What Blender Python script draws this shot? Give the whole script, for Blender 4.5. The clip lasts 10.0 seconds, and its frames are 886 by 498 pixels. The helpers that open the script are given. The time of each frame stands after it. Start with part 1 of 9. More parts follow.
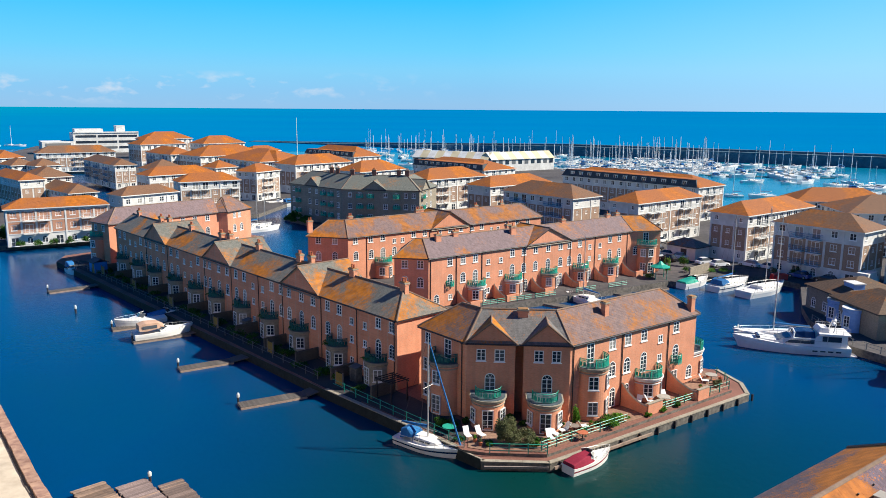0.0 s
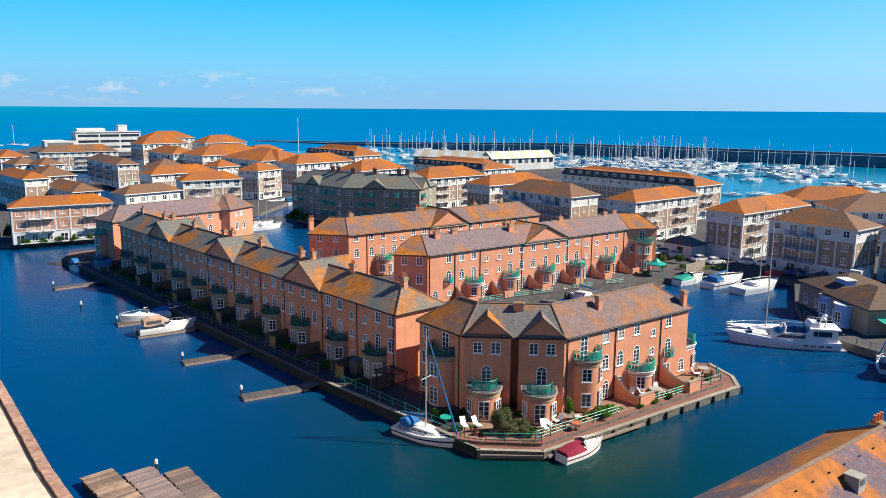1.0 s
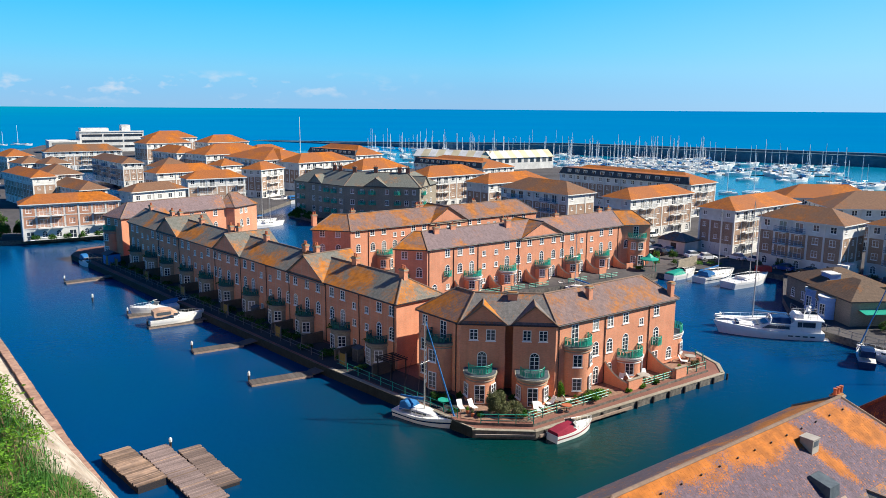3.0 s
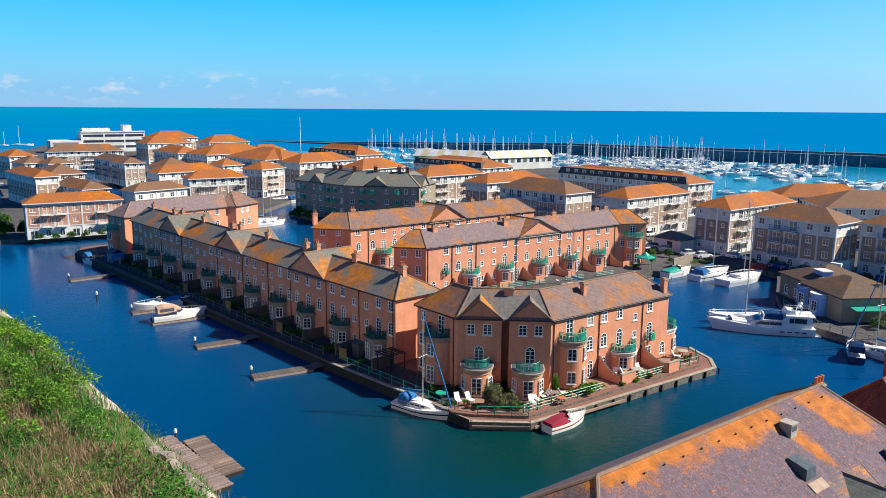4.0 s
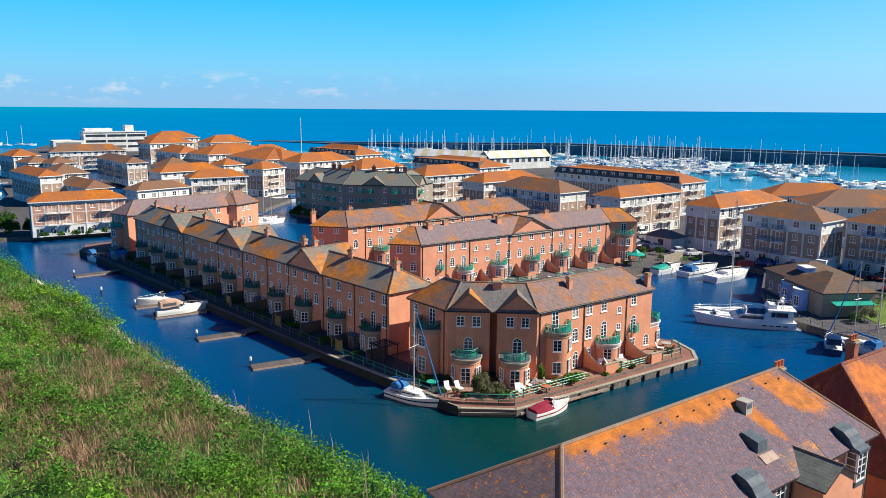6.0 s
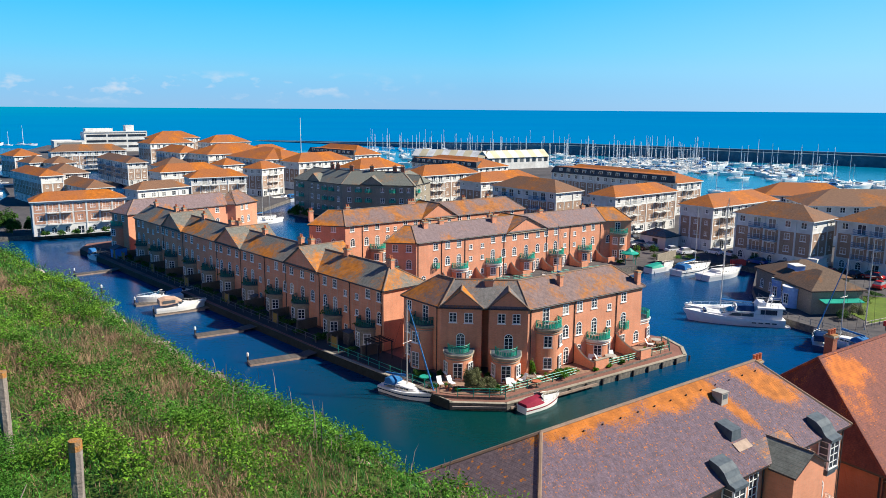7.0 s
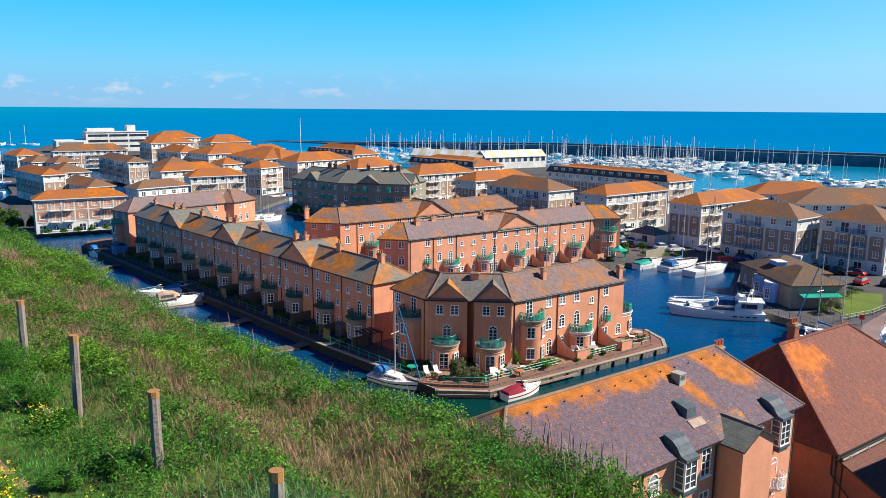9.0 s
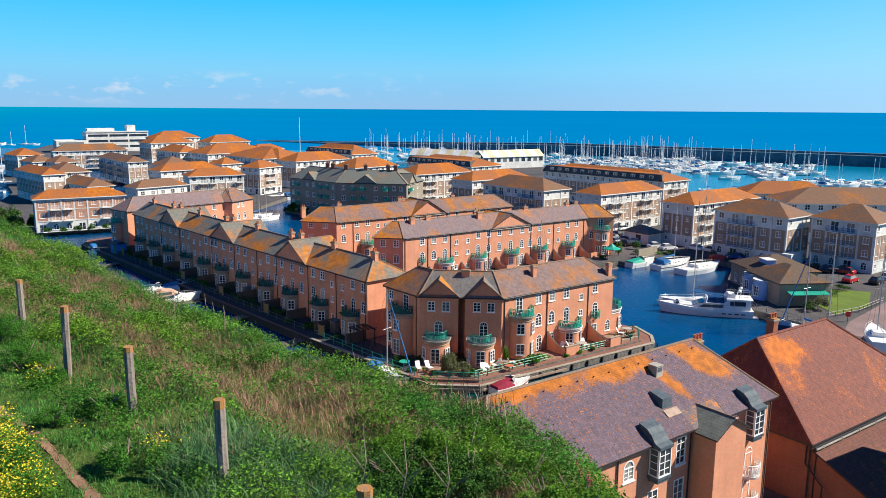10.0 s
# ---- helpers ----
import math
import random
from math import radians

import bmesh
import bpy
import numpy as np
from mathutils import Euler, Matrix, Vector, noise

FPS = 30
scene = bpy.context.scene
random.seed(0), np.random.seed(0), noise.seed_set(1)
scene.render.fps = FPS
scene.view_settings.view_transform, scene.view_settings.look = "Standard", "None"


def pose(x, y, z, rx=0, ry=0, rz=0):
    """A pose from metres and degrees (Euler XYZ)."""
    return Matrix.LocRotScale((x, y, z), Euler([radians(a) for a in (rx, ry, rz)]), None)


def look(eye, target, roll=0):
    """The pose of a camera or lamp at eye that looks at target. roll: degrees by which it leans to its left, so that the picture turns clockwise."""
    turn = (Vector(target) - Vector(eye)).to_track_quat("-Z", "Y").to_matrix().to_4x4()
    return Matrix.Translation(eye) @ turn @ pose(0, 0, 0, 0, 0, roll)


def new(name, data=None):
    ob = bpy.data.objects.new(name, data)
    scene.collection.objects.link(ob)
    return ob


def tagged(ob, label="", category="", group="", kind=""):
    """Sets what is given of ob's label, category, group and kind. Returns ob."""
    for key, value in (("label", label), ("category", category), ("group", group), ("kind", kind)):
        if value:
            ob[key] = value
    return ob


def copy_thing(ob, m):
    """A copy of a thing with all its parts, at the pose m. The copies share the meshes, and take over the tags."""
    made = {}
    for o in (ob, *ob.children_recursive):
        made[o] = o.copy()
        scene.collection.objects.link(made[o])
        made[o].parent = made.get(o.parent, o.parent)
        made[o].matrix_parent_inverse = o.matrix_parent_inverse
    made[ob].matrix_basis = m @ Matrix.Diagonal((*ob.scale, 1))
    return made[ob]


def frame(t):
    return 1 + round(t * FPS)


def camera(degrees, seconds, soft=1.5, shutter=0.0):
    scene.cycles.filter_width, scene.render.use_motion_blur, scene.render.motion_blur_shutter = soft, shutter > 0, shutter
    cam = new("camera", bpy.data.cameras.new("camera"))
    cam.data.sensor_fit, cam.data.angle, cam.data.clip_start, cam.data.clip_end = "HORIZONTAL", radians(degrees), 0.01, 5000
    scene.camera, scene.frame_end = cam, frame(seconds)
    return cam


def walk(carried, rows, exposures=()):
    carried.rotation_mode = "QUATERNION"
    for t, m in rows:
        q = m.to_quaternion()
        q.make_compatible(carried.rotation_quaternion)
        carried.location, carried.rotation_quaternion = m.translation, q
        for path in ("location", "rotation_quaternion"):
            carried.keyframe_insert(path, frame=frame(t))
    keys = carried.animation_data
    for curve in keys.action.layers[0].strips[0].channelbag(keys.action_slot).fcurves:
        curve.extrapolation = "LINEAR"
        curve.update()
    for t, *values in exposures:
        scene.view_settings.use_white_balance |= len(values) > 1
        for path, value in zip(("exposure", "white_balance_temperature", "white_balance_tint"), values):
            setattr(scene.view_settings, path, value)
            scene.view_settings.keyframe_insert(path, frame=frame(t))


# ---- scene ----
cam = camera(60.4, 10.0, 0.5)
PATH = [
    (0, (-2.273, 3.04, 33.379), (-2.275, 5.006, 33.012), 0.4),
    (0.5, (-2.043, 1.922, 33.373), (-2.046, 3.888, 33.006), 0.4),
    (1, (-1.891, 0.805, 33.368), (-1.896, 2.77, 33.0), 0.4),
    (1.5, (-1.794, -0.356, 33.353), (-1.799, 1.61, 32.985), 0.4),
    (2, (-1.732, -1.583, 33.324), (-1.738, 0.383, 32.956), 0.4),
    (2.5, (-1.654, -2.619, 33.297), (-1.661, -0.653, 32.929), 0.4),
    (4, (-1.254, -5.792, 33.27), (-1.262, -3.826, 32.903), 0.4),
    (4.5, (-1.076, -6.854, 33.325), (-1.085, -4.888, 32.958), 0.4),
    (5, (-0.759, -7.848, 33.345), (-0.769, -5.882, 32.978), 0.4),
    (5.5, (-0.394, -8.775, 33.375), (-0.405, -6.809, 33.008), 0.4),
    (7, (0.968, -11.636, 33.546), (0.955, -9.67, 33.179), 0.4),
    (7.5, (1.448, -12.563, 33.5), (1.434, -10.597, 33.133), 0.4),
    (8, (1.863, -13.503, 33.496), (1.848, -11.537, 33.13), 0.4),
    (8.5, (2.358, -14.368, 33.539), (2.341, -12.402, 33.172), 0.4),
    (9, (2.825, -15.357, 33.573), (2.808, -13.391, 33.206), 0.4),
    (9.5, (3.402, -16.348, 33.598), (3.384, -14.382, 33.231), 0.4),
    (10, (3.984, -17.35, 33.662), (3.966, -15.384, 33.295), 0.4),
]
walk(cam, [(t, look(eye, target, roll)) for t, eye, target, roll in PATH], [(0, 0.83), (10, 0.83)])
SUN = Vector((0.757, 0.0, 0.653)).normalized()

# ---------------------------------------------------------------- light
world = bpy.data.worlds.new("world")
scene.world = world
world.use_nodes = True
wn, wl = world.node_tree.nodes, world.node_tree.links
sky = wn.new("ShaderNodeTexSky")
sky.sky_type, sky.sun_disc = "NISHITA", False
sky.sun_elevation, sky.sun_rotation = math.asin(SUN.z), math.atan2(SUN.x, SUN.y)
sky.altitude, sky.air_density, sky.dust_density, sky.ozone_density = 0, 1.0, 0.2, 4.0
wcoord = wn.new("ShaderNodeTexCoord")
wsep = wn.new("ShaderNodeSeparateXYZ")
wl.new(wcoord.outputs["Generated"], wsep.inputs[0])
# clear azure sky, paler towards the sea horizon
wramp = wn.new("ShaderNodeValToRGB")
for k, (p, c) in enumerate([(0.0, (0.31, 0.58, 0.88)), (0.02, (0.27, 0.61, 0.94)), (0.045, (0.235, 0.67, 1.0)), (0.07, (0.16, 0.67, 1.06)), (0.144, (0.02, 0.56, 1.08)), (0.20, (0.0, 0.40, 0.96)), (0.30, (0.0, 0.14, 0.52)), (0.5, (0.0, 0.085, 0.40)), (1.0, (0.0, 0.055, 0.28))]):
    el = wramp.color_ramp.elements[k] if k < 2 else wramp.color_ramp.elements.new(p)
    el.position, el.color = p, (*c, 1)
wl.new(wsep.outputs[2], wramp.inputs[0])
wscale = wn.new("ShaderNodeMix")
wscale.data_type, wscale.blend_type = "RGBA", "MULTIPLY"
wscale.inputs[0].default_value = 1.0
wl.new(sky.outputs[0], wscale.inputs[6])
wscale.inputs[7].default_value = (0.10, 0.10, 0.10, 1)
wmix = wn.new("ShaderNodeMix")
wmix.data_type = "RGBA"
wmix.inputs[0].default_value = 0.985
wl.new(wscale.outputs[2], wmix.inputs[6])
wl.new(wramp.outputs[0], wmix.inputs[7])
# the sky pales towards the sun's side
wpale = wn.new("ShaderNodeMapRange")
wpale.inputs[1].default_value, wpale.inputs[2].default_value, wpale.inputs[3].default_value, wpale.inputs[4].default_value = 0.05, 0.6, 0.0, 0.55
wl.new(wsep.outputs[0], wpale.inputs[0])
wlow = wn.new("ShaderNodeMapRange")
wlow.inputs[1].default_value, wlow.inputs[2].default_value, wlow.inputs[3].default_value, wlow.inputs[4].default_value = 0.05, 0.26, 1.0, 0.0
wl.new(wsep.outputs[2], wlow.inputs[0])
wfac = wn.new("ShaderNodeMath")
wfac.operation = "MULTIPLY"
wl.new(wpale.outputs[0], wfac.inputs[0])
wl.new(wlow.outputs[0], wfac.inputs[1])
wsunny = wn.new("ShaderNodeMix")
wsunny.data_type = "RGBA"
wl.new(wfac.outputs[0], wsunny.inputs[0])
wl.new(wmix.outputs[2], wsunny.inputs[6])
wsunny.inputs[7].default_value = (0.50, 0.86, 1.16, 1)
# small fair-weather clouds low over the sea
wmap = wn.new("ShaderNodeMapping")
wmap.inputs["Scale"].default_value = (30, 30, 62)
wl.new(wcoord.outputs["Generated"], wmap.inputs[0])
wcl = wn.new("ShaderNodeTexNoise")
wcl.inputs["Scale"].default_value, wcl.inputs["Detail"].default_value = 1.0, 9.0
wl.new(wmap.outputs[0], wcl.inputs[0])
wthr = wn.new("ShaderNodeMapRange")
wthr.inputs[1].default_value, wthr.inputs[2].default_value = 0.54, 0.76
wl.new(wcl.outputs[0], wthr.inputs[0])
wband = wn.new("ShaderNodeValToRGB")
for k, (p, v) in enumerate([(0.0, 0.05), (0.008, 0.5), (0.022, 0.95), (0.032, 0.75), (0.042, 0.0)]):
    el = wband.color_ramp.elements[k] if k < 2 else wband.color_ramp.elements.new(p)
    el.position, el.color = p, (v, v, v, 1)
wl.new(wsep.outputs[2], wband.inputs[0])
wside = wn.new("ShaderNodeMapRange")
wside.inputs[1].default_value, wside.inputs[2].default_value = 0.02, -0.25
wl.new(wsep.outputs[0], wside.inputs[0])
wmul = wn.new("ShaderNodeMath")
wmul.operation = "MULTIPLY"
wl.new(wthr.outputs[0], wmul.inputs[0])
wl.new(wband.outputs[0], wmul.inputs[1])
wmul2 = wn.new("ShaderNodeMath")
wmul2.operation = "MULTIPLY"
wl.new(wmul.outputs[0], wmul2.inputs[0])
wl.new(wside.outputs[0], wmul2.inputs[1])
wcloud = wn.new("ShaderNodeMix")
wcloud.data_type = "RGBA"
wl.new(wmul2.outputs[0], wcloud.inputs[0])
wl.new(wsunny.outputs[2], wcloud.inputs[6])
wcloud.inputs[7].default_value = (0.86, 0.86, 0.90, 1)
wl.new(wcloud.outputs[2], wn["Background"].inputs[0])
wn["Background"].inputs[1].default_value = 0.55
sun = new("sun", bpy.data.lights.new("sun", "SUN"))
sun.data.energy, sun.data.angle, sun.data.color = 5.0, radians(0.5), (0.97, 0.905, 0.77)
sun.matrix_world = look(SUN * 100, (0, 0, 0))


# ---------------------------------------------------------------- materials
def nodes_of(name):
    m = bpy.data.materials.new(name)
    m.use_nodes = True
    return m, m.node_tree.nodes, m.node_tree.links, m.node_tree.nodes["Principled BSDF"]


def ramp(n, stops):
    r = n.new("ShaderNodeValToRGB")
    for k, (p, c) in enumerate(stops):
        el = r.color_ramp.elements[k] if k < 2 else r.color_ramp.elements.new(p)
        el.position, el.color = p, (*(c if isinstance(c, tuple) else (c, c, c)), 1)
    return r


def mix(n, l, a, b, fac=1.0, how="MIX"):
    k = n.new("ShaderNodeMix")
    k.data_type, k.blend_type = "RGBA", how
    for sock, val in ((k.inputs[0], fac), (k.inputs[6], a), (k.inputs[7], b)):
        if isinstance(val, (int, float)):
            sock.default_value = val
        elif isinstance(val, tuple):
            sock.default_value = (*val, 1)
        else:
            l.new(val, sock)
    return k.outputs[2]


def noise_of(n, l, coord, scale, detail=4.0, stretch=None, distort=0.0):
    if stretch:
        mp = n.new("ShaderNodeMapping")
        mp.inputs["Scale"].default_value = stretch
        l.new(coord, mp.inputs[0])
        coord = mp.outputs[0]
    t = n.new("ShaderNodeTexNoise")
    t.inputs["Scale"].default_value, t.inputs["Detail"].default_value, t.inputs["Distortion"].default_value = scale, detail, distort
    l.new(coord, t.inputs[0])
    return t.outputs[0]


def surface(name, c1, c2, scale=4.0, rough=0.8, spec=0.3, metal=0.0, bump=0.15, bscale=40.0, large=0.25, lscale=0.25, rnd="", rnd_amt=0.25, stretch=None, thin=0.0):
    """A worn surface: two colours mixed by fine grain, broad stains, fine relief, and a tone of its own for each piece."""
    m, n, l, b = nodes_of(name)
    tc = n.new("ShaderNodeTexCoord").outputs["Object"]
    col = mix(n, l, c1, c2, ramp_out(n, l, noise_of(n, l, tc, scale, 5, stretch), 0.32, 0.68))
    if large:
        tone = ramp(n, [(0.25, 1 - large), (0.75, 1 + large * 0.6)])
        l.new(noise_of(n, l, tc, lscale, 3), tone.inputs[0])
        col = mix(n, l, col, tone.outputs[0], 1.0, "MULTIPLY")
    if rnd:
        src = n.new("ShaderNodeObjectInfo").outputs["Random"] if rnd == "object" else n.new("ShaderNodeNewGeometry").outputs["Random Per Island"]
        tone = ramp(n, [(0.0, 1 - rnd_amt), (1.0, 1 + rnd_amt)])
        l.new(src, tone.inputs[0])
        col = mix(n, l, col, tone.outputs[0], 1.0, "MULTIPLY")
    l.new(col, b.inputs["Base Color"])
    b.inputs["Roughness"].default_value, b.inputs["Metallic"].default_value = rough, metal
    b.inputs["Specular IOR Level"].default_value = spec
    if bump:
        bp = n.new("ShaderNodeBump")
        bp.inputs["Strength"].default_value, bp.inputs["Distance"].default_value = bump, 0.02
        l.new(noise_of(n, l, tc, bscale, 3), bp.inputs["Height"])
        l.new(bp.outputs[0], b.inputs["Normal"])
    if thin:
        # light that passes through thin leaves and blades
        glow = n.new("ShaderNodeBsdfTranslucent")
        l.new(col, glow.inputs[0])
        two = n.new("ShaderNodeMixShader")
        two.inputs[0].default_value = thin
        l.new(b.outputs[0], two.inputs[1])
        l.new(glow.outputs[0], two.inputs[2])
        l.new(two.outputs[0], n["Material Output"].inputs[0])
    return m


def ramp_out(n, l, value, lo, hi):
    k = n.new("ShaderNodeMapRange")
    k.inputs[1].default_value, k.inputs[2].default_value = lo, hi
    l.new(value, k.inputs[0])
    return k.outputs[0]


def courses(n, l, tc, pitch, depth):
    """Shade and height of level courses up a slope."""
    sep = n.new("ShaderNodeSeparateXYZ")
    l.new(tc, sep.inputs[0])
    d = n.new("ShaderNodeMath")
    d.operation, d.inputs[1].default_value = "DIVIDE", pitch
    l.new(sep.outputs[2], d.inputs[0])
    f = n.new("ShaderNodeMath")
    f.operation = "FRACT"
    l.new(d.outputs[0], f.inputs[0])
    r = ramp(n, [(0.0, 1 - depth), (0.16, 1.0), (1.0, 1.0)])
    l.new(f.outputs[0], r.inputs[0])
    return r.outputs[0]


def roofing(name, c1, c2, lichen, amount, pitch=0.13, fleck=0.5, lscale=0.22, rough=0.75, rnd=False, crest=None, fscale=3.1, colonies=()):
    """Slates or tiles in courses, streaked down the slope, with patches and flecks of lichen."""
    m, n, l, b = nodes_of(name)
    tc = n.new("ShaderNodeTexCoord").outputs["Object"]
    col = mix(n, l, c1, c2, ramp_out(n, l, noise_of(n, l, tc, 9.0, 6), 0.3, 0.7))
    streak = ramp(n, [(0.3, 0.78), (0.7, 1.16)])
    l.new(noise_of(n, l, tc, 1.0, 3, (2.6, 2.6, 0.16)), streak.inputs[0])
    col = mix(n, l, col, streak.outputs[0], 1.0, "MULTIPLY")
    field = noise_of(n, l, tc, lscale, 5, (1, 1, 0.7), 0.4)
    if crest:
        # lichen thrives towards the ridge
        sep = n.new("ShaderNodeSeparateXYZ")
        l.new(tc, sep.inputs[0])
        up = n.new("ShaderNodeMath")
        zc, rise, x0, run = crest
        up.operation, up.inputs[1].default_value, up.inputs[2].default_value = "MULTIPLY_ADD", rise, -rise * zc - run * x0
        l.new(sep.outputs[2], up.inputs[0])
        plus = n.new("ShaderNodeMath")
        plus.operation, plus.inputs[1].default_value = "MULTIPLY_ADD", run
        l.new(sep.outputs[0], plus.inputs[0])
        l.new(up.outputs[0], plus.inputs[2])
        up = plus
        plus = n.new("ShaderNodeMath")
        l.new(up.outputs[0], plus.inputs[0])
        l.new(field, plus.inputs[1])
        field = plus.outputs[0]
    for x0, z0, rx, rz, lean, gain in colonies:
        # a colony round one place on the slope, leaning along it
        sep = n.new("ShaderNodeSeparateXYZ")
        l.new(tc, sep.inputs[0])
        dz = n.new("ShaderNodeMath")
        dz.operation, dz.inputs[1].default_value = "SUBTRACT", z0
        l.new(sep.outputs[2], dz.inputs[0])
        sx = n.new("ShaderNodeMath")
        sx.operation, sx.inputs[1].default_value = "MULTIPLY_ADD", -lean
        l.new(dz.outputs[0], sx.inputs[0])
        l.new(sep.outputs[0], sx.inputs[2])
        away = n.new("ShaderNodeCombineXYZ")
        for src, off, div, k in ((sx.outputs[0], x0, rx, 0), (dz.outputs[0], 0.0, rz, 1)):
            d = n.new("ShaderNodeMath")
            d.operation, d.inputs[1].default_value, d.inputs[2].default_value = "MULTIPLY_ADD", 1 / div, -off / div
            l.new(src, d.inputs[0])
            l.new(d.outputs[0], away.inputs[k])
        far = n.new("ShaderNodeVectorMath")
        far.operation = "LENGTH"
        l.new(away.outputs[0], far.inputs[0])
        pull = n.new("ShaderNodeMapRange")
        pull.inputs[1].default_value, pull.inputs[2].default_value, pull.inputs[3].default_value, pull.inputs[4].default_value = 0.0, 1.0, gain, 0.0
        l.new(far.outputs["Value"], pull.inputs[0])
        plus = n.new("ShaderNodeMath")
        l.new(pull.outputs[0], plus.inputs[0])
        l.new(field, plus.inputs[1])
        field = plus.outputs[0]
    # ragged, speckled edges to the patches
    for size, strength in ((2.2, 0.36), (13.0, 0.70)):
        k = n.new("ShaderNodeMath")
        k.operation, k.inputs[1].default_value = "MULTIPLY_ADD", strength
        l.new(noise_of(n, l, tc, size, 4), k.inputs[0])
        l.new(field, k.inputs[2])
        field = k.outputs[0]
    both = n.new("ShaderNodeMapRange")
    both.inputs[1].default_value, both.inputs[2].default_value = 1.185 - amount * 0.4, 1.33 - amount * 0.4
    l.new(field, both.inputs[0])
    spots = ramp_out(n, l, noise_of(n, l, tc, fscale, 6), 0.74 - fleck * 0.14, 0.80 - fleck * 0.14)
    most = n.new("ShaderNodeMath")
    most.operation = "MAXIMUM"
    l.new(both.outputs[0], most.inputs[0])
    l.new(spots, most.inputs[1])
    warm = mix(n, l, lichen, tuple(k * 0.62 for k in lichen), ramp_out(n, l, noise_of(n, l, tc, 1.3, 4), 0.35, 0.65))
    col = mix(n, l, col, warm, most.outputs[0])
    if rnd:
        tone = ramp(n, [(0.0, 0.9), (1.0, 1.1)])
        l.new(n.new("ShaderNodeNewGeometry").outputs["Random Per Island"], tone.inputs[0])
        col = mix(n, l, col, tone.outputs[0], 1.0, "MULTIPLY")
    else:
        line = courses(n, l, tc, pitch, 0.45)
        col = mix(n, l, col, line, 1.0, "MULTIPLY")
    l.new(col, b.inputs["Base Color"])
    b.inputs["Roughness"].default_value, b.inputs["Specular IOR Level"].default_value = rough, 0.25
    bp = n.new("ShaderNodeBump")
    bp.inputs["Strength"].default_value, bp.inputs["Distance"].default_value = 0.4, 0.03
    l.new(noise_of(n, l, tc, 18.0, 4), bp.inputs["Height"])
    l.new(bp.outputs[0], b.inputs["Normal"])
    return m


def brickwork(name, c1, c2, mortar):
    m, n, l, b = nodes_of(name)
    tc = n.new("ShaderNodeTexCoord").outputs["Object"]
    sep = n.new("ShaderNodeSeparateXYZ")
    l.new(tc, sep.inputs[0])
    add = n.new("ShaderNodeMath")
    l.new(sep.outputs[0], add.inputs[0])
    l.new(sep.outputs[1], add.inputs[1])
    cmb = n.new("ShaderNodeCombineXYZ")
    l.new(add.outputs[0], cmb.inputs[0])
    l.new(sep.outputs[2], cmb.inputs[1])
    br = n.new("ShaderNodeTexBrick")
    br.inputs["Scale"].default_value = 1.0
    br.inputs["Brick Width"].default_value, br.inputs["Row Height"].default_value = 0.225, 0.075
    br.inputs["Mortar Size"].default_value = 0.008
    br.inputs["Color1"].default_value, br.inputs["Color2"].default_value, br.inputs["Mortar"].default_value = (*c1, 1), (*c2, 1), (*mortar, 1)
    l.new(cmb.outputs[0], br.inputs[0])
    tone = ramp(n, [(0.3, 0.88), (0.7, 1.08)])
    l.new(noise_of(n, l, tc, 0.45, 6), tone.inputs[0])
    col = mix(n, l, br.outputs[0], tone.outputs[0], 1.0, "MULTIPLY")
    stain = ramp(n, [(0.3, 0.93), (0.6, 1.02)])
    l.new(noise_of(n, l, tc, 1.0, 4, (2.5, 2.5, 0.18)), stain.inputs[0])
    col = mix(n, l, col, stain.outputs[0], 1.0, "MULTIPLY")
    l.new(col, b.inputs["Base Color"])
    b.inputs["Roughness"].default_value, b.inputs["Specular IOR Level"].default_value = 0.9, 0.2
    bp = n.new("ShaderNodeBump")
    bp.inputs["Strength"].default_value, bp.inputs["Distance"].default_value = 0.3, 0.01
    l.new(br.outputs[1], bp.inputs["Height"])
    bp.invert = True
    l.new(bp.outputs[0], b.inputs["Normal"])
    return m


def water_material(name, c1, c2, cscale, stretch, rough, spec, fine, fscale, swell, sscale):
    m, n, l, b = nodes_of(name)
    tc = n.new("ShaderNodeTexCoord").outputs["Object"]
    col = mix(n, l, c1, c2, ramp_out(n, l, noise_of(n, l, tc, cscale, 5, stretch), 0.35, 0.65))
    l.new(col, b.inputs["Base Color"])
    b.inputs["Roughness"].default_value, b.inputs["IOR"].default_value = rough, 1.4 if spec > 0.5 else 1.333
    b.inputs["Specular IOR Level"].default_value = spec
    bp = n.new("ShaderNodeBump")
    bp.inputs["Strength"].default_value, bp.inputs["Distance"].default_value = fine, 0.25
    l.new(noise_of(n, l, tc, fscale, 4), bp.inputs["Height"])
    bp2 = n.new("ShaderNodeBump")
    bp2.inputs["Strength"].default_value, bp2.inputs["Distance"].default_value = swell, 2.0
    l.new(noise_of(n, l, tc, sscale, 4), bp2.inputs["Height"])
    l.new(bp2.outputs[0], bp.inputs["Normal"])
    l.new(bp.outputs[0], b.inputs["Normal"])
    return m


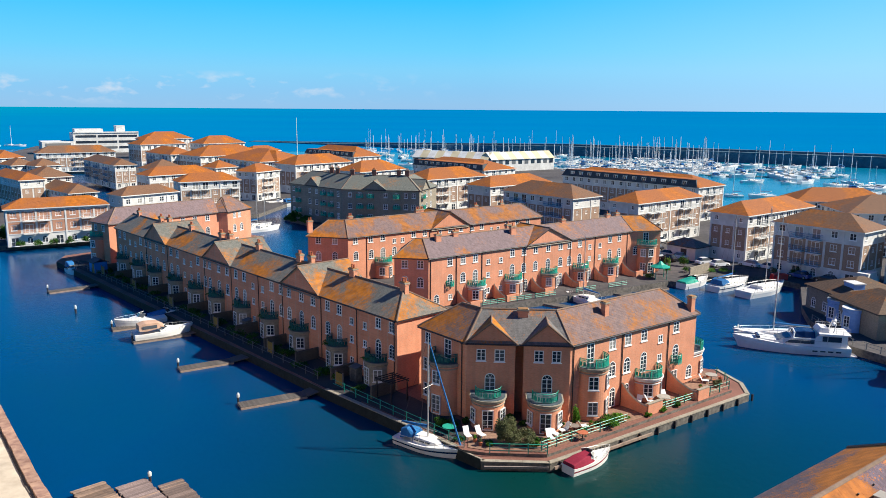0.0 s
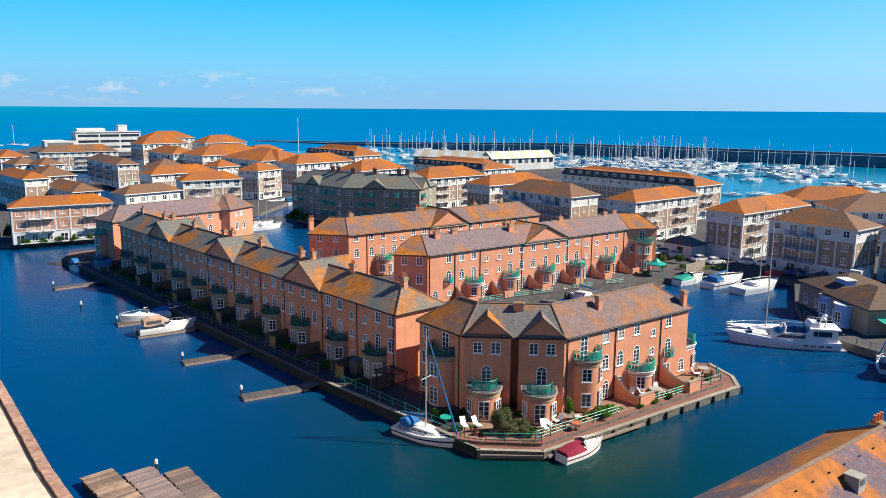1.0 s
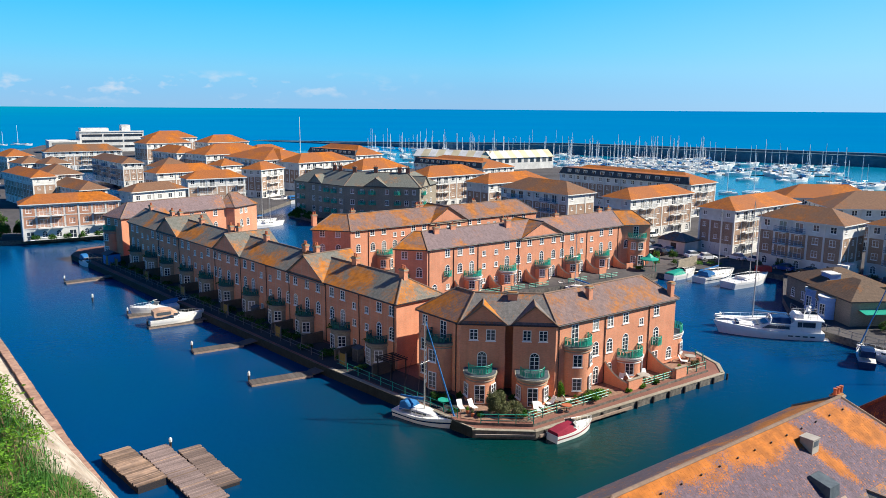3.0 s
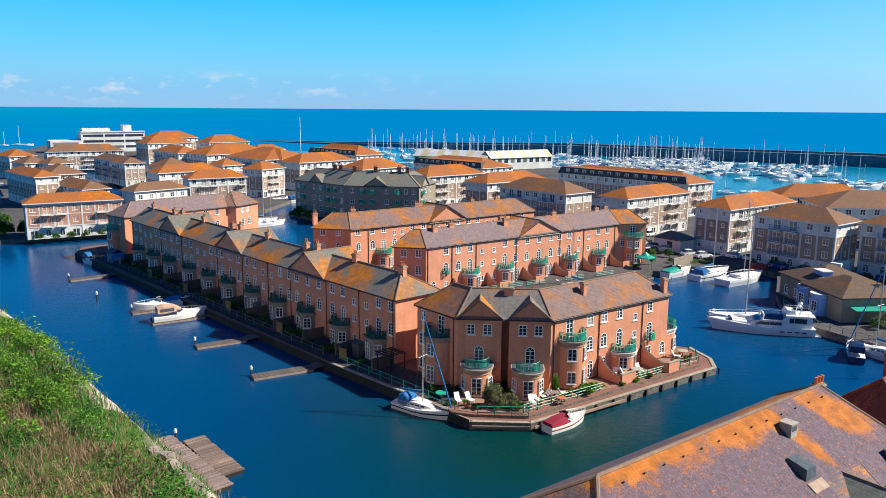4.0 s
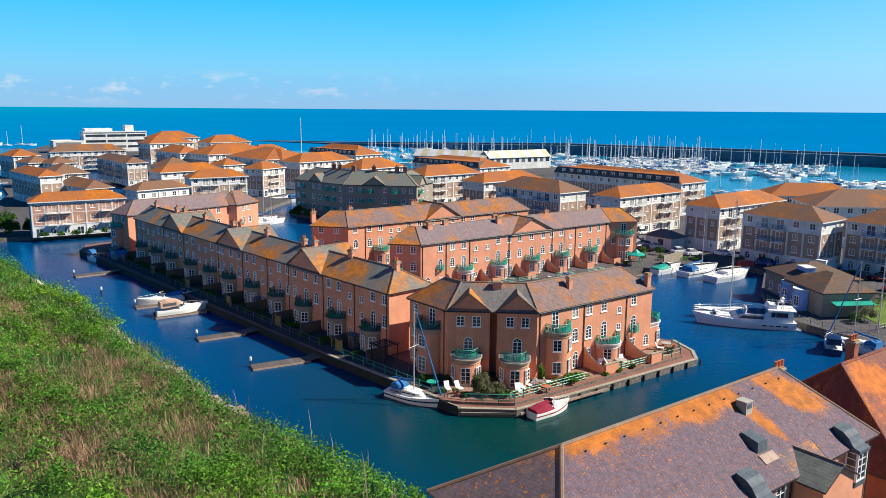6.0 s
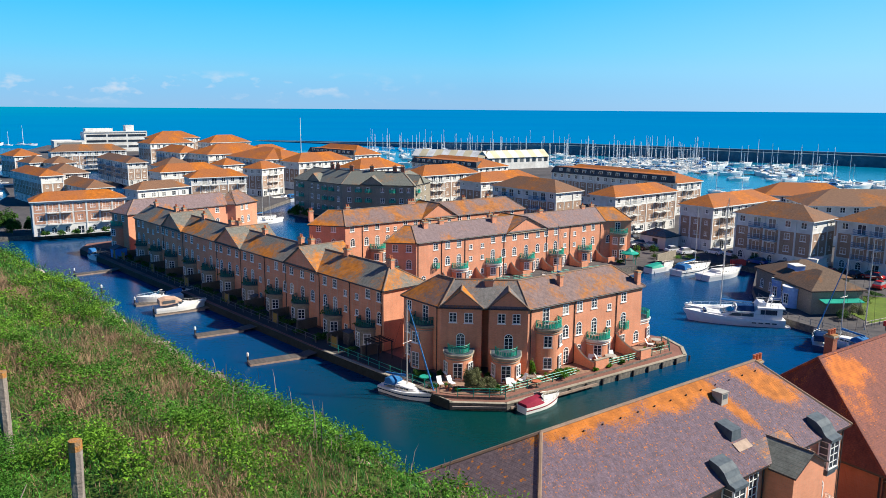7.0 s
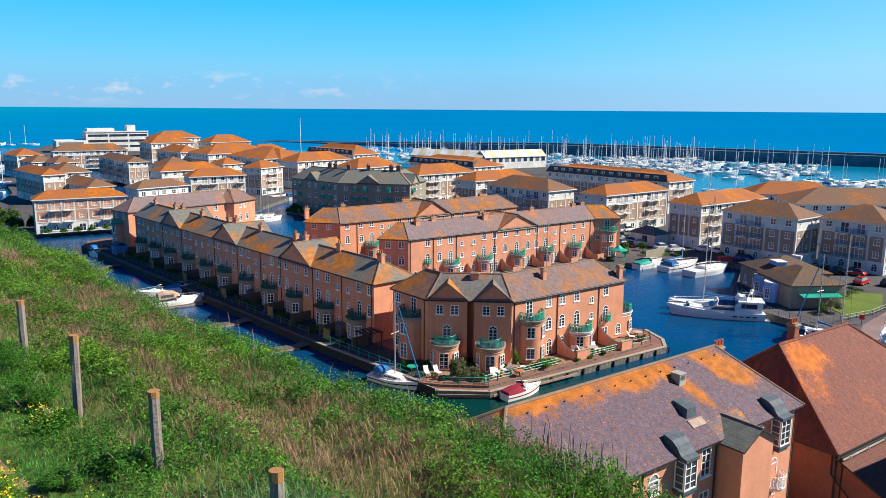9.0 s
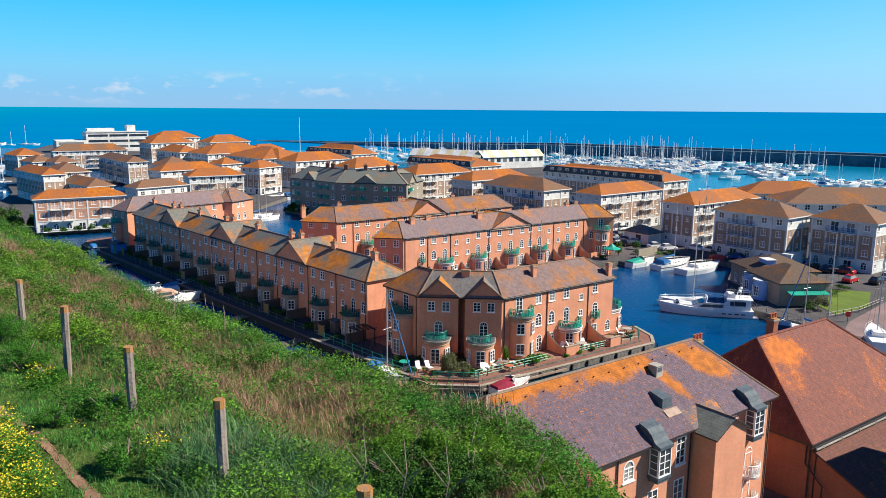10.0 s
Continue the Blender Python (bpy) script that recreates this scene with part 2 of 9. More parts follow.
BRICK = brickwork("orange_brick", (0.69, 0.285, 0.165), (0.59, 0.235, 0.135), (0.56, 0.34, 0.24))
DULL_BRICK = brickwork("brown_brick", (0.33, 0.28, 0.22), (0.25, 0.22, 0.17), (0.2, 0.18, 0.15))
BUFF_BRICK = brickwork("buff_brick", (0.38, 0.245, 0.17), (0.30, 0.195, 0.135), (0.38, 0.29, 0.24))
ORANGE_BRICK = brickwork("pale_orange_brick", (0.52, 0.25, 0.155), (0.43, 0.20, 0.125), (0.44, 0.31, 0.24))
RED_BRICK = brickwork("red_brick", (0.36, 0.12, 0.07), (0.28, 0.09, 0.055), (0.32, 0.2, 0.15))
ORANGE = (0.52, 0.175, 0.016)
SLATE_B = roofing("slate_with_lichen", (0.12, 0.125, 0.11), (0.18, 0.175, 0.155), ORANGE, 0.38, 0.105, 0.4, 0.24)
SLATE_A = roofing("weathered_slate", (0.138, 0.097, 0.097), (0.208, 0.142, 0.132), (0.38, 0.14, 0.03), 0.48, 0.12, 0.6, 0.30)
SLATE_L = roofing("slate_under_lichen", (0.15, 0.108, 0.098), (0.215, 0.145, 0.12), ORANGE, 0.70, 0.12, 0.5, 0.22)
SLATE_C = roofing("mauve_slate", (0.158, 0.115, 0.122), (0.215, 0.158, 0.160), ORANGE, 0.20, 0.12, 0.25, 0.16)
SLATE_N = roofing("mauve_slate_pieces", (0.080, 0.055, 0.078), (0.136, 0.096, 0.124), (0.44, 0.135, 0.012), 0.10, 0.12, 0.95, 0.30, 0.7, True, (12.6, 0.15, 1.0, 0.004), 7.0, ((2.9, 11.8, 1.4, 2.5, -0.75, 0.62), (8.0, 12.4, 2.8, 1.6, -1.2, 0.60), (-1.5, 13.4, 4.5, 1.1, 0, 0.32), (-11, 13.6, 8.0, 0.5, 0, 0.20)))
SLATE_M = roofing("mauve_slate_back", (0.095, 0.07, 0.08), (0.15, 0.112, 0.12), ORANGE, 0.30, 0.12, 0.95, 0.35, 0.7, False, (11.6, 0.12, -2.0, 0.018))
CLUB_TILE = roofing("dark_brown_clay_tile", (0.135, 0.085, 0.055), (0.095, 0.065, 0.045), (0.30, 0.11, 0.02), 0.15, 0.13, 0.3, 0.3)
SLATE_V = roofing("grey_slate_with_flecks", (0.115, 0.115, 0.115), (0.18, 0.17, 0.165), ORANGE, 0.30, 0.12, 0.45, 0.4)
SLATE_G = roofing("grey_slate", (0.125, 0.135, 0.12), (0.18, 0.185, 0.16), ORANGE, 0.1, 0.13, 0.1)
TILE = roofing("orange_clay_tile", (0.34, 0.112, 0.028), (0.245, 0.09, 0.036), (0.48, 0.145, 0.012), 0.45, 0.15, 0.5, 0.12)
BROWN_TILE = roofing("brown_clay_tile", (0.205, 0.108, 0.06), (0.15, 0.085, 0.055), (0.38, 0.13, 0.02), 0.26, 0.15, 0.4, 0.12)
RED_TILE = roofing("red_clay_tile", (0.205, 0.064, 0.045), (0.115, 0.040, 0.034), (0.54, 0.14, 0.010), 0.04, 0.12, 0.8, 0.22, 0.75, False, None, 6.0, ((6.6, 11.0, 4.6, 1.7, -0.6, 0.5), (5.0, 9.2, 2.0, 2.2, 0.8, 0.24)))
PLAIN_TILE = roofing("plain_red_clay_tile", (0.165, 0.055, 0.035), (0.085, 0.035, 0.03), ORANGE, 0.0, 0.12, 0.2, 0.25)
DARK_RAIL = surface("dark_grey_rail", (0.13, 0.135, 0.14), (0.09, 0.095, 0.1), 6, 0.5, bump=0, large=0)
WHITE = surface("white_render", (0.69, 0.685, 0.66), (0.61, 0.605, 0.585), 1.2, 0.75, 0.3, bump=0.05)
FRAME = surface("white_gloss_paint", (0.82, 0.82, 0.80), (0.76, 0.77, 0.76), 6, 0.4, 0.4, bump=0, large=0)
STONE = surface("weathered_stone", (0.37, 0.325, 0.255), (0.265, 0.235, 0.185), 3, 0.85)
LEAD = surface("lead_sheet", (0.06, 0.08, 0.10), (0.10, 0.125, 0.145), 3, 0.6, 0.2)
DARK_TEAL = surface("dark_teal_paint", (0.01, 0.13, 0.11), (0.015, 0.09, 0.08), 8, 0.5, 0.4, bump=0)
GARDEN_BRICK = brickwork("garden_brick", (0.15, 0.12, 0.09), (0.11, 0.09, 0.07), (0.14, 0.12, 0.1))
GREEN = surface("green_paint", (0.02, 0.40, 0.28), (0.02, 0.30, 0.22), 8, 0.45, 0.4, bump=0)
BLACK = surface("black_iron", (0.02, 0.02, 0.025), (0.05, 0.04, 0.04), 9, 0.5, 0.4, bump=0)
PAVING = surface("brick_paving", (0.25, 0.115, 0.085), (0.17, 0.08, 0.062), 5, 0.85, bump=0.3, bscale=14)
TERRACE = surface("warm_patio_paving", (0.30, 0.18, 0.125), (0.20, 0.12, 0.085), 3, 0.85)
QUAYWALL = surface("quay_stone", (0.204, 0.182, 0.156), (0.082, 0.076, 0.070), 2.4, 0.9, bump=0.6, bscale=5, lscale=0.6)
CONCRETE = surface("concrete", (0.40, 0.37, 0.33), (0.30, 0.28, 0.25), 2.0, 0.9)
ASPHALT = surface("asphalt", (0.055, 0.055, 0.058), (0.038, 0.04, 0.044), 8, 0.9)
PINK_ROAD = surface("pinkish_road", (0.24, 0.165, 0.155), (0.19, 0.13, 0.125), 3, 0.9)
QUAY_TOP = surface("worn_tarmac", (0.10, 0.09, 0.09), (0.06, 0.058, 0.062), 0.8, 0.9, large=0.4, lscale=0.06)
# bluish colour paints distance haze onto the breakwater concrete
ROCK = surface("dark_breakwater_concrete", (0.10, 0.19, 0.245), (0.062, 0.13, 0.175), 0.3, 0.9, bump=0.4, bscale=1.2, lscale=0.05)
DECK = surface("grey_deck_timber", (0.135, 0.118, 0.108), (0.082, 0.074, 0.069), 3, 0.85, rnd="island", rnd_amt=0.22, stretch=(1, 8, 8))
SHABBY = surface("worn_deck_timber", (0.33, 0.22, 0.155), (0.17, 0.12, 0.095), 1.2, 0.85, rnd="object", rnd_amt=0.4)
RAFT = surface("pale_raft_timber", (0.27, 0.20, 0.185), (0.16, 0.122, 0.115), 3, 0.85, rnd="object", rnd_amt=0.25, stretch=(1, 8, 8))
RAFT_DK = surface("brown_raft_timber", (0.20, 0.145, 0.125), (0.12, 0.09, 0.08), 3, 0.85, rnd="object", rnd_amt=0.3, stretch=(1, 8, 8))
FLOAT = surface("pontoon_float", (0.38, 0.28, 0.22), (0.22, 0.165, 0.13), 2, 0.85)
GEL = surface("white_gelcoat", (0.82, 0.81, 0.78), (0.76, 0.75, 0.72), 2, 0.3, 0.5, bump=0, large=0.08)
NAVY = surface("navy_gelcoat", (0.01, 0.03, 0.09), (0.015, 0.04, 0.11), 2, 0.25, 0.5, bump=0)
BLUE_CANVAS = surface("blue_canvas", (0.02, 0.17, 0.42), (0.02, 0.13, 0.34), 6, 0.8)
MAROON = surface("maroon_canvas", (0.30, 0.02, 0.05), (0.24, 0.015, 0.04), 6, 0.8)
TAN = surface("tan_canvas", (0.55, 0.36, 0.26), (0.46, 0.29, 0.21), 6, 0.8)
ALU = surface("aluminium_spar", (0.62, 0.60, 0.57), (0.5, 0.49, 0.47), 6, 0.4, 0.5, 0.5, bump=0, large=0)
WOODPOST = surface("grey_weathered_post", (0.30, 0.25, 0.22), (0.17, 0.14, 0.125), 4, 0.9, bump=0.6, bscale=25, stretch=(6, 6, 0.8))
LICHEN = surface("orange_lichen", (0.42, 0.17, 0.03), (0.27, 0.19, 0.12), 20, 0.95, bump=0.6, bscale=60)
CHALK = surface("chalk", (0.60, 0.52, 0.42), (0.46, 0.39, 0.31), 0.9, 0.95, bump=0.7, bscale=3)
RUST = surface("rusty_sea_wall", (0.46, 0.29, 0.21), (0.26, 0.15, 0.12), 1.5, 0.9, bump=0.5, bscale=6)
OLD_STONE = surface("weathered_pale_stone", (0.40, 0.33, 0.28), (0.22, 0.18, 0.15), 6, 0.95, bump=0.6, bscale=25)
SOIL = surface("dry_earth_track", (0.33, 0.19, 0.115), (0.20, 0.12, 0.07), 3, 0.95, bump=0.5, bscale=30, large=0.35, lscale=1.2)


def cliff_material():
    """Turf where the ground lies level, chalk where it falls away, with weeds on the ledges."""
    m, n, l, b = nodes_of("turf_over_chalk")
    tc = n.new("ShaderNodeTexCoord").outputs["Object"]
    turf = mix(n, l, (0.045, 0.105, 0.014), (0.075, 0.095, 0.022), ramp_out(n, l, noise_of(n, l, tc, 1.4, 5), 0.32, 0.68))
    chalk = mix(n, l, (0.50, 0.43, 0.35), (0.30, 0.235, 0.18), ramp_out(n, l, noise_of(n, l, tc, 3.4, 9), 0.40, 0.66))
    sep = n.new("ShaderNodeSeparateXYZ")
    l.new(n.new("ShaderNodeNewGeometry").outputs["Normal"], sep.inputs[0])
    pos = n.new("ShaderNodeSeparateXYZ")
    l.new(tc, pos.inputs[0])
    high = ramp_out(n, l, pos.outputs[2], 23.0, 25.0)
    rag = n.new("ShaderNodeMath")
    rag.operation, rag.inputs[1].default_value = "MULTIPLY_ADD", 0.5
    l.new(noise_of(n, l, tc, 0.5, 6), rag.inputs[0])
    l.new(sep.outputs[2], rag.inputs[2])
    level = ramp_out(n, l, rag.outputs[0], 0.98, 1.1)
    top = n.new("ShaderNodeMath")
    top.operation = "MULTIPLY"
    l.new(high, top.inputs[0])
    l.new(level, top.inputs[1])
    # extra weeds added on the unseen eastern face to cut chalk bounce light
    east = n.new("ShaderNodeMath")
    east.operation, east.inputs[1].default_value, east.inputs[2].default_value = "MULTIPLY_ADD", 0.02, 0.04
    l.new(pos.outputs[0], east.inputs[0])
    grown = n.new("ShaderNodeMath")
    l.new(noise_of(n, l, tc, 0.7, 6), grown.inputs[0])
    l.new(east.outputs[0], grown.inputs[1])
    weeds = ramp_out(n, l, grown.outputs[0], 0.50, 0.58)
    both = n.new("ShaderNodeMath")
    both.operation = "MAXIMUM"
    l.new(top.outputs[0], both.inputs[0])
    l.new(weeds, both.inputs[1])
    l.new(mix(n, l, chalk, turf, both.outputs[0]), b.inputs["Base Color"])
    b.inputs["Roughness"].default_value, b.inputs["Specular IOR Level"].default_value = 0.95, 0.2
    bp = n.new("ShaderNodeBump")
    bp.inputs["Strength"].default_value, bp.inputs["Distance"].default_value = 0.9, 0.16
    l.new(noise_of(n, l, tc, 4.6, 8), bp.inputs["Height"])
    l.new(bp.outputs[0], b.inputs["Normal"])
    return m


CLIFF = cliff_material()
LAWN = surface("mown_lawn", (0.12, 0.17, 0.02), (0.085, 0.14, 0.02), 2, 0.95)
BLADE = surface("green_grass_blades", (0.105, 0.31, 0.045), (0.05, 0.20, 0.038), 0.8, 0.7, rnd="island", rnd_amt=0.55, bump=0, large=0.5, lscale=0.9, thin=0.30)
STRAW = surface("dry_grass_stems", (0.42, 0.265, 0.165), (0.22, 0.135, 0.085), 0.8, 0.8, rnd="island", rnd_amt=0.35, bump=0, large=0.2, thin=0.15)
LEAF = surface("broad_green_leaves", (0.165, 0.315, 0.03), (0.058, 0.20, 0.03), 0.5, 0.8, 0.12, rnd="island", rnd_amt=0.5, bump=0, large=0.5, lscale=1.1, thin=0.38)
BLADE_BLUE = surface("blue_green_grass", (0.17, 0.30, 0.12), (0.06, 0.17, 0.06), 0.8, 0.7, rnd="island", rnd_amt=0.4, bump=0, large=0.3, thin=0.30)
LEAF_MID = surface("mid_green_leaves", (0.085, 0.235, 0.03), (0.035, 0.14, 0.02), 0.7, 0.8, 0.12, rnd="island", rnd_amt=0.5, bump=0, large=0.35, lscale=0.6, thin=0.30)
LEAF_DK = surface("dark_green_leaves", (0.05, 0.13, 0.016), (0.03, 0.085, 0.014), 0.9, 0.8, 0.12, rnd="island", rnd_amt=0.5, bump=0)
LEAF_GR = surface("grey_green_leaves", (0.16, 0.17, 0.08), (0.11, 0.13, 0.05), 0.9, 0.7, rnd="island", rnd_amt=0.4, bump=0, thin=0.25)
FLOWER = surface("yellow_flowers", (0.75, 0.55, 0.02), (0.6, 0.5, 0.03), 3, 0.8, rnd="island", rnd_amt=0.3, bump=0)
PINKFL = surface("pink_valerian_flowers", (0.5, 0.08, 0.10), (0.4, 0.06, 0.09), 3, 0.8, rnd="island", rnd_amt=0.3, bump=0)
TWIG = surface("bare_grey_twigs", (0.26, 0.2, 0.17), (0.2, 0.15, 0.12), 3, 0.9, bump=0)
POT = surface("terracotta", (0.50, 0.16, 0.08), (0.42, 0.12, 0.06), 5, 0.85, bump=0)
YELLOW = surface("yellow_roof_sheet", (0.64, 0.55, 0.36), (0.56, 0.49, 0.33), 0.5, 0.6, bump=0)
RED = surface("red_paint", (0.55, 0.03, 0.03), (0.45, 0.02, 0.025), 3, 0.4, bump=0, large=0)
BLUE_DOOR = surface("blue_paint", (0.02, 0.22, 0.6), (0.02, 0.18, 0.5), 3, 0.5, bump=0, large=0)
YELLOW_DOOR = surface("ochre_paint", (0.34, 0.21, 0.04), (0.26, 0.17, 0.04), 3, 0.5, bump=0, large=0)
CARPAINT = {k: surface("car_paint_" + k, c, c, 3, 0.25, 0.6, bump=0, large=0) for k, c in {"white": (0.75, 0.75, 0.75), "silver": (0.4, 0.41, 0.43), "black": (0.02, 0.02, 0.025), "red": (0.42, 0.02, 0.02), "blue": (0.02, 0.07, 0.25)}.items()}
TYRE = surface("tyre_rubber", (0.02, 0.02, 0.02), (0.03, 0.03, 0.03), 9, 0.9, bump=0)


def glass_material():
    """Window glass before dark rooms, a pale curtain or blind behind some panes."""
    m, n, l, b = nodes_of("window_glass")
    r = ramp(n, [(0.0, (0.02, 0.03, 0.045)), (0.6, (0.035, 0.045, 0.06)), (0.8, (0.10, 0.11, 0.12)), (1.0, (0.32, 0.31, 0.29))])
    l.new(n.new("ShaderNodeObjectInfo").outputs["Random"], r.inputs[0])
    l.new(r.outputs[0], b.inputs["Base Color"])
    b.inputs["Roughness"].default_value, b.inputs["Specular IOR Level"].default_value = 0.05, 0.55
    return m


GLASS = glass_material()
WATER = water_material("harbour_water", (0.0, 0.041, 0.150), (0.0, 0.046, 0.128), 0.03, (1, 1, 1), 0.22, 0.30, 0.10, 1.3, 0.014, 0.12)
WATER.node_tree.nodes["Principled BSDF"].inputs["Specular Tint"].default_value = (0.3, 0.85, 1.0, 1)
# green silt tint in the still corner of the basin, darkened to paint the houses' reflection
wn, wl = WATER.node_tree.nodes, WATER.node_tree.links
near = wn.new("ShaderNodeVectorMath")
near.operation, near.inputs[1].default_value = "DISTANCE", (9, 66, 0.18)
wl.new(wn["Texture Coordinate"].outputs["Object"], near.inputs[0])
silt_reflection = wn.new("ShaderNodeMapRange")
silt_reflection.inputs[1].default_value, silt_reflection.inputs[2].default_value, silt_reflection.inputs[3].default_value, silt_reflection.inputs[4].default_value = 5, 44, 1.0, 0.0
wl.new(near.outputs["Value"], silt_reflection.inputs[0])
clear = wn["Principled BSDF"].inputs["Base Color"].links[0].from_socket
# pale sandy bottom under the outer marina
wpos = wn.new("ShaderNodeSeparateXYZ")
wl.new(wn["Texture Coordinate"].outputs["Object"], wpos.inputs[0])
wsum = wn.new("ShaderNodeMath")
wl.new(wpos.outputs[0], wsum.inputs[0])
wl.new(wpos.outputs[1], wsum.inputs[1])
sandy = ramp_out(wn, wl, wsum.outputs[0], 265, 340)
clear = mix(wn, wl, clear, (0.0, 0.155, 0.27), sandy)
wl.new(mix(wn, wl, clear, (0.001, 0.033, 0.032), silt_reflection.outputs[0]), wn["Principled BSDF"].inputs["Base Color"])
SEA = water_material("open_sea", (0.0, 0.138, 0.345), (0.0, 0.152, 0.345), 0.004, (0.3, 1, 1), 0.5, 0.0, 0.6, 0.5, 0.5, 0.03)
# sandy shallows make the western part of the bay greener
sn, sl_ = SEA.node_tree.nodes, SEA.node_tree.links
sx_ = sn.new("ShaderNodeSeparateXYZ")
sl_.new(sn["Texture Coordinate"].outputs["Object"], sx_.inputs[0])
west = sn.new("ShaderNodeMapRange")
west.inputs[1].default_value, west.inputs[2].default_value = -100, -2600
sl_.new(sx_.outputs[0], west.inputs[0])
deep = SEA.node_tree.nodes["Principled BSDF"].inputs["Base Color"].links[0].from_socket
sl_.new(mix(sn, sl_, deep, (0.0, 0.21, 0.33), west.outputs[0]), sn["Principled BSDF"].inputs["Base Color"])
# darker copy of the quay stone, with the long side's shade in its colour
SHADEWALL = surface("weedy_wet_stone", (0.03, 0.036, 0.032), (0.016, 0.02, 0.018), 2.0, 0.8, bump=0.5, bscale=5)


# ---------------------------------------------------------------- mesh helpers
class MB:
    """Collects faces and materials, and makes one mesh of them."""

    def __init__(self, *mats):
        self.v, self.f, self.m, self.mats, self.seen = [], [], [], list(mats), {}

    def vert(self, p):
        key = (round(p[0], 4), round(p[1], 4), round(p[2], 4))
        if key not in self.seen:
            self.seen[key] = len(self.v)
            self.v.append(key)
        return self.seen[key]

    def face(self, pts, m=0):
        ids = []
        for p in pts:
            k = self.vert(p)
            if k not in ids:
                ids.append(k)
        if len(ids) > 2:
            self.f.append(ids)
            self.m.append(m)

    def raw(self, pts, m=0):
        n = len(self.v)
        self.v += [tuple(p) for p in pts]
        self.f.append(list(range(n, n + len(pts))))
        self.m.append(m)

    def hexa(self, lo, hi, m=0):
        """A solid between two loops of the same number of points."""
        n = len(lo)
        self.raw(lo[::-1], m)
        self.raw(hi, m)
        for i in range(n):
            j = (i + 1) % n
            self.raw([lo[i], lo[j], hi[j], hi[i]], m)

    def box(self, x0, y0, z0, x1, y1, z1, m=0, at=None):
        lo = [(x0, y0, z0), (x1, y0, z0), (x1, y1, z0), (x0, y1, z0)]
        hi = [(x0, y0, z1), (x1, y0, z1), (x1, y1, z1), (x0, y1, z1)]
        if at is not None:
            lo, hi = [at @ Vector(p) for p in lo], [at @ Vector(p) for p in hi]
        self.hexa(lo, hi, m)

    def prism(self, poly, z0, z1, m=0):
        self.hexa([(x, y, z0) for x, y in poly], [(x, y, z1) for x, y in poly], m)

    def tube(self, pts, r, n=6, m=0, r2=None):
        """A round bar along the points."""
        pts = [Vector(p) for p in pts]
        rings = []
        for i, p in enumerate(pts):
            d = (pts[min(i + 1, len(pts) - 1)] - pts[max(i - 1, 0)]).normalized()
            a = d.orthogonal().normalized() if abs(d.z) > 0.99 else d.cross(Vector((0, 0, 1))).normalized()
            b = d.cross(a)
            k = r if r2 is None else r + (r2 - r) * i / (len(pts) - 1)
            rings.append([p + k * (math.cos(t) * a + math.sin(t) * b) for t in [2 * math.pi * j / n for j in range(n)]])
        for lo, hi in zip(rings, rings[1:]):
            for j in range(n):
                self.raw([lo[j], lo[(j + 1) % n], hi[(j + 1) % n], hi[j]], m)
        self.raw(rings[0][::-1], m)
        self.raw(rings[-1], m)

    def lathe(self, prof, n=16, m=0, at=(0, 0, 0), a0=0.0, a1=2 * math.pi):
        """Turns a profile of (radius, z) about an upright axis."""
        full = abs(a1 - a0 - 2 * math.pi) < 1e-6
        ang = [a0 + (a1 - a0) * i / n for i in range(n + 1)]
        ring = [[(at[0] + r * math.cos(t), at[1] + r * math.sin(t), at[2] + z) for t in ang] for r, z in prof]
        for lo, hi in zip(ring, ring[1:]):
            for j in range(n):
                self.face([lo[j], lo[j + 1], hi[j + 1], hi[j]], m)
        if prof[0][0] > 0.001:
            self.face((ring[0][:-1] if full else ring[0])[::-1], m)
        if prof[-1][0] > 0.001:
            self.face(ring[-1][:-1] if full else ring[-1], m)

    def mesh(self, name):
        me = bpy.data.meshes.new(name)
        me.from_pydata(self.v, [], self.f)
        for k in self.mats:
            me.materials.append(k)
        if len(self.mats) > 1:
            me.polygons.foreach_set("material_index", self.m)
        return me


def thing(name, m, label, category, group="", kind=""):
    ob = new(name)
    ob.empty_display_size = 0.5
    ob.matrix_world = m
    return tagged(ob, label, category, group, kind)


def part(name, mb, parent=None, label="", m=None):
    me = mb.mesh(name) if isinstance(mb, MB) else mb
    ob = new(name, me)
    ob.parent = parent
    if m is not None:
        ob.matrix_basis = m
    if label:
        ob["label"] = label
    return ob


# ---------------------------------------------------------------- plan geometry
def v2(p):
    return Vector((p[0], p[1]))


def offset_line(pts, d):
    """The open line moved to its left by d, with mitred corners."""
    pts = [v2(p) for p in pts]
    nrm = []
    for a, b in zip(pts, pts[1:]):
        t = (b - a).normalized()
        nrm.append(Vector((-t.y, t.x)))
    out = [pts[0] + d * nrm[0]]
    for i in range(1, len(pts) - 1):
        n0, n1 = nrm[i - 1], nrm[i]
        k = (n0 + n1) / (1 + n0.dot(n1))
        out.append(pts[i] + d * k)
    out.append(pts[-1] + d * nrm[-1])
    return out


def roof_solid(mb, faces, thick=0.16, m=0, m_edge=None):
    """Roof planes as one slab: the faces, their undersides and the edges round them."""
    edges = {}
    for f in faces:
        for a, b in zip(f, f[1:] + f[:1]):
            ka, kb = tuple(round(c, 3) for c in a), tuple(round(c, 3) for c in b)
            edges[(ka, kb)] = (a, b)
        mb.face(f, m)
        mb.face([(p[0], p[1], p[2] - thick) for p in f][::-1], m)
    for (ka, kb), (a, b) in edges.items():
        if (kb, ka) not in edges:
            mb.face([a, (a[0], a[1], a[2] - thick), (b[0], b[1], b[2] - thick), b], m if m_edge is None else m_edge)


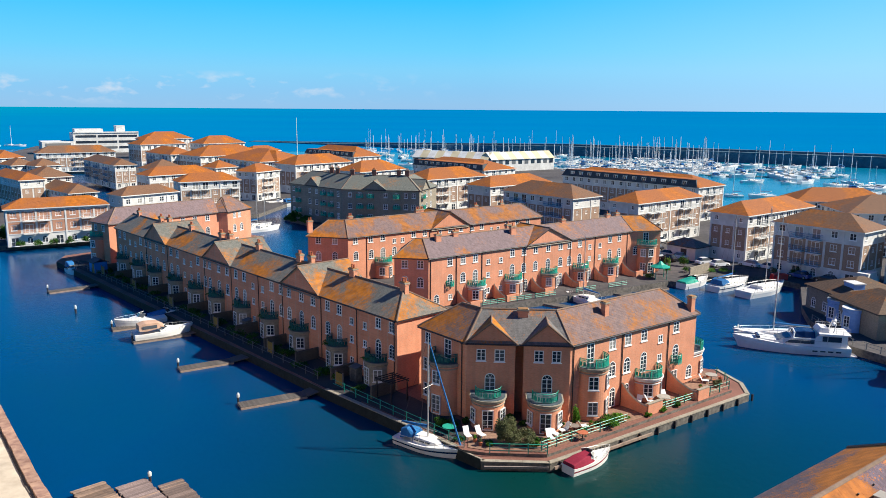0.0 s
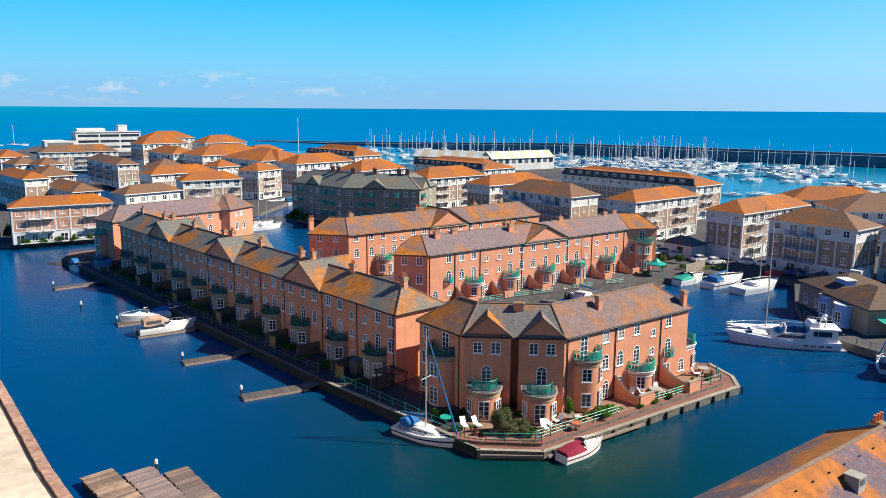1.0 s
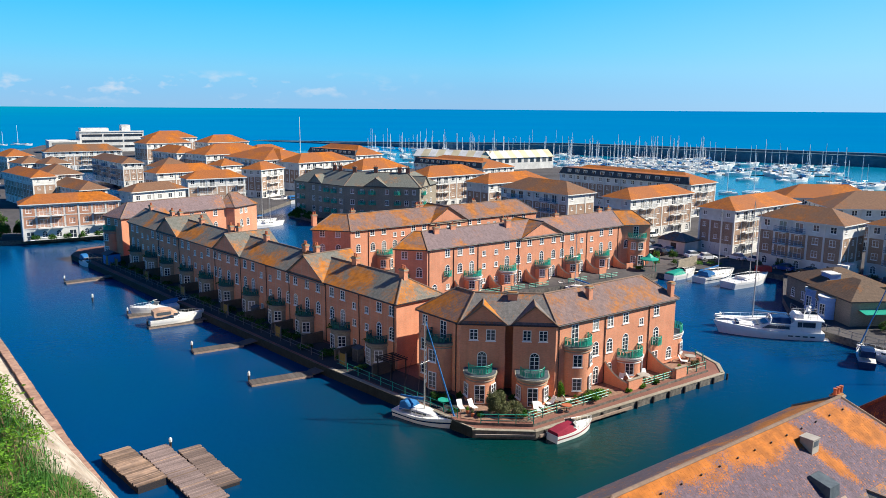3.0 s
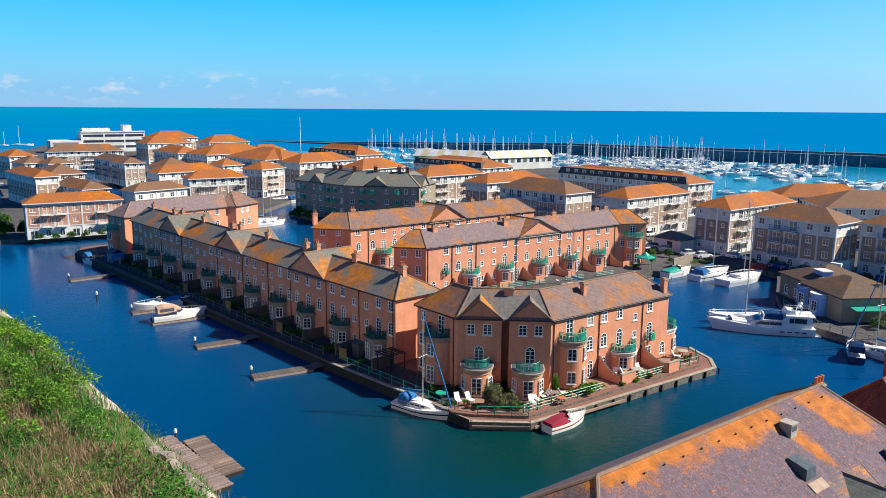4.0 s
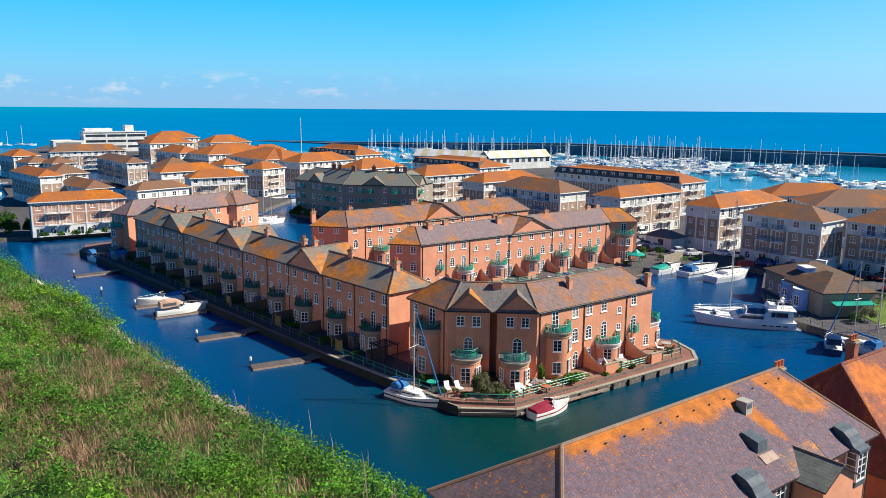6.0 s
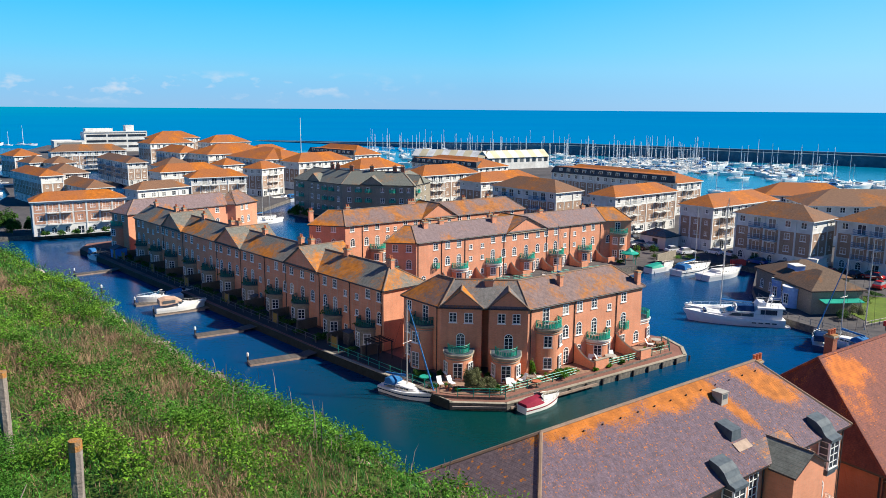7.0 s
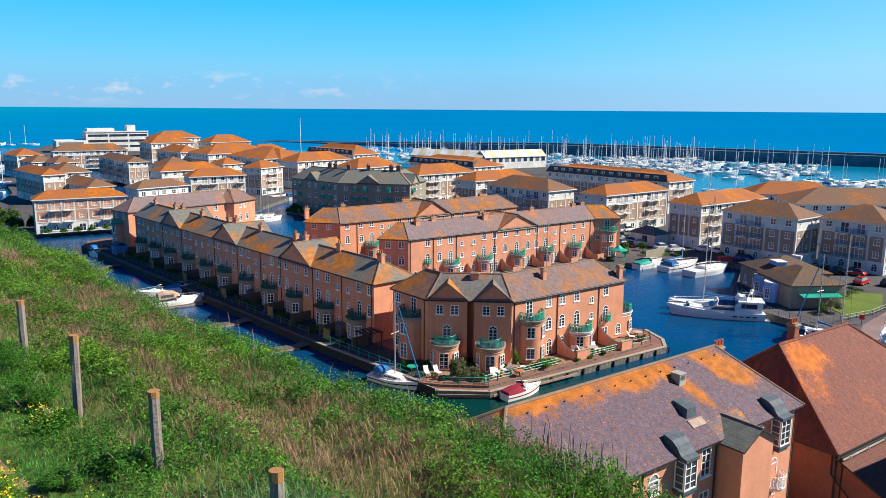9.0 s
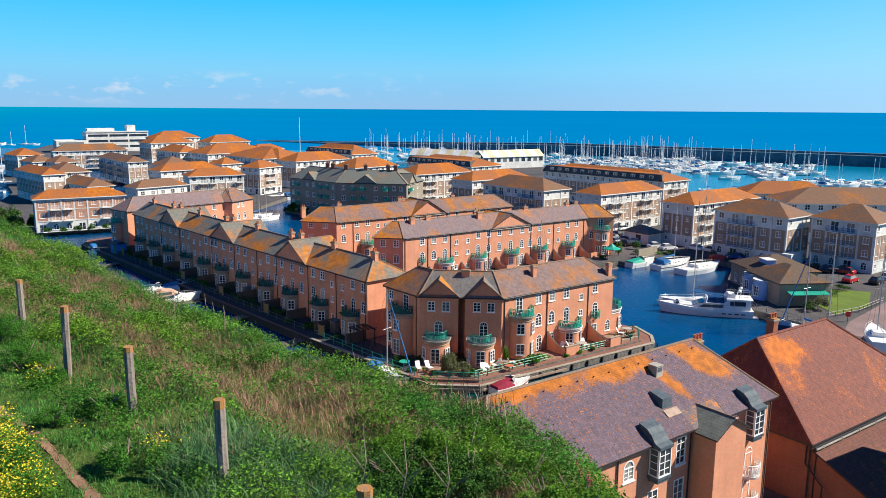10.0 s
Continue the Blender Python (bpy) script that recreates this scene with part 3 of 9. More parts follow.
def clip(poly, n, c):
    """The part of a convex plan polygon where n . p <= c."""
    out = []
    for a, b in zip(poly, poly[1:] + poly[:1]):
        da, db = n.dot(a) - c, n.dot(b) - c
        if da <= 0:
            out.append(a)
        if (da < 0 < db) or (db < 0 < da):
            out.append(a + (b - a) * (da / (da - db)))
    return out


def hip_faces(poly, z, pitch, gables=()):
    """Planes of a hipped roof over a convex plan (anticlockwise); edges named in gables stay upright."""
    poly = [v2(p) for p in poly]
    planes = []
    for i, (a, b) in enumerate(zip(poly, poly[1:] + poly[:1])):
        if i not in gables:
            t = (b - a).normalized()
            n = Vector((-t.y, t.x))
            planes.append((n, n.dot(a)))
    faces = []
    for n, c in planes:
        reg = list(poly)
        for n2, c2 in planes:
            if n2 is not n and reg:
                reg = clip(reg, n - n2, c - c2)
        if len(reg) > 2:
            faces.append([(p.x, p.y, z + pitch * (n.dot(p) - c)) for p in reg])
    return faces


def wall_facet(mb, p, q, z0, z1, holes=(), deep=0.12, m=0):
    """An upright wall from p to q (outside on the right hand), with openings (s, z, w, h, arched) and their reveals."""
    p, q = v2(p), v2(q)
    length = (q - p).length
    t = (q - p) / length
    inn = Vector((-t.y, t.x))

    def at(s, z, d=0.0):
        w = p + t * s + inn * d
        return (w.x, w.y, z)

    holes = [(s - w / 2, s + w / 2, z, z + h, a) for s, z, w, h, a in holes if s - w / 2 > 0.05 and s + w / 2 < length - 0.05 and z + h < z1]
    ss = sorted({0.0, length, *(round(k, 3) for h in holes for k in h[:2])})
    zs = sorted({z0, z1, *(round(k, 3) for h in holes for k in h[2:4] if z0 < k < z1)})
    for s0, s1 in zip(ss, ss[1:]):
        for a, b in zip(zs, zs[1:]):
            cs, cz = (s0 + s1) / 2, (a + b) / 2
            if not any(h[0] < cs < h[1] and h[2] < cz < h[3] for h in holes):
                mb.raw([at(s0, a), at(s1, a), at(s1, b), at(s0, b)], m)
    for s0, s1, a, b, arched in holes:
        r = (s1 - s0) / 2
        top = [(s1, b), (s0, b)]
        if arched:
            k = 8
            arc = [((s0 + s1) / 2 + r * math.cos(math.pi * i / k), b - r + r * math.sin(math.pi * i / k)) for i in range(k + 1)]
            for (u0, w0), (u1, w1) in zip(arc, arc[1:]):
                mb.raw([at(u1, w1), at(u0, w0), at(u0, b), at(u1, b)], m)
            top = arc
        loop = [(s0, a), (s1, a), *top]
        for (u0, w0), (u1, w1) in zip(loop, loop[1:] + loop[:1]):
            mb.raw([at(u0, w0), at(u0, w0, deep), at(u1, w1, deep), at(u1, w1)], m)
        mb.raw([at(u, w, deep + 0.02) for u, w in loop], m)


# ---------------------------------------------------------------- ground and water
mb = MB(WATER)
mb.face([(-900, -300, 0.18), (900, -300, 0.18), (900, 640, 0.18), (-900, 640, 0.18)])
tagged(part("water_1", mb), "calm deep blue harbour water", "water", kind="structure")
mb = MB(SEA)
mb.face([(-4500, 570, 0.23), (4500, 570, 0.23), (4500, 4950, 16), (-4500, 4950, 16)])
for sx in (-1, 1):
    mb.face([(sx * 880, -300, 0.23), (sx * 4500, -300, 0.23), (sx * 4500, 570, 0.23), (sx * 880, 570, 0.23)][::sx])
tagged(part("water_2", mb), "open blue-green sea out to the horizon", "sea", kind="structure")


def land(name, poly, top, label, topm, sidem, cat="quay", low=-2.0):
    """A quay or island: paved top, and walls going down into the water."""
    mb = MB(topm, sidem)
    mb.face([(x, y, top) for x, y in poly], 0)
    for (ax, ay), (bx, by) in zip(poly, poly[1:] + poly[:1]):
        mb.face([(ax, ay, low), (bx, by, low), (bx, by, top), (ax, ay, top)], 1)
    return tagged(part(name, mb), label, cat, kind="structure")


land("quay_1", [(-0.4, 70.8), (1.9, 70.2), (7.6, 69.9), (31.3, 87.0), (31.9, 90.2), (30.9, 94.2), (24, 99), (12, 92), (6, 97), (-48, 156), (-64, 172), (-47, 190), (-56, 196), (-84, 164), (-82.5, 157.5), (-15.8, 86.1)], 1.3,
     "brick paved quay with weathered stone walls", PAVING, QUAYWALL)
land("quay_4", [(-1.0, 71.3), (1.4, 68.9), (7.7, 68.6), (33.1, 86.4), (33.7, 90.0), (32.4, 94.8), (25, 96), (8, 76), (2, 74)], 1.0,
     "lower brick paved walk round the corner of the quay", PAVING, QUAYWALL)
land("quay_2", [(-14, 119), (-3, 116.8), (2, 121.6), (40.5, 143.5), (43.5, 141.5), (45.5, 147.5), (61, 148), (64.5, 142), (61, 134), (57, 125), (54.5, 117), (54, 104), (57, 98.5), (61, 92), (61, 78), (50, 70), (30, 58), (4, 47), (-12, 36), (-8, 20), (30, 10), (140, -40),
                (420, 120), (220, 230), (100, 225), (64, 262), (58, 340), (66, 410), (20, 420), (-40, 380), (-70, 420), (-190, 560), (-320, 600), (-270, 440), (-212, 372), (-160, 372), (-150, 334), (-126, 288), (-116, 262),
                (-90, 232), (-74, 220), (-58, 230), (-54, 260), (-48, 262), (-49, 224), (-30, 203), (-28, 180), (-26, 146)], 1.3,
     "quays, roads and car parks between the apartment blocks", QUAY_TOP, QUAYWALL)
land("quay_3", [(-128, 166), (-112, 170), (-107, 173.2), (-80, 187.5), (-66, 206), (-88, 226), (-128, 268), (-150, 302), (-180, 340), (-206, 336), (-175, 288), (-158, 262), (-148, 236)], 1.3,
     "stone quay below the western apartment blocks", QUAY_TOP, QUAYWALL)


# ---------------------------------------------------------------- windows
WIN = {}


def window_mesh(w, h, arched, nx, ny, sill=True, glazed=False):
    """Frame with glazing bars and sill, and the pane behind; x along the wall, y into it, z up from the sill."""
    key = (w, h, arched, nx, ny, sill, glazed)
    if key in WIN:
        return WIN[key]
    mb = MB(FRAME, GLASS)
    y0, y1, e, r = -0.015, 0.09, 0.085, w / 2
    top = h - r if arched else h
    mb.box(-w / 2, y0, 0, -w / 2 + e, y1, top)
    mb.box(w / 2 - e, y0, 0, w / 2, y1, top)
    mb.box(-w / 2 + e, y0, 0, w / 2 - e, y1, e)
    if arched:
        k = 8
        for i in range(k):
            a, b = math.pi * i / k, math.pi * (i + 1) / k
            ring = [(rr * math.cos(t), top + rr * math.sin(t)) for rr, t in ((r, a), (r, b), (r - e, b), (r - e, a))]
            mb.hexa([(x, y0, z) for x, z in ring], [(x, y1, z) for x, z in ring])
        mb.box(-w / 2 + e, y0, top - 0.03, w / 2 - e, y1, top + 0.03)
        for t in (math.pi / 3, 2 * math.pi / 3):
            mb.tube([(0, 0.05, top), ((r - e / 2) * math.cos(t), 0.05, top + (r - e / 2) * math.sin(t))], 0.022, 4)
    else:
        mb.box(-w / 2 + e, y0, h - e, w / 2 - e, y1, h)
    for i in range(1, nx):
        x = -w / 2 + w * i / nx
        t = 0.045 if nx % 2 == 0 and i == nx // 2 else 0.02
        mb.box(x - t, 0.02, e, x + t, 0.075, top - (0.03 if arched else e))
    for j in range(1, ny):
        z = top * j / ny
        mb.box(-w / 2 + e, 0.025, z - 0.02, w / 2 - e, 0.07, z + 0.02)
    if sill:
        mb.box(-w / 2 - 0.08, -0.09, -0.10, w / 2 + 0.08, 0.02, -0.005)
    pane = mb if glazed else MB(GLASS)
    loop = [(-w / 2 + 0.01, 0), (w / 2 - 0.01, 0), (w / 2 - 0.01, top)]
    if arched:
        loop += [((r - 0.01) * math.cos(math.pi * i / 8), top + (r - 0.01) * math.sin(math.pi * i / 8)) for i in range(1, 8)]
    loop += [(-w / 2 + 0.01, top)]
    pane.hexa([(x, 0.05, z) for x, z in loop][::-1], [(x, 0.06, z) for x, z in loop][::-1], 1 if glazed else 0)
    WIN[key] = (mb.mesh("window"), None if glazed else pane.mesh("pane"))
    return WIN[key]


# kind: width, height, sill over the ground floor, arched, lights across, lights up
KIND = {
    "t": (1.05, 1.3, 6.6, 0, 2, 3), "T": (0.95, 1.25, 6.65, 0, 2, 3), "ts": (0.8, 0.9, 5.9, 0, 2, 2), "td": (1.15, 2.15, 5.75, 0, 2, 4),
    "m": (1.1, 1.75, 3.5, 1, 2, 3), "d": (1.1, 2.4, 2.95, 1, 2, 4), "ms": (0.8, 0.9, 3.65, 0, 2, 2), "M": (1.15, 1.4, 3.55, 0, 2, 3),
    "gs": (0.8, 0.9, 0.95, 0, 2, 2), "g": (1.15, 1.45, 0.6, 0, 2, 3), "gd": (0.98, 2.2, 0.05, 1, 2, 3), "ga": (1.1, 1.6, 0.55, 1, 2, 3),
    "J": (1.1, 2.2, 3.0, 1, 2, 4),
}


def put_windows(parent, p, q, rows, dz=0.0, deep=0.0):
    """Windows in a wall from p to q; gives the openings for the wall."""
    p, q = v2(p), v2(q)
    t = (q - p).normalized()
    ang = math.degrees(math.atan2(t.y, t.x))
    holes = []
    for kind, s in rows:
        w, h, z, arched, nx, ny = KIND[kind]
        fm, pm = window_mesh(w, h, arched, nx, ny, kind not in ("d", "td", "gd", "J"))
        at = p + t * s
        win = part("window" if kind != "gd" else "door", fm, parent, "", pose(at.x, at.y, z + dz, 0, 0, ang))
        part("pane", pm, win)
        holes.append((s, z + dz, w, h, arched))
    return holes


# ---------------------------------------------------------------- bays and balconies
RAIL = {}


def arc_rail(r, h=0.95, a0=math.pi, a1=2 * math.pi, mat_=None):
    key = (round(r, 2), h, round(a0, 2), round(a1, 2), mat_)
    if key not in RAIL:
        mb = MB(mat_ or GREEN)
        k = 14
        arc = lambda z, rr=r: [(rr * math.cos(a0 + (a1 - a0) * i / k), rr * math.sin(a0 + (a1 - a0) * i / k), z) for i in range(k + 1)]  # noqa: E731
        for z, t in ((0.10, 0.02), (h, 0.035), (h * 0.8, 0.02)):
            mb.tube(arc(z), t, 4)
        nb = max(10, int(r * abs(a1 - a0) / 0.11))
        for i in range(nb + 1):
            a = a0 + (a1 - a0) * i / nb
            t = 0.035 if i % 8 == 0 else 0.014
            c, s = r * math.cos(a), r * math.sin(a)
            mb.box(c - t, s - t, 0, c + t, s + t, h)
        # pierced panels between the bars
        for i in range(k):
            a, b = a0 + (a1 - a0) * (i + 0.16) / k, a0 + (a1 - a0) * (i + 0.84) / k
            pt = lambda t, z: (r * math.cos(t), r * math.sin(t), z)  # noqa: E731
            mb.face([pt(a, 0.16), pt(b, 0.16), pt(b, h * 0.62), pt(a, h * 0.62)])
        RAIL[key] = mb.mesh("railing")
    return RAIL[key]


BAYS = {}


def bow(mb, prof, proj, m=0, n=20):
    """A drum standing off a wall: straight cheeks, a half round front, for a profile of (radius, z)."""
    rings = []
    for r, z in prof:
        ring = [(-r, 0.0, z)] if proj > 0.01 else []
        ring += [(r * math.cos(math.pi * (1 + i / n)), -proj + r * math.sin(math.pi * (1 + i / n)), z) for i in range(n + 1)]
        rings.append(ring + ([(r, 0.0, z)] if proj > 0.01 else []))
    for lo, hi in zip(rings, rings[1:]):
        for j in range(len(lo) - 1):
            mb.face([lo[j], lo[j + 1], hi[j + 1], hi[j]], m)
    mb.face(rings[-1], m)


def bay(parent, p, ang, s, wallm, r=1.65, h=2.6, storeys=1, pale=False, rail=True, deg=(-50, 12), railm=None, proj=0.0, railr=None):
    """A bow window with a lead flat, moulded cornice and a green balcony rail on it."""
    key = (r, h, wallm.name, pale, proj)
    if key not in BAYS:
        mb = MB(wallm, WHITE if pale else STONE, LEAD)
        bow(mb, [(r, 0), (r, h - 0.25)], proj)
        bow(mb, [(r + 0.03, h - 0.52), (r + 0.07, h - 0.48), (r + 0.07, h - 0.40), (r + 0.03, h - 0.38)], proj, 1)
        bow(mb, [(r + 0.05, h - 0.24), (r + 0.16, h - 0.12), (r + 0.16, h), (r + 0.24, h + 0.06), (r + 0.24, h + 0.16)], proj, 1)
        bow(mb, [(r + 0.10, h + 0.16), (r + 0.10, h + 0.2)], proj, 2)
        bow(mb, [(r + 0.06, 0), (r + 0.06, 0.35), (r + 0.0, 0.4)], proj)
        BAYS[key] = mb.mesh("bay")
    t = Vector((math.cos(radians(ang)), math.sin(radians(ang))))
    at = v2(p) + t * s
    b = part("bay", BAYS[key], parent, "", pose(at.x, at.y, 0, 0, 0, ang))
    for k in range(storeys):
        z = 0.3 + k * 2.75
        for i, a in enumerate(deg):
            door = k == 0 and i == len(deg) - 1
            fm, _ = window_mesh(1.15 if door else 1.05, 2.1 if door else 1.45, 0, 2, 4 if door else 3, not door, True)
            a = radians(a - 90)
            part("window", fm, b, "", pose((r + 0.07) * math.cos(a), -proj + (r + 0.07) * math.sin(a), 0.1 if door else z + 0.35, 0, 0, math.degrees(a) + 90))
    if rail:
        part("railing", arc_rail(railr or r + 0.02, mat_=railm), b, "dark teal balcony railing" if railm else "green metal balcony railing", pose(0, -proj, h + 0.22))
    return b


CHIM = {}


def chimney(parent, x, y, z, ang=0, w=1.0, d=0.6, h=1.7, wallm=None, pots=2):
    key = (w, d, h, wallm, pots)
    if key not in CHIM:
        mb = MB(wallm or BRICK, STONE, LICHEN)
        mb.box(-w / 2, -d / 2, -1.2, w / 2, d / 2, h - 0.25)
        mb.box(-w / 2 - 0.06, -d / 2 - 0.06, h - 0.42, w / 2 + 0.06, d / 2 + 0.06, h - 0.25)
        mb.box(-w / 2 - 0.11, -d / 2 - 0.11, h - 0.25, w / 2 + 0.11, d / 2 + 0.11, h - 0.1, 1)
        mb.box(-w / 2, -d / 2, h - 0.1, w / 2, d / 2, h, 2)
        pot = MB(POT)
        pot.lathe([(0.13, 0), (0.11, 0.35), (0.14, 0.38), (0.14, 0.45), (0.10, 0.45)], 8)
        CHIM[key] = (mb.mesh("chimney"), pot.mesh("pot"))
    c = part("chimney", CHIM[key][0], parent, "", pose(x, y, z, 0, 0, ang))
    for i in range(pots):
        part("pot", CHIM[key][1], c, "", pose((i - (pots - 1) / 2) * 0.42, 0, h))
    return c


def drainpipe(parent, p, ang, s, z1, off=-0.07):
    t = Vector((math.cos(radians(ang)), math.sin(radians(ang))))
    n = Vector((-t.y, t.x))
    a = v2(p) + t * s + n * off
    mb = MB(BLACK)
    mb.tube([(0, 0, 0), (0, 0, z1)], 0.055, 6)
    mb.box(-0.12, -0.1, z1 - 0.25, 0.12, 0.06, z1 - 0.02)
    part("drainpipe", mb, parent, "", pose(a.x, a.y, 0, 0, 0, ang))


def ridge_bars(lines, m, r=0.11):
    mb = MB(m)
    for a, b in lines:
        mb.tube([a, b], r, 6)
    return mb


RIDGE = surface("ridge_tiles", (0.25, 0.165, 0.115), (0.18, 0.125, 0.095), 4, 0.85, rnd="")


# ---------------------------------------------------------------- brick terraces
def terrace(name, outer, depth, eave, ridge, hips, wallm, roofm, label, rows=None, gables=(), z0=1.4, over=0.3, dz=0.0, skip=(), category="terrace house"):
    """Houses along a line of roof edges. rows: windows by wall; gables: (wall, from, to, apex). Gives the thing, its wall lines and heights."""
    base = thing(name, pose(outer[0][0], outer[0][1], z0), label, category)
    loc = [v2(p) - v2(outer[0]) for p in outer]
    mid, inn = offset_line(loc, depth / 2), offset_line(loc, depth)
    r = list(mid)
    r[0] = mid[0] + (mid[1] - mid[0]).normalized() * hips[0]
    r[-1] = mid[-1] + (mid[-2] - mid[-1]).normalized() * hips[1]
    e, h = eave - z0, ridge - z0
    P3 = lambda p, z: (p.x, p.y, z)  # noqa: E731
    faces, lines = [], []
    for i in range(len(loc) - 1):
        faces.append([P3(loc[i], e), P3(loc[i + 1], e), P3(r[i + 1], h), P3(r[i], h)])
        faces.append([P3(inn[i + 1], e), P3(inn[i], e), P3(r[i], h), P3(r[i + 1], h)])
        lines.append((P3(r[i], h), P3(r[i + 1], h)))
        if i:
            lines.append((P3(loc[i], e), P3(r[i], h)))
    if hips[0]:
        faces.append([P3(inn[0], e), P3(loc[0], e), P3(r[0], h)])
        lines += [(P3(loc[0], e), P3(r[0], h)), (P3(inn[0], e), P3(r[0], h))]
    if hips[1]:
        faces.append([P3(loc[-1], e), P3(inn[-1], e), P3(r[-1], h)])
        lines += [(P3(loc[-1], e), P3(r[-1], h)), (P3(inn[-1], e), P3(r[-1], h))]
    kinds = roofm if isinstance(roofm, list) else [roofm]
    for k, rm in enumerate(kinds):
        mb = MB(rm, BLACK)
        nseg = 2 * (len(loc) - 1)
        mine = [f for i, f in enumerate(faces) if len(kinds) == 1 or min(i // 2, len(kinds) - 1) == k and i < nseg or i >= nseg and (k == 0 if i == nseg and hips[0] else k == len(kinds) - 1)]
        roof_solid(mb, mine, 0.16, 0, 1)
        part("roof", mb, base)
    roofm = kinds[0]
    part("ridge", ridge_bars(lines, RIDGE), base)
    a, b = offset_line(loc, over), offset_line(loc, depth - over)
    for k in (a, b):
        k[0] = k[0] + (k[1] - k[0]).normalized() * over
        k[-1] = k[-1] + (k[-2] - k[-1]).normalized() * over
    loop = a + b[::-1]
    wall = MB(wallm)
    sides = list(zip(loop, loop[1:] + loop[:1]))
    for i, (p, q) in enumerate(sides):
        if i not in skip:
            wall_facet(wall, p, q, 0, e - 0.02, put_windows(base, p, q, (rows or {}).get(i, ()), dz))
    for i in range(2):
        if not hips[i]:
            p, q = (b[0], a[0]) if i == 0 else (a[-1], b[-1])
            wall.face([P3(p, e - 0.02), P3(q, e - 0.02), P3((p + q) / 2, h - 0.2)])
    # cross gables
    for seg, s0, s1, apex in gables:
        p, q = loc[seg], loc[seg + 1]
        t = (q - p).normalized()
        n = Vector((-t.y, t.x))
        g = lambda s, d, z: P3(p + t * s + n * d, z)  # noqa: E731
        m, z = (s0 + s1) / 2, apex - z0
        roof = MB(roofm, BLACK)
        d0, d1 = -0.12, depth + 0.05
        roof_solid(roof, [[g(s0 - 0.1, d0, e), g(m, d0, z), g(m, d1, z), g(s0 - 0.1, d1, e)][::-1], [g(m, d0, z), g(s1 + 0.1, d0, e), g(s1 + 0.1, d1, e), g(m, d1, z)][::-1]], 0.14, 0, 1)
        part("roof", roof, base)
        part("ridge", ridge_bars([(g(m, d0, z), g(m, d1, z))], RIDGE), base)
        f = 0.16
        wall.hexa([g(s0, f, e - 0.3), g(s1, f, e - 0.3), g(s1, f, e - 0.1), g(m, f, z - 0.15), g(s0, f, e - 0.1)], [g(s0, f + 0.3, e - 0.3), g(s1, f + 0.3, e - 0.3), g(s1, f + 0.3, e - 0.1), g(m, f + 0.3, z - 0.15), g(s0, f + 0.3, e - 0.1)])
        wall.face([g(s1, depth - over, e - 0.1), g(s0, depth - over, e - 0.1), g(m, depth - over, z - 0.15)])
        trim = MB(STONE)
        for u, w in (((s0, e), (m, z)), ((m, z), (s1, e)), ((s0, e - 0.32), (s1, e - 0.32))):
            trim.tube([g(u[0], 0.10, u[1] - 0.12), g(w[0], 0.10, w[1] - 0.12)], 0.09, 4)
        part("cornice", trim, base, "moulded stone pediment cornice")
    part("wall", wall, base)
    # gutters under the eaves
    gut = MB(BLACK)
    for i in range(len(loc) - 1):
        gut.tube([P3(loc[i], e - 0.12), P3(loc[i + 1], e - 0.12)], 0.07, 6)
    part("gutter", gut, base)
    return base, loop, r, h, e


def ang_of(p, q):
    d = v2(q) - v2(p)
    return math.degrees(math.atan2(d.y, d.x))


# corner terrace at the head of the quay
A = [(-5.1, 83.7), (0, 77.7), (10.8, 77), (28, 89.8)]
ROWS_A = {0: [("T", 1.2), ("td", 4.5), ("M", 1.0), ("g", 1.0)],
          2: [("td", 3.0), ("t", 6.4), ("t", 8.9), ("t", 11.6), ("ts", 14.5), ("t", 17.3), ("m", 6.5), ("m", 8.9), ("d", 11.7), ("ms", 14.5), ("J", 17.4), ("gd", 6.7), ("gd", 9.0), ("g", 17.4), ("ga", 20.2)]}
house, loop, rr, hh, ee = terrace("terrace_house", A, 7.4, 9.7, 12.4, (3.2, 3), BRICK, [SLATE_L, SLATE_V, SLATE_A], "orange brick corner terrace with slate roof and green balconies", ROWS_A, z0=1.4, skip=(1,))
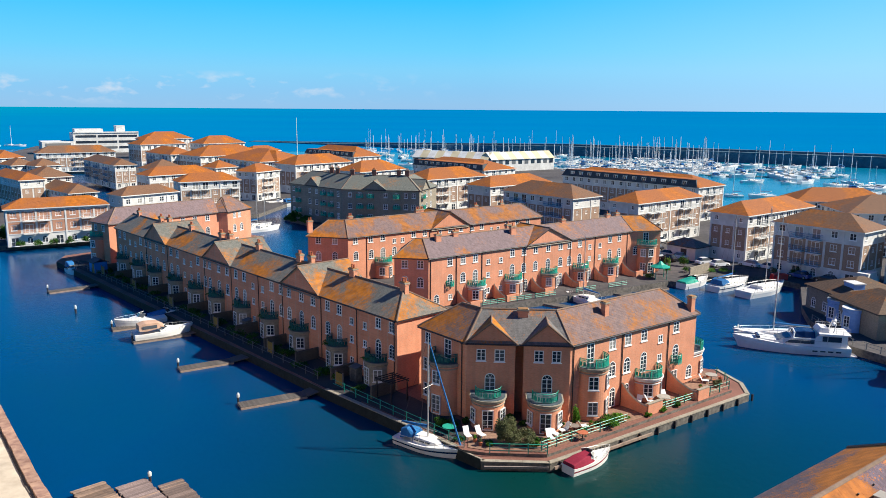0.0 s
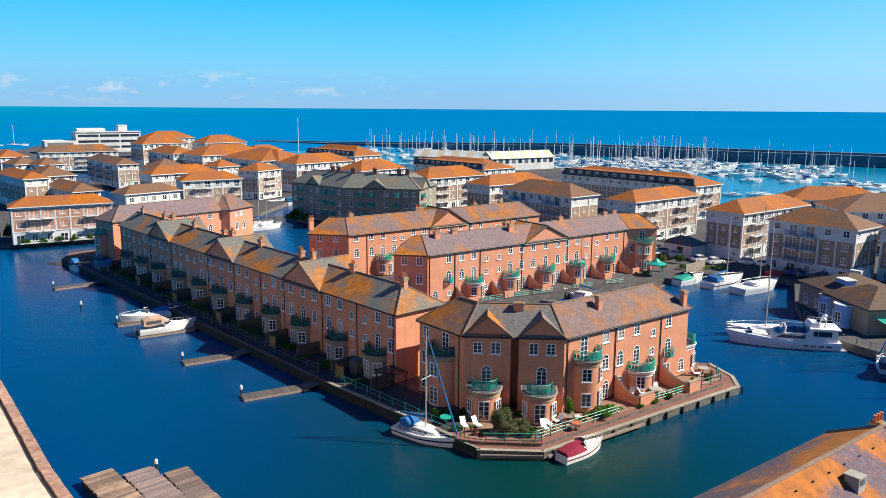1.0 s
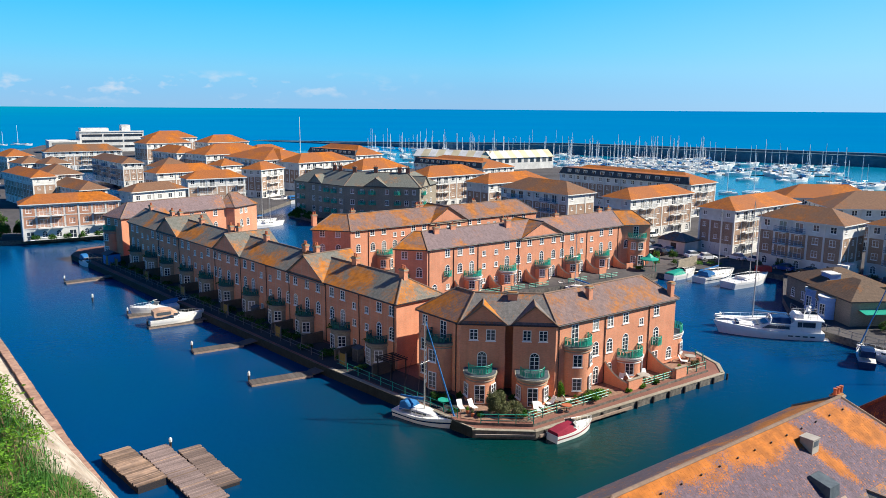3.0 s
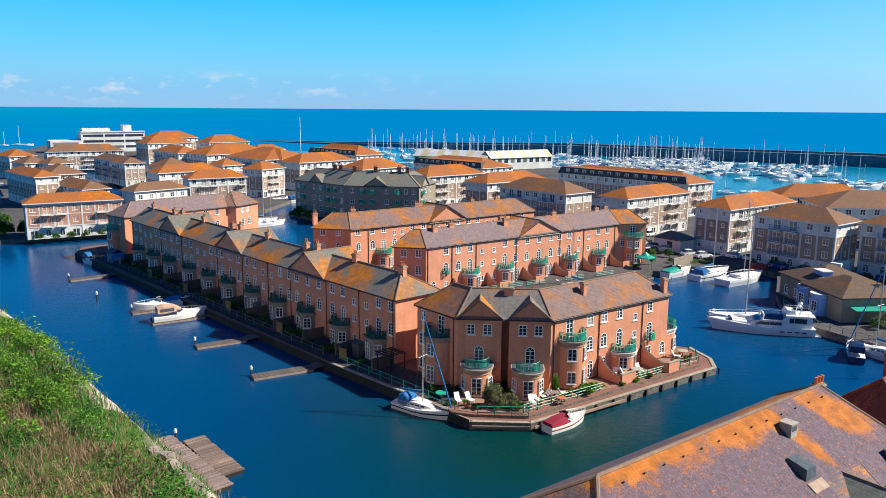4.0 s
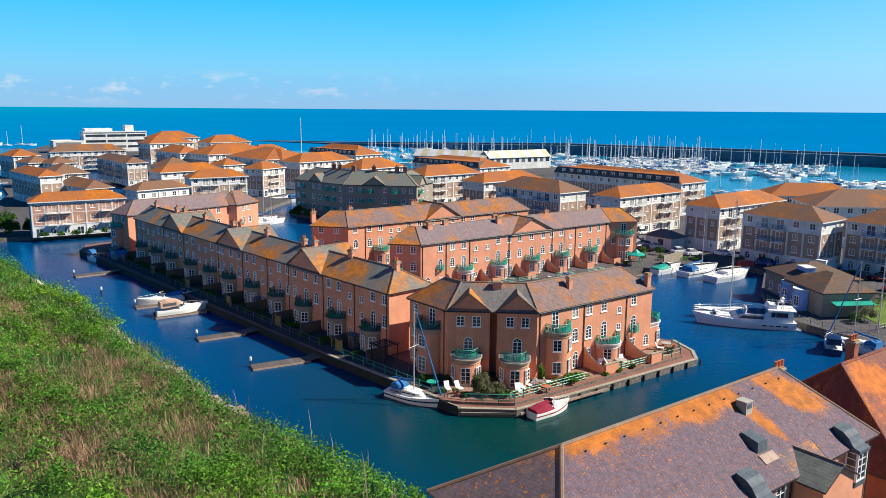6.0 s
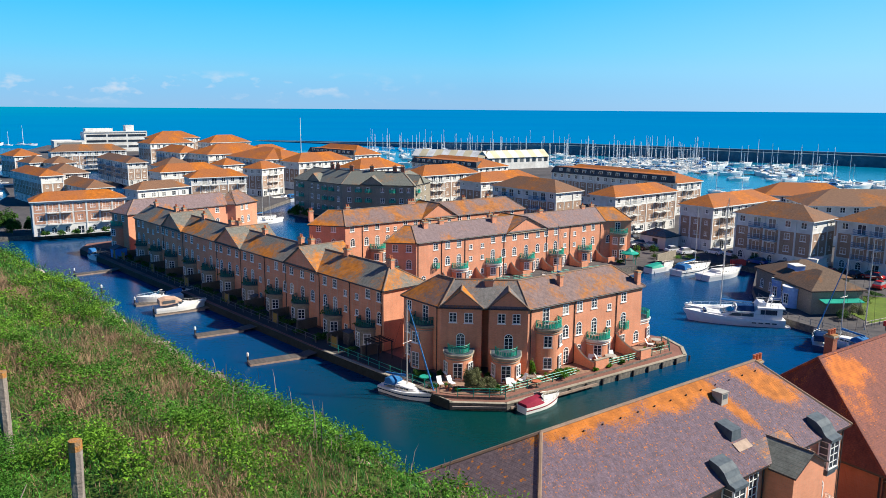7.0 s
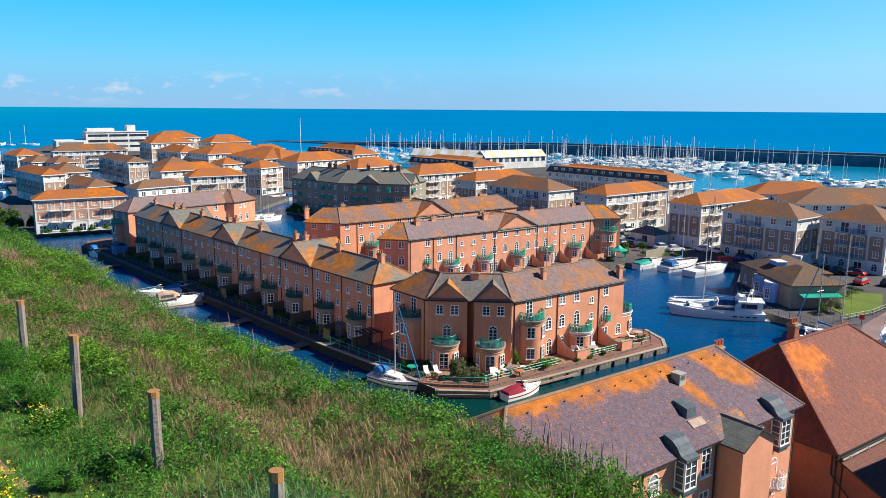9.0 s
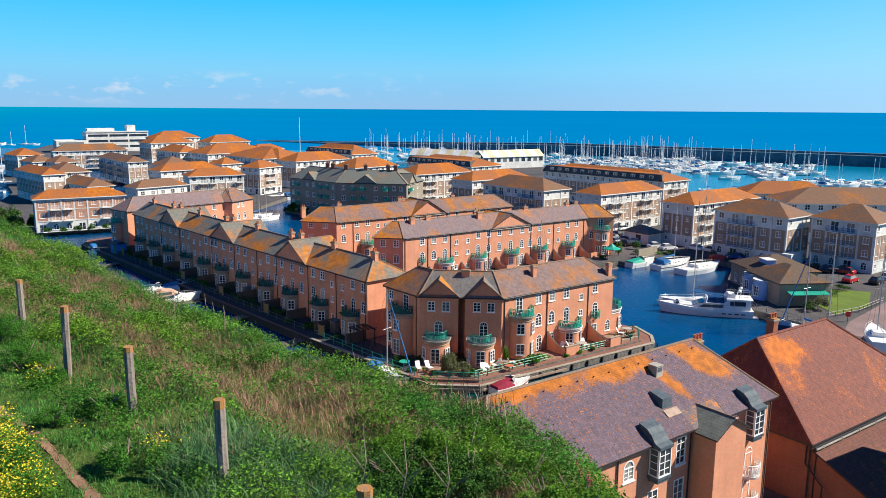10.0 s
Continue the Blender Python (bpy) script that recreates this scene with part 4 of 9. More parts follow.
# two gabled pavilions with a deep slot between them
p, q = loop[1], loop[2]
t = (q - p).normalized()
n = Vector((-t.y, t.x))
gt = lambda s, d: p + t * s + n * d  # noqa: E731
wall = MB(BRICK)
L1 = (q - p).length
for s0, s1, rows in ((0.0, 5.0, [("T", 1.5), ("t", 3.4), ("d", 2.45)]), (5.85, L1, [("T", 7.4 - 5.85), ("T", 9.2 - 5.85), ("d", 8.3 - 5.85)])):
    a, b = gt(s0, 0), gt(s1, 0)
    wall_facet(wall, a, b, 0, ee, put_windows(house, a, b, rows, -0.3))
    m = (a + b) / 2
    z = 11.85 - 1.4
    back = n * 3.2
    f = -n * 0.25
    P3 = lambda v, k: (v.x, v.y, k)  # noqa: E731
    wall.face([P3(a, ee), P3(b, ee), P3(m, z - 0.1)])
    roof = MB(SLATE_L if s0 == 0 else SLATE_V, BLACK)
    ao, bo = a - t * 0.3, b + t * 0.3
    roof_solid(roof, [[P3(ao + f, ee - 0.12), P3(m + f, z), P3(m + back, z), P3(ao + back, ee - 0.12)][::-1], [P3(m + f, z), P3(bo + f, ee - 0.12), P3(bo + back, ee - 0.12), P3(m + back, z)][::-1]], 0.13, 0, 1)
    part("roof", roof, house)
    part("ridge", ridge_bars([(P3(m + f, z), P3(m + back, z)), (P3(ao + f, ee - 0.1), P3(m + f, z)), (P3(m + f, z), P3(bo + f, ee - 0.1))], RIDGE, 0.09), house)
    trim = MB(STONE)
    trim.tube([P3(a - n * 0.06, ee - 0.1), P3(b - n * 0.06, ee - 0.1)], 0.1, 4)
    part("cornice", trim, house)
    bay(house, p, math.degrees(math.atan2(t.y, t.x)), (s0 + s1) / 2 - 0.2, BRICK, 1.65, 3.0 if s0 == 0 else 2.9, 1, deg=(-64, 62, 0), proj=1.35 if s0 == 0 else 1.75, railr=1.3)
for s0, s1 in ((5.0, 5.85),):
    for k, (u, w) in enumerate(((gt(s0, 0), gt(s0, 2.2)), (gt(s0, 2.2), gt(s1, 2.2)), (gt(s1, 2.2), gt(s1, 0)))):
        wall_facet(wall, u, w, 0, ee)
part("wall", wall, house)
a0 = ang_of(loop[0], loop[1])
bay(house, loop[0], a0, 4.3, BRICK, 1.75, 5.5, 2, deg=(-38, 12), railm=DARK_TEAL)
a2 = ang_of(loop[2], loop[3])
bay(house, loop[2], a2, 3.2, BRICK, 1.75, 5.5, 2, deg=(-38, 30))
bay(house, loop[2], a2, 12.2, BRICK, 1.75, 2.5, 1, True, deg=(-40, 35))
ae = ang_of(loop[3], loop[4])
bay(house, loop[3], ae, 1.7, BRICK, 1.45, 3.2, 1, True, deg=(-70, -20), proj=1.6)
for s in (8.0, 15.9):
    drainpipe(house, loop[2], a2, s, ee - 0.1)
drainpipe(house, loop[2], a2, 0.45, ee - 0.1)
drainpipe(house, loop[0], a0, 6.8, ee - 0.1)
part("railing", arc_rail(0.75, 1.1), house, "green bowed balcony railing", pose(*(loop[2] + (loop[3] - loop[2]).normalized() * 17.4), 2.9, 0, 0, a2))
for x, y, z, w, h_, a in ((6.1, 80.4, 11.3, 1.05, 1.4, -4), (15.3, 83.2, 11.0, 0.62, 1.8, 36.7), (26.8, 89.7, 9.6, 0.7, 2.3, 36.7)):
    chimney(house, x + 5.1, y - 83.7, z - 1.4, a, w, 0.6, h_, None, 0)

# long terrace along the western basin
UNIT = [("m", 1.75), ("t", 1.75), ("d", 4.3), ("t", 4.3), ("ts", 6.9), ("ms", 6.9), ("gs", 6.9), ("ts", 9.6), ("ms", 9.6), ("gs", 9.6), ("d", 12.2), ("t", 12.2), ("m", 14.7), ("t", 14.7)]
GUNIT = [("m", 2.0), ("t", 2.0), ("d", 5.1), ("t", 5.1), ("m", 7.9), ("t", 7.9)]
rows, bays, gab = [], [], []
for s in (72.3, 48.0, 24.6, 0.6):
    rows += [(k, u + s - 0.3) for k, u in UNIT]
    bays += [s + 4.0, s + 11.9]
for s in (62.8, 39.0, 15.2):
    rows += [(k, u + s - 0.3) for k, u in GUNIT]
    bays.append(s + 4.8)
    gab.append((0, s + 0.2, s + 9.6, 12.75))
house, loop, rr, hh, ee = terrace("terrace_house", [(-67.1, 150.5), (-7.5, 85.4)], 8, 9.7, 12.1, (0, 3.6), BRICK, SLATE_B, "long orange brick terrace with lichen-covered slate roofs and bow windows", {0: rows}, gab)
ab = ang_of(loop[0], loop[1])
for s in bays:
    bay(house, loop[0], ab, s, STONE, 1.6, 2.75, 1, deg=(48, -8), railm=DARK_TEAL)
for s in (0.4, 15.2, 24.6, 39.0, 48.0, 56.2, 62.8, 72.3, 80.0, 87.2):
    drainpipe(house, loop[0], ab, s, ee - 0.1)
tb = (loop[1] - loop[0]).normalized()
nb = Vector((-tb.y, tb.x))
for s, d in ((84.5, 4.0), (74.2, 4.0), (63.5, 4.6), (61.5, 4.0), (50.0, 4.0), (39.5, 4.6), (37.8, 4.0), (26.5, 4.0), (15.8, 4.6), (13.5, 4.0), (3.0, 4.0)):
    c = loop[0] + tb * s + nb * (d - 0.3)
    chimney(house, c.x, c.y, hh - 0.35, ab, 1.0, 0.6, 1.35, None, 2)

# terraces behind the inner basin
UN = [("m", 1.6), ("t", 1.6), ("m", 4.3), ("t", 4.3), ("d", 6.9), ("t", 6.9), ("ts", 9.7), ("ms", 9.7), ("ts", 12.5), ("ms", 12.5), ("gs", 12.5), ("d", 15.1), ("t", 15.1), ("m", 17.8), ("t", 17.8)]
CR = [(k, s + 2.7) for k, s in UN] + [("m", 23.3), ("t", 23.3), ("d", 26.4), ("t", 26.4), ("m", 29.5), ("t", 29.5)] + [("m", 31.8), ("t", 31.8), ("d", 34.5), ("t", 34.5), ("ts", 37.2), ("ms", 37.2), ("ts", 40.0), ("ms", 40.0), ("d", 42.8), ("t", 42.8), ("m", 45.5), ("t", 45.5), ("ga", 1.6), ("gs", 4.4), ("gs", 12.4), ("gd", 21.0), ("gd", 29.6), ("gd", 37.3)]
Cp = [(-10.5, 122.0), (-4.6, 121.3), (34.8, 150.6), (41, 151.6)]
house, loop, rr, hh, ee = terrace("terrace_house", Cp, 8, 9.7, 12.2, (3, 3), BRICK, [SLATE_L, SLATE_C, SLATE_L], "orange brick terrace with mauve slate roof beside the inner basin", {0: [("t", 1.7), ("t", 4.2), ("d", 1.7), ("m", 4.2)], 1: CR, 2: [("td", 3.0), ("m", 1.0)]}, [(1, 21.2, 31.9, 12.3)])
ac = ang_of(loop[1], loop[2])
for s in (9.7, 17.9, 26.5, 34.6, 42.9):
    bay(house, loop[1], ac, s, BRICK, 1.65, 2.6, 1, s < 20, deg=(-38, 30))
bay(house, loop[2], ang_of(loop[2], loop[3]), 3.2, BRICK, 1.9, 5.5, 2, deg=(-40, 5))
part("railing", arc_rail(0.8, 1.1), house, "green bowed balcony railing", pose(*(loop[0] + (loop[1] - loop[0]).normalized() * 1.7), 2.9, 0, 0, ang_of(loop[0], loop[1])))
part("railing", arc_rail(0.7, 1.0), house, "green bowed balcony railing", pose(*(loop[1] + (loop[2] - loop[1]).normalized() * 4.3), 3.2, 0, 0, ac))
for s in (0.4, 5.6, 11.0, 20.6, 32.0, 38.6, 47.8):
    drainpipe(house, loop[1], ac, s, ee - 0.1)
tc_ = (loop[2] - loop[1]).normalized()
nc = Vector((-tc_.y, tc_.x))
for s, d in ((4.0, 3.0), (8.0, 3.6), (20.0, 2.6), (20.6, 4.5), (33.6, 3.8), (46.0, 3.8), (49.0, 4.0)):
    c = loop[1] + tc_ * s + nc * d
    chimney(house, c.x, c.y, hh - 0.5, ac, 1.0, 0.6, 1.2, None, 1)

FR = [("m", 1.7), ("t", 1.6), ("m", 5.0), ("t", 4.9), ("d", 7.6), ("t", 7.6), ("ts", 10.2), ("m", 10.2), ("ts", 12.1), ("ms", 12.1), ("t", 14.7), ("m", 14.7), ("t", 17.4), ("m", 17.4), ("T", 21.0), ("T", 23.7), ("T", 26.5), ("t", 29.4), ("t", 32.0), ("ts", 34.7), ("ts", 36.5), ("t", 39.1), ("t", 42.0), ("t", 45.1)]
house, loop, rr, hh, ee = terrace("terrace_house", [(-27.8, 141.7), (-19.8, 140.2), (19.6, 170.1)], 8, 9.7, 12.4, (3.2, 3), BRICK, [SLATE_L, SLATE_A], "orange brick terrace with pediment and lichened slate roof", {0: [("t", 2.0), ("t", 5.2), ("m", 2.0), ("m", 5.2)], 1: FR}, [(1, 19.0, 28.6, 12.7)], dz=0.35)
af = ang_of(loop[1], loop[2])
bay(house, loop[1], af, 7.6, BRICK, 1.65, 2.9, 1, deg=(-38, 30))
tf = (loop[2] - loop[1]).normalized()
nf = Vector((-tf.y, tf.x))
for s in (4.0, 18.6, 29.0):
    drainpipe(house, loop[1], af, s, ee - 0.1)
for s, d in ((-5.5, 4.2), (3.5, 5.2), (19.6, 5.8), (20.6, 5.8), (34.0, 4.6), (41.0, 4.2)):
    c = loop[1] + tf * s + nf * d
    chimney(house, c.x, c.y, hh - 0.6, af, 0.9, 0.6, 1.1, None, 2)

# terrace closing the far end of the long one
house, loop, rr, hh, ee = terrace("terrace_house", [(-75.5, 158.3), (-69.8, 154), (-52.6, 174.0)], 8, 9.7, 12.4, (3, 0), BRICK, SLATE_C, "orange brick end terrace with hipped roof by the western basin", {0: [("t", 1.6), ("M", 1.6), ("g", 1.6), ("t", 4.5)], 1: [("t", s) for s in (10.5, 13.6, 16.5, 19.4, 22.5)] + [("m", 22.5), ("m", 19.0)]})
bay(house, loop[0], ang_of(loop[0], loop[1]), 2.6, BRICK, 1.6, 5.4, 2, deg=(-35, 15))
house, loop, rr, hh, ee = terrace("terrace_house", [(-55.5, 173.2), (-51.1, 173.4), (-47.6, 181.4)], 8, 9.7, 12.6, (2.5, 3), BRICK, SLATE_A, "orange brick end pavilion with hipped slate roof", {1: [("T", 2.4), ("T", 4.2), ("m", 2.4), ("m", 4.8), ("g", 3.0)]})

# dark block in shade across the inlet, that shade put into its dull brick colour
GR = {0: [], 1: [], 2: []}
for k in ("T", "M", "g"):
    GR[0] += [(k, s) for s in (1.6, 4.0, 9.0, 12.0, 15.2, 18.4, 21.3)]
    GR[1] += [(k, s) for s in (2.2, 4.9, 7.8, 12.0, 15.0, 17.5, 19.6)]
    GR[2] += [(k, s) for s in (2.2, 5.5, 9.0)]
house, loop, rr, hh, ee = terrace("apartment_building", [(-47.1, 222.3), (-29.9, 206.6), (-8.6, 203.5), (-4.1, 216.9)], 11, 11.5, 15.0, (4, 4), DULL_BRICK, SLATE_G, "brick apartment block with shade in its brown tone, grey slate roof and teal balconies", GR, [(0, 7.5, 13.5, 13.9), (1, 5.6, 12.4, 13.9), (2, 1.5, 7.5, 14.2)], dz=1.4, category="apartment building")
for i, ss in ((0, (4.0, 15.2, 18.4)), (1, (4.9, 7.8, 15.0)), (2, (2.2,))):
    a = ang_of(loop[i], loop[i + 1])
    t = (loop[i + 1] - loop[i]).normalized()
    for s in ss:
        for z in (2.0, 4.85, 7.7):
            c = loop[i] + t * s
            mb = MB(STONE)
            mb.lathe([(1.0, 0), (1.05, 0.15)], 10, 0, (0, 0, 0), math.pi, 2 * math.pi)
            bal = part("balcony", mb, house, "", pose(c.x, c.y, z, 0, 0, a))
            part("railing", arc_rail(1.0, 1.05), bal, "teal metal railing", pose(0, 0, 0.15))
for c in (rr[0] + (rr[1] - rr[0]) * 0.5, rr[0] + (rr[1] - rr[0]) * 0.65, rr[1], rr[1] + (rr[2] - rr[1]) * 0.4, rr[1] + (rr[2] - rr[1]) * 0.85, rr[2]):
    chimney(house, c.x, c.y, hh - 0.5, 0, 1.1, 0.7, 2.0, RED_BRICK, 2)


# ---------------------------------------------------------------- near building under the cliff
UX, UY = math.cos(radians(37)), math.sin(radians(37))


def near(s, d):
    """Plan place by the near building: s along its front eave, d behind it."""
    return (20.6 + s * UX - d * UY, 33.07 + s * UY + d * UX)


n0 = thing("terrace_house", pose(*near(0, 0), 1.3, 0, 0, 37), "orange brick house with mauve slate roof, lead dormers and white oriels", "terrace house")
E0, RZ = 11.2 - 1.3, 15.0 - 1.3
s0, s1, dn = -19.0, 12.1, 10.7
rl, rrg = -13.2, 8.8
EB = RZ - (RZ - E0) * (dn - 6) / 6
tops = {"front": [(s0, 0, E0), (s1, 0, E0), (rrg, 6, RZ), (rl, 6, RZ)], "back": [(s1, dn, EB), (s0, dn, EB), (rl, 6, RZ), (rrg, 6, RZ)],
        "left": [(s0, dn, EB), (s0, 0, E0), (rl, 6, RZ)], "right": [(s1, 0, E0), (s1, dn, EB), (rrg, 6, RZ)]}
mb = MB(SLATE_M, BLACK)
roof_solid(mb, [tuple(f) and list(f) for f in tops.values()], 0.14, 0, 1)
nroof = part("roof", mb, n0)
part("ridge", ridge_bars([((rl, 6, RZ), (rrg, 6, RZ)), ((rl, 6, RZ), (s0, 0, E0)), ((rl, 6, RZ), (s0, dn, EB)), ((rrg, 6, RZ), (s1, 0, E0)), ((rrg, 6, RZ), (s1, dn, EB))], RIDGE, 0.12), n0)
mb = MB(BLACK)
mb.tube([(0, 0, 0), (0, -0.06, 0.12)], 0.05, 6)
vent = mb.mesh("ridge_vent")
for k in range(13):
    part("ridge_vent", vent, n0, "", pose(rl + 1.2 + k * 1.65, 5.3, RZ - 0.44))
o = 0.35
wall = MB(BRICK)
box = [(s0 + o, o), (s1 - o, o), (s1 - o, dn - o), (s0 + o, dn - o)]
KIND["na"] = (1.1, 1.5, 7.75, 1, 2, 3)
KIND["nb"] = (1.15, 1.7, 4.6, 0, 2, 3)
KIND["nc"] = (1.1, 2.1, 7.4, 0, 2, 4)
nrow = [("na", s - s0 - o) for s in (-5.4, -9.0, -12.5)] + [("nb", s - s0 - o) for s in (-5.4, -9.0, -2.7, 0.2)] + [("nc", s - s0 - o) for s in (0.2, 6.4)]
wall_facet(wall, box[0], box[1], 0, E0 - 0.05, put_windows(n0, box[0], box[1], nrow))
for a, b in ((1, 2), (2, 3), (3, 0)):
    wall_facet(wall, box[a], box[b], 0, EB + 0.05 if a == 2 else E0 - 0.05)
for x in (box[0][0], box[1][0]):
    wall.face([(x, o, E0 - 0.05), (x, dn - o, E0 - 0.05), (x, dn - o, EB + 0.05)])
# projecting gabled wing
wx0, wx1, wf, we, wr = 1.45, 5.15, -1.6, 11.1 - 1.3, 12.15 - 1.3
for p, q in (((wx0, 1), (wx0, wf)), ((wx0, wf), (wx1, wf)), ((wx1, wf), (wx1, 1))):
    wall_facet(wall, p, q, 0, we)
wall.face([(wx0, wf, we), (wx1, wf, we), ((wx0 + wx1) / 2, wf, wr - 0.1)])
part("wall", wall, n0)
wm = (wx0 + wx1) / 2
mb = MB(SLATE_G, BLACK)
f = wf - 0.22
roof_solid(mb, [[(wx0 - 0.22, f, we - 0.12), (wm, f, wr), (wm, 1.7, wr), (wx0 - 0.22, 0.0, we - 0.12)][::-1], [(wm, f, wr), (wx1 + 0.22, f, we - 0.12), (wx1 + 0.22, 0.0, we - 0.12), (wm, 1.7, wr)][::-1]], 0.12, 0, 1)
part("roof", mb, n0, "dark slate roof of the gabled wing")
part("ridge", ridge_bars([((wm, f, wr), (wm, 1.7, wr)), ((wx0 - 0.2, 0.0, we), (wm, 1.9, wr + 0.05))], RIDGE, 0.07), n0)


def oriel(s):
    """A lead-roofed oriel dormer with white casements."""
    o = part("oriel", (lambda m: (m.box(-0.72, -0.55, 7.45, 0.72, 0.4, 7.65), m.box(-0.6, -0.45, 7.2, 0.6, 0.4, 7.45), m)[-1])(MB(LEAD)), n0, "lead-clad oriel dormer", pose(s, 0, 0))
    mb = MB(LEAD)
    prof = [(1.3, 11.15), (0.6, 10.95), (0.2, 10.65), (-0.02, 10.32), (-0.22, 10.1), (-0.62, 9.98), (-0.62, 9.75), (1.0, 9.75)]
    lo, hi = [(-0.72, y, z - 0.05) for y, z in prof], [(0.72, y, z - 0.05) for y, z in prof]
    mb.hexa(lo, hi)
    part("hood", mb, o, "curved lead hood")
    for k, (x, y, a, w) in enumerate(((0, -0.52, 0, 1.3), (-0.68, -0.1, -90, 0.78), (0.68, -0.1, 90, 0.78))):
        fm, _ = window_mesh(w, 2.05, 0, 2 if w > 1 else 1, 4, False, True)
        part("window", fm, o, "", pose(x, y, 7.68, 0, 0, a))


oriel(-2.7)
oriel(8.75)
# ventilation boxes on the slope
SL = (RZ - E0) / 6
mb = MB(LEAD)
mb.hexa([(-0.56, -0.72, 0), (0.56, -0.72, 0), (0.56, 0.72, 0.8), (-0.56, 0.72, 0.8)], [(-0.5, -0.68, 0.72), (0.5, -0.68, 0.72), (0.5, 0.48, 1.0), (-0.5, 0.48, 1.0)])
part("roof_vent", mb, n0, "lead roof vent", pose(0.4, 2.6, E0 + SL * 2.6 - 0.45))
mb = MB(FLOAT)
mb.box(-0.75, -0.95, 0, 0.75, -0.3, 0.04, 0, pose(0, 0, 0, math.degrees(math.atan(SL))))
part("flashing", mb, n0, "pale lead flashing", pose(0.5, 2.0, E0 + SL * 2.0 + 0.045))
mb = MB(CONCRETE, LEAD)
mb.box(-0.36, -0.42, -0.4, 0.36, 0.36, 0.5)
mb.box(-0.41, -0.46, 0.5, 0.41, 0.4, 0.55)
mb.box(-0.25, -0.44, 0.08, 0.25, -0.41, 0.4, 1)
part("roof_vent", mb, n0, "pale boxed roof vent", pose(2.1, 4.4, E0 + SL * 4.4 + 0.1))
for z in (4.2, 1.6):
    mb = MB(WHITE)
    mb.lathe([(0.95, -0.2), (1.0, 0)], 12, 0, (0, 0, 0), math.pi, 2 * math.pi)
    bal = part("balcony", mb, n0, "white curved balcony", pose(9.0, 0.35, z))
    part("railing", arc_rail(0.95, 0.9, mat_=FRAME), bal, "white metal railing")
    fm, _ = window_mesh(1.0, 2.1, 1, 2, 4, False, True)
    part("window", fm, bal, "", pose(0, -0.02, 0.02))
for s in (1.2, -6.6, 11.5):
    drainpipe(n0, (0, 0.35), 0, s, E0 - 0.1)
chimney(n0, 11.6, 7.4, 11.9, 0, 0.62, 0.55, 0.95, RED_BRICK, 3)

# slates of the front slope, in courses, with lapped and uneven edges
rng = random.Random(4)
slate = MB(SLATE_N)
sl = math.hypot(6, RZ - E0)
ca, sa = 6 / sl, (RZ - E0) / sl
rowh, sw = 0.17, 0.24
singles = []
for j in range(int(sl / rowh)):
    v = j * rowh
    lo_s, hi_s = s0 + (rl - s0) * v / sl, s1 + (rrg - s1) * v / sl
    k = 0
    x = lo_s + (0.5 * sw if j % 2 else 0)
    while x < hi_s - 0.08:
        w = min(sw, hi_s - x) - 0.006
        y0, z0_, up = v * ca, E0 + v * sa, 0.016 + rng.uniform(0, 0.010)
        e = rng.uniform(-0.012, 0.012)
        y1, z1_ = (v + rowh + 0.05) * ca, E0 + (v + rowh + 0.05) * sa
        nx_, nz_ = -sa, ca
        lo = [(x, y0 + e * ca + nx_ * 0.006, z0_ + e * sa + nz_ * 0.006), (x + w, y0 + e * ca + nx_ * 0.006, z0_ + e * sa + nz_ * 0.006), (x + w, y1, z1_ + 0.003), (x, y1, z1_ + 0.003)]
        hi = [(x, lo[0][1] + nx_ * up, lo[0][2] + nz_ * up), (x + w, lo[1][1] + nx_ * up, lo[1][2] + nz_ * up), (x + w, y1 + nx_ * 0.012, z1_ + nz_ * 0.012), (x, y1 + nx_ * 0.012, z1_ + nz_ * 0.012)]
        inside_wing = wx0 - 0.2 < x + w / 2 < wx1 + 0.2 and v < 1.6
        if not inside_wing:
            if -6.0 < x < 1.2 and 0.9 < v < 3.4 and len(singles) < 300:
                one = MB(SLATE_N)
                one.hexa(lo, hi)
                singles.append(one)
            else:
                slate.hexa(lo, hi)
        x += sw
part("slate_covering", slate, nroof, "mauve slates with orange lichen")["kind"] = "stuff"
for one in singles:
    part("slate", one, nroof)

# ---------------------------------------------------------------- red-tiled hall beside it
m0 = thing("brick_hall", pose(33.6, 40.9, 1.3, 0, 0, 36), "red brick hall with steep red tiled roof and lichen", "hall")
he, hr_ = 6.8 - 1.3, 13.25 - 1.3
ms0, ms1, md = 0.0, 23.0, 15.4
m_l, m_r, mid_ = 3.4, 15.2, 7.7
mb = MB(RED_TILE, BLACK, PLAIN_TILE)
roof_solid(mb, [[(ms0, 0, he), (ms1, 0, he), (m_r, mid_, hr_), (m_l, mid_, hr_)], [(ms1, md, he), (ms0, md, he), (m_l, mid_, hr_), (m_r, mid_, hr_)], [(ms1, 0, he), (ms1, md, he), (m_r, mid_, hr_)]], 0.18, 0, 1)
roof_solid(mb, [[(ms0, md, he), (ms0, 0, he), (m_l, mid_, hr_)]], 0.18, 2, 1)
part("roof", mb, m0)
part("ridge", ridge_bars([((m_l, mid_, hr_), (m_r, mid_, hr_)), ((m_l, mid_, hr_), (ms0, 0, he)), ((m_l, mid_, hr_), (ms0, md, he)), ((m_r, mid_, hr_), (ms1, 0, he))], RED_TILE, 0.14), m0)
wall = MB(RED_BRICK)
box = [(0.4, 0.4), (ms1 - 0.4, 0.4), (ms1 - 0.4, md - 0.4), (0.4, md - 0.4)]
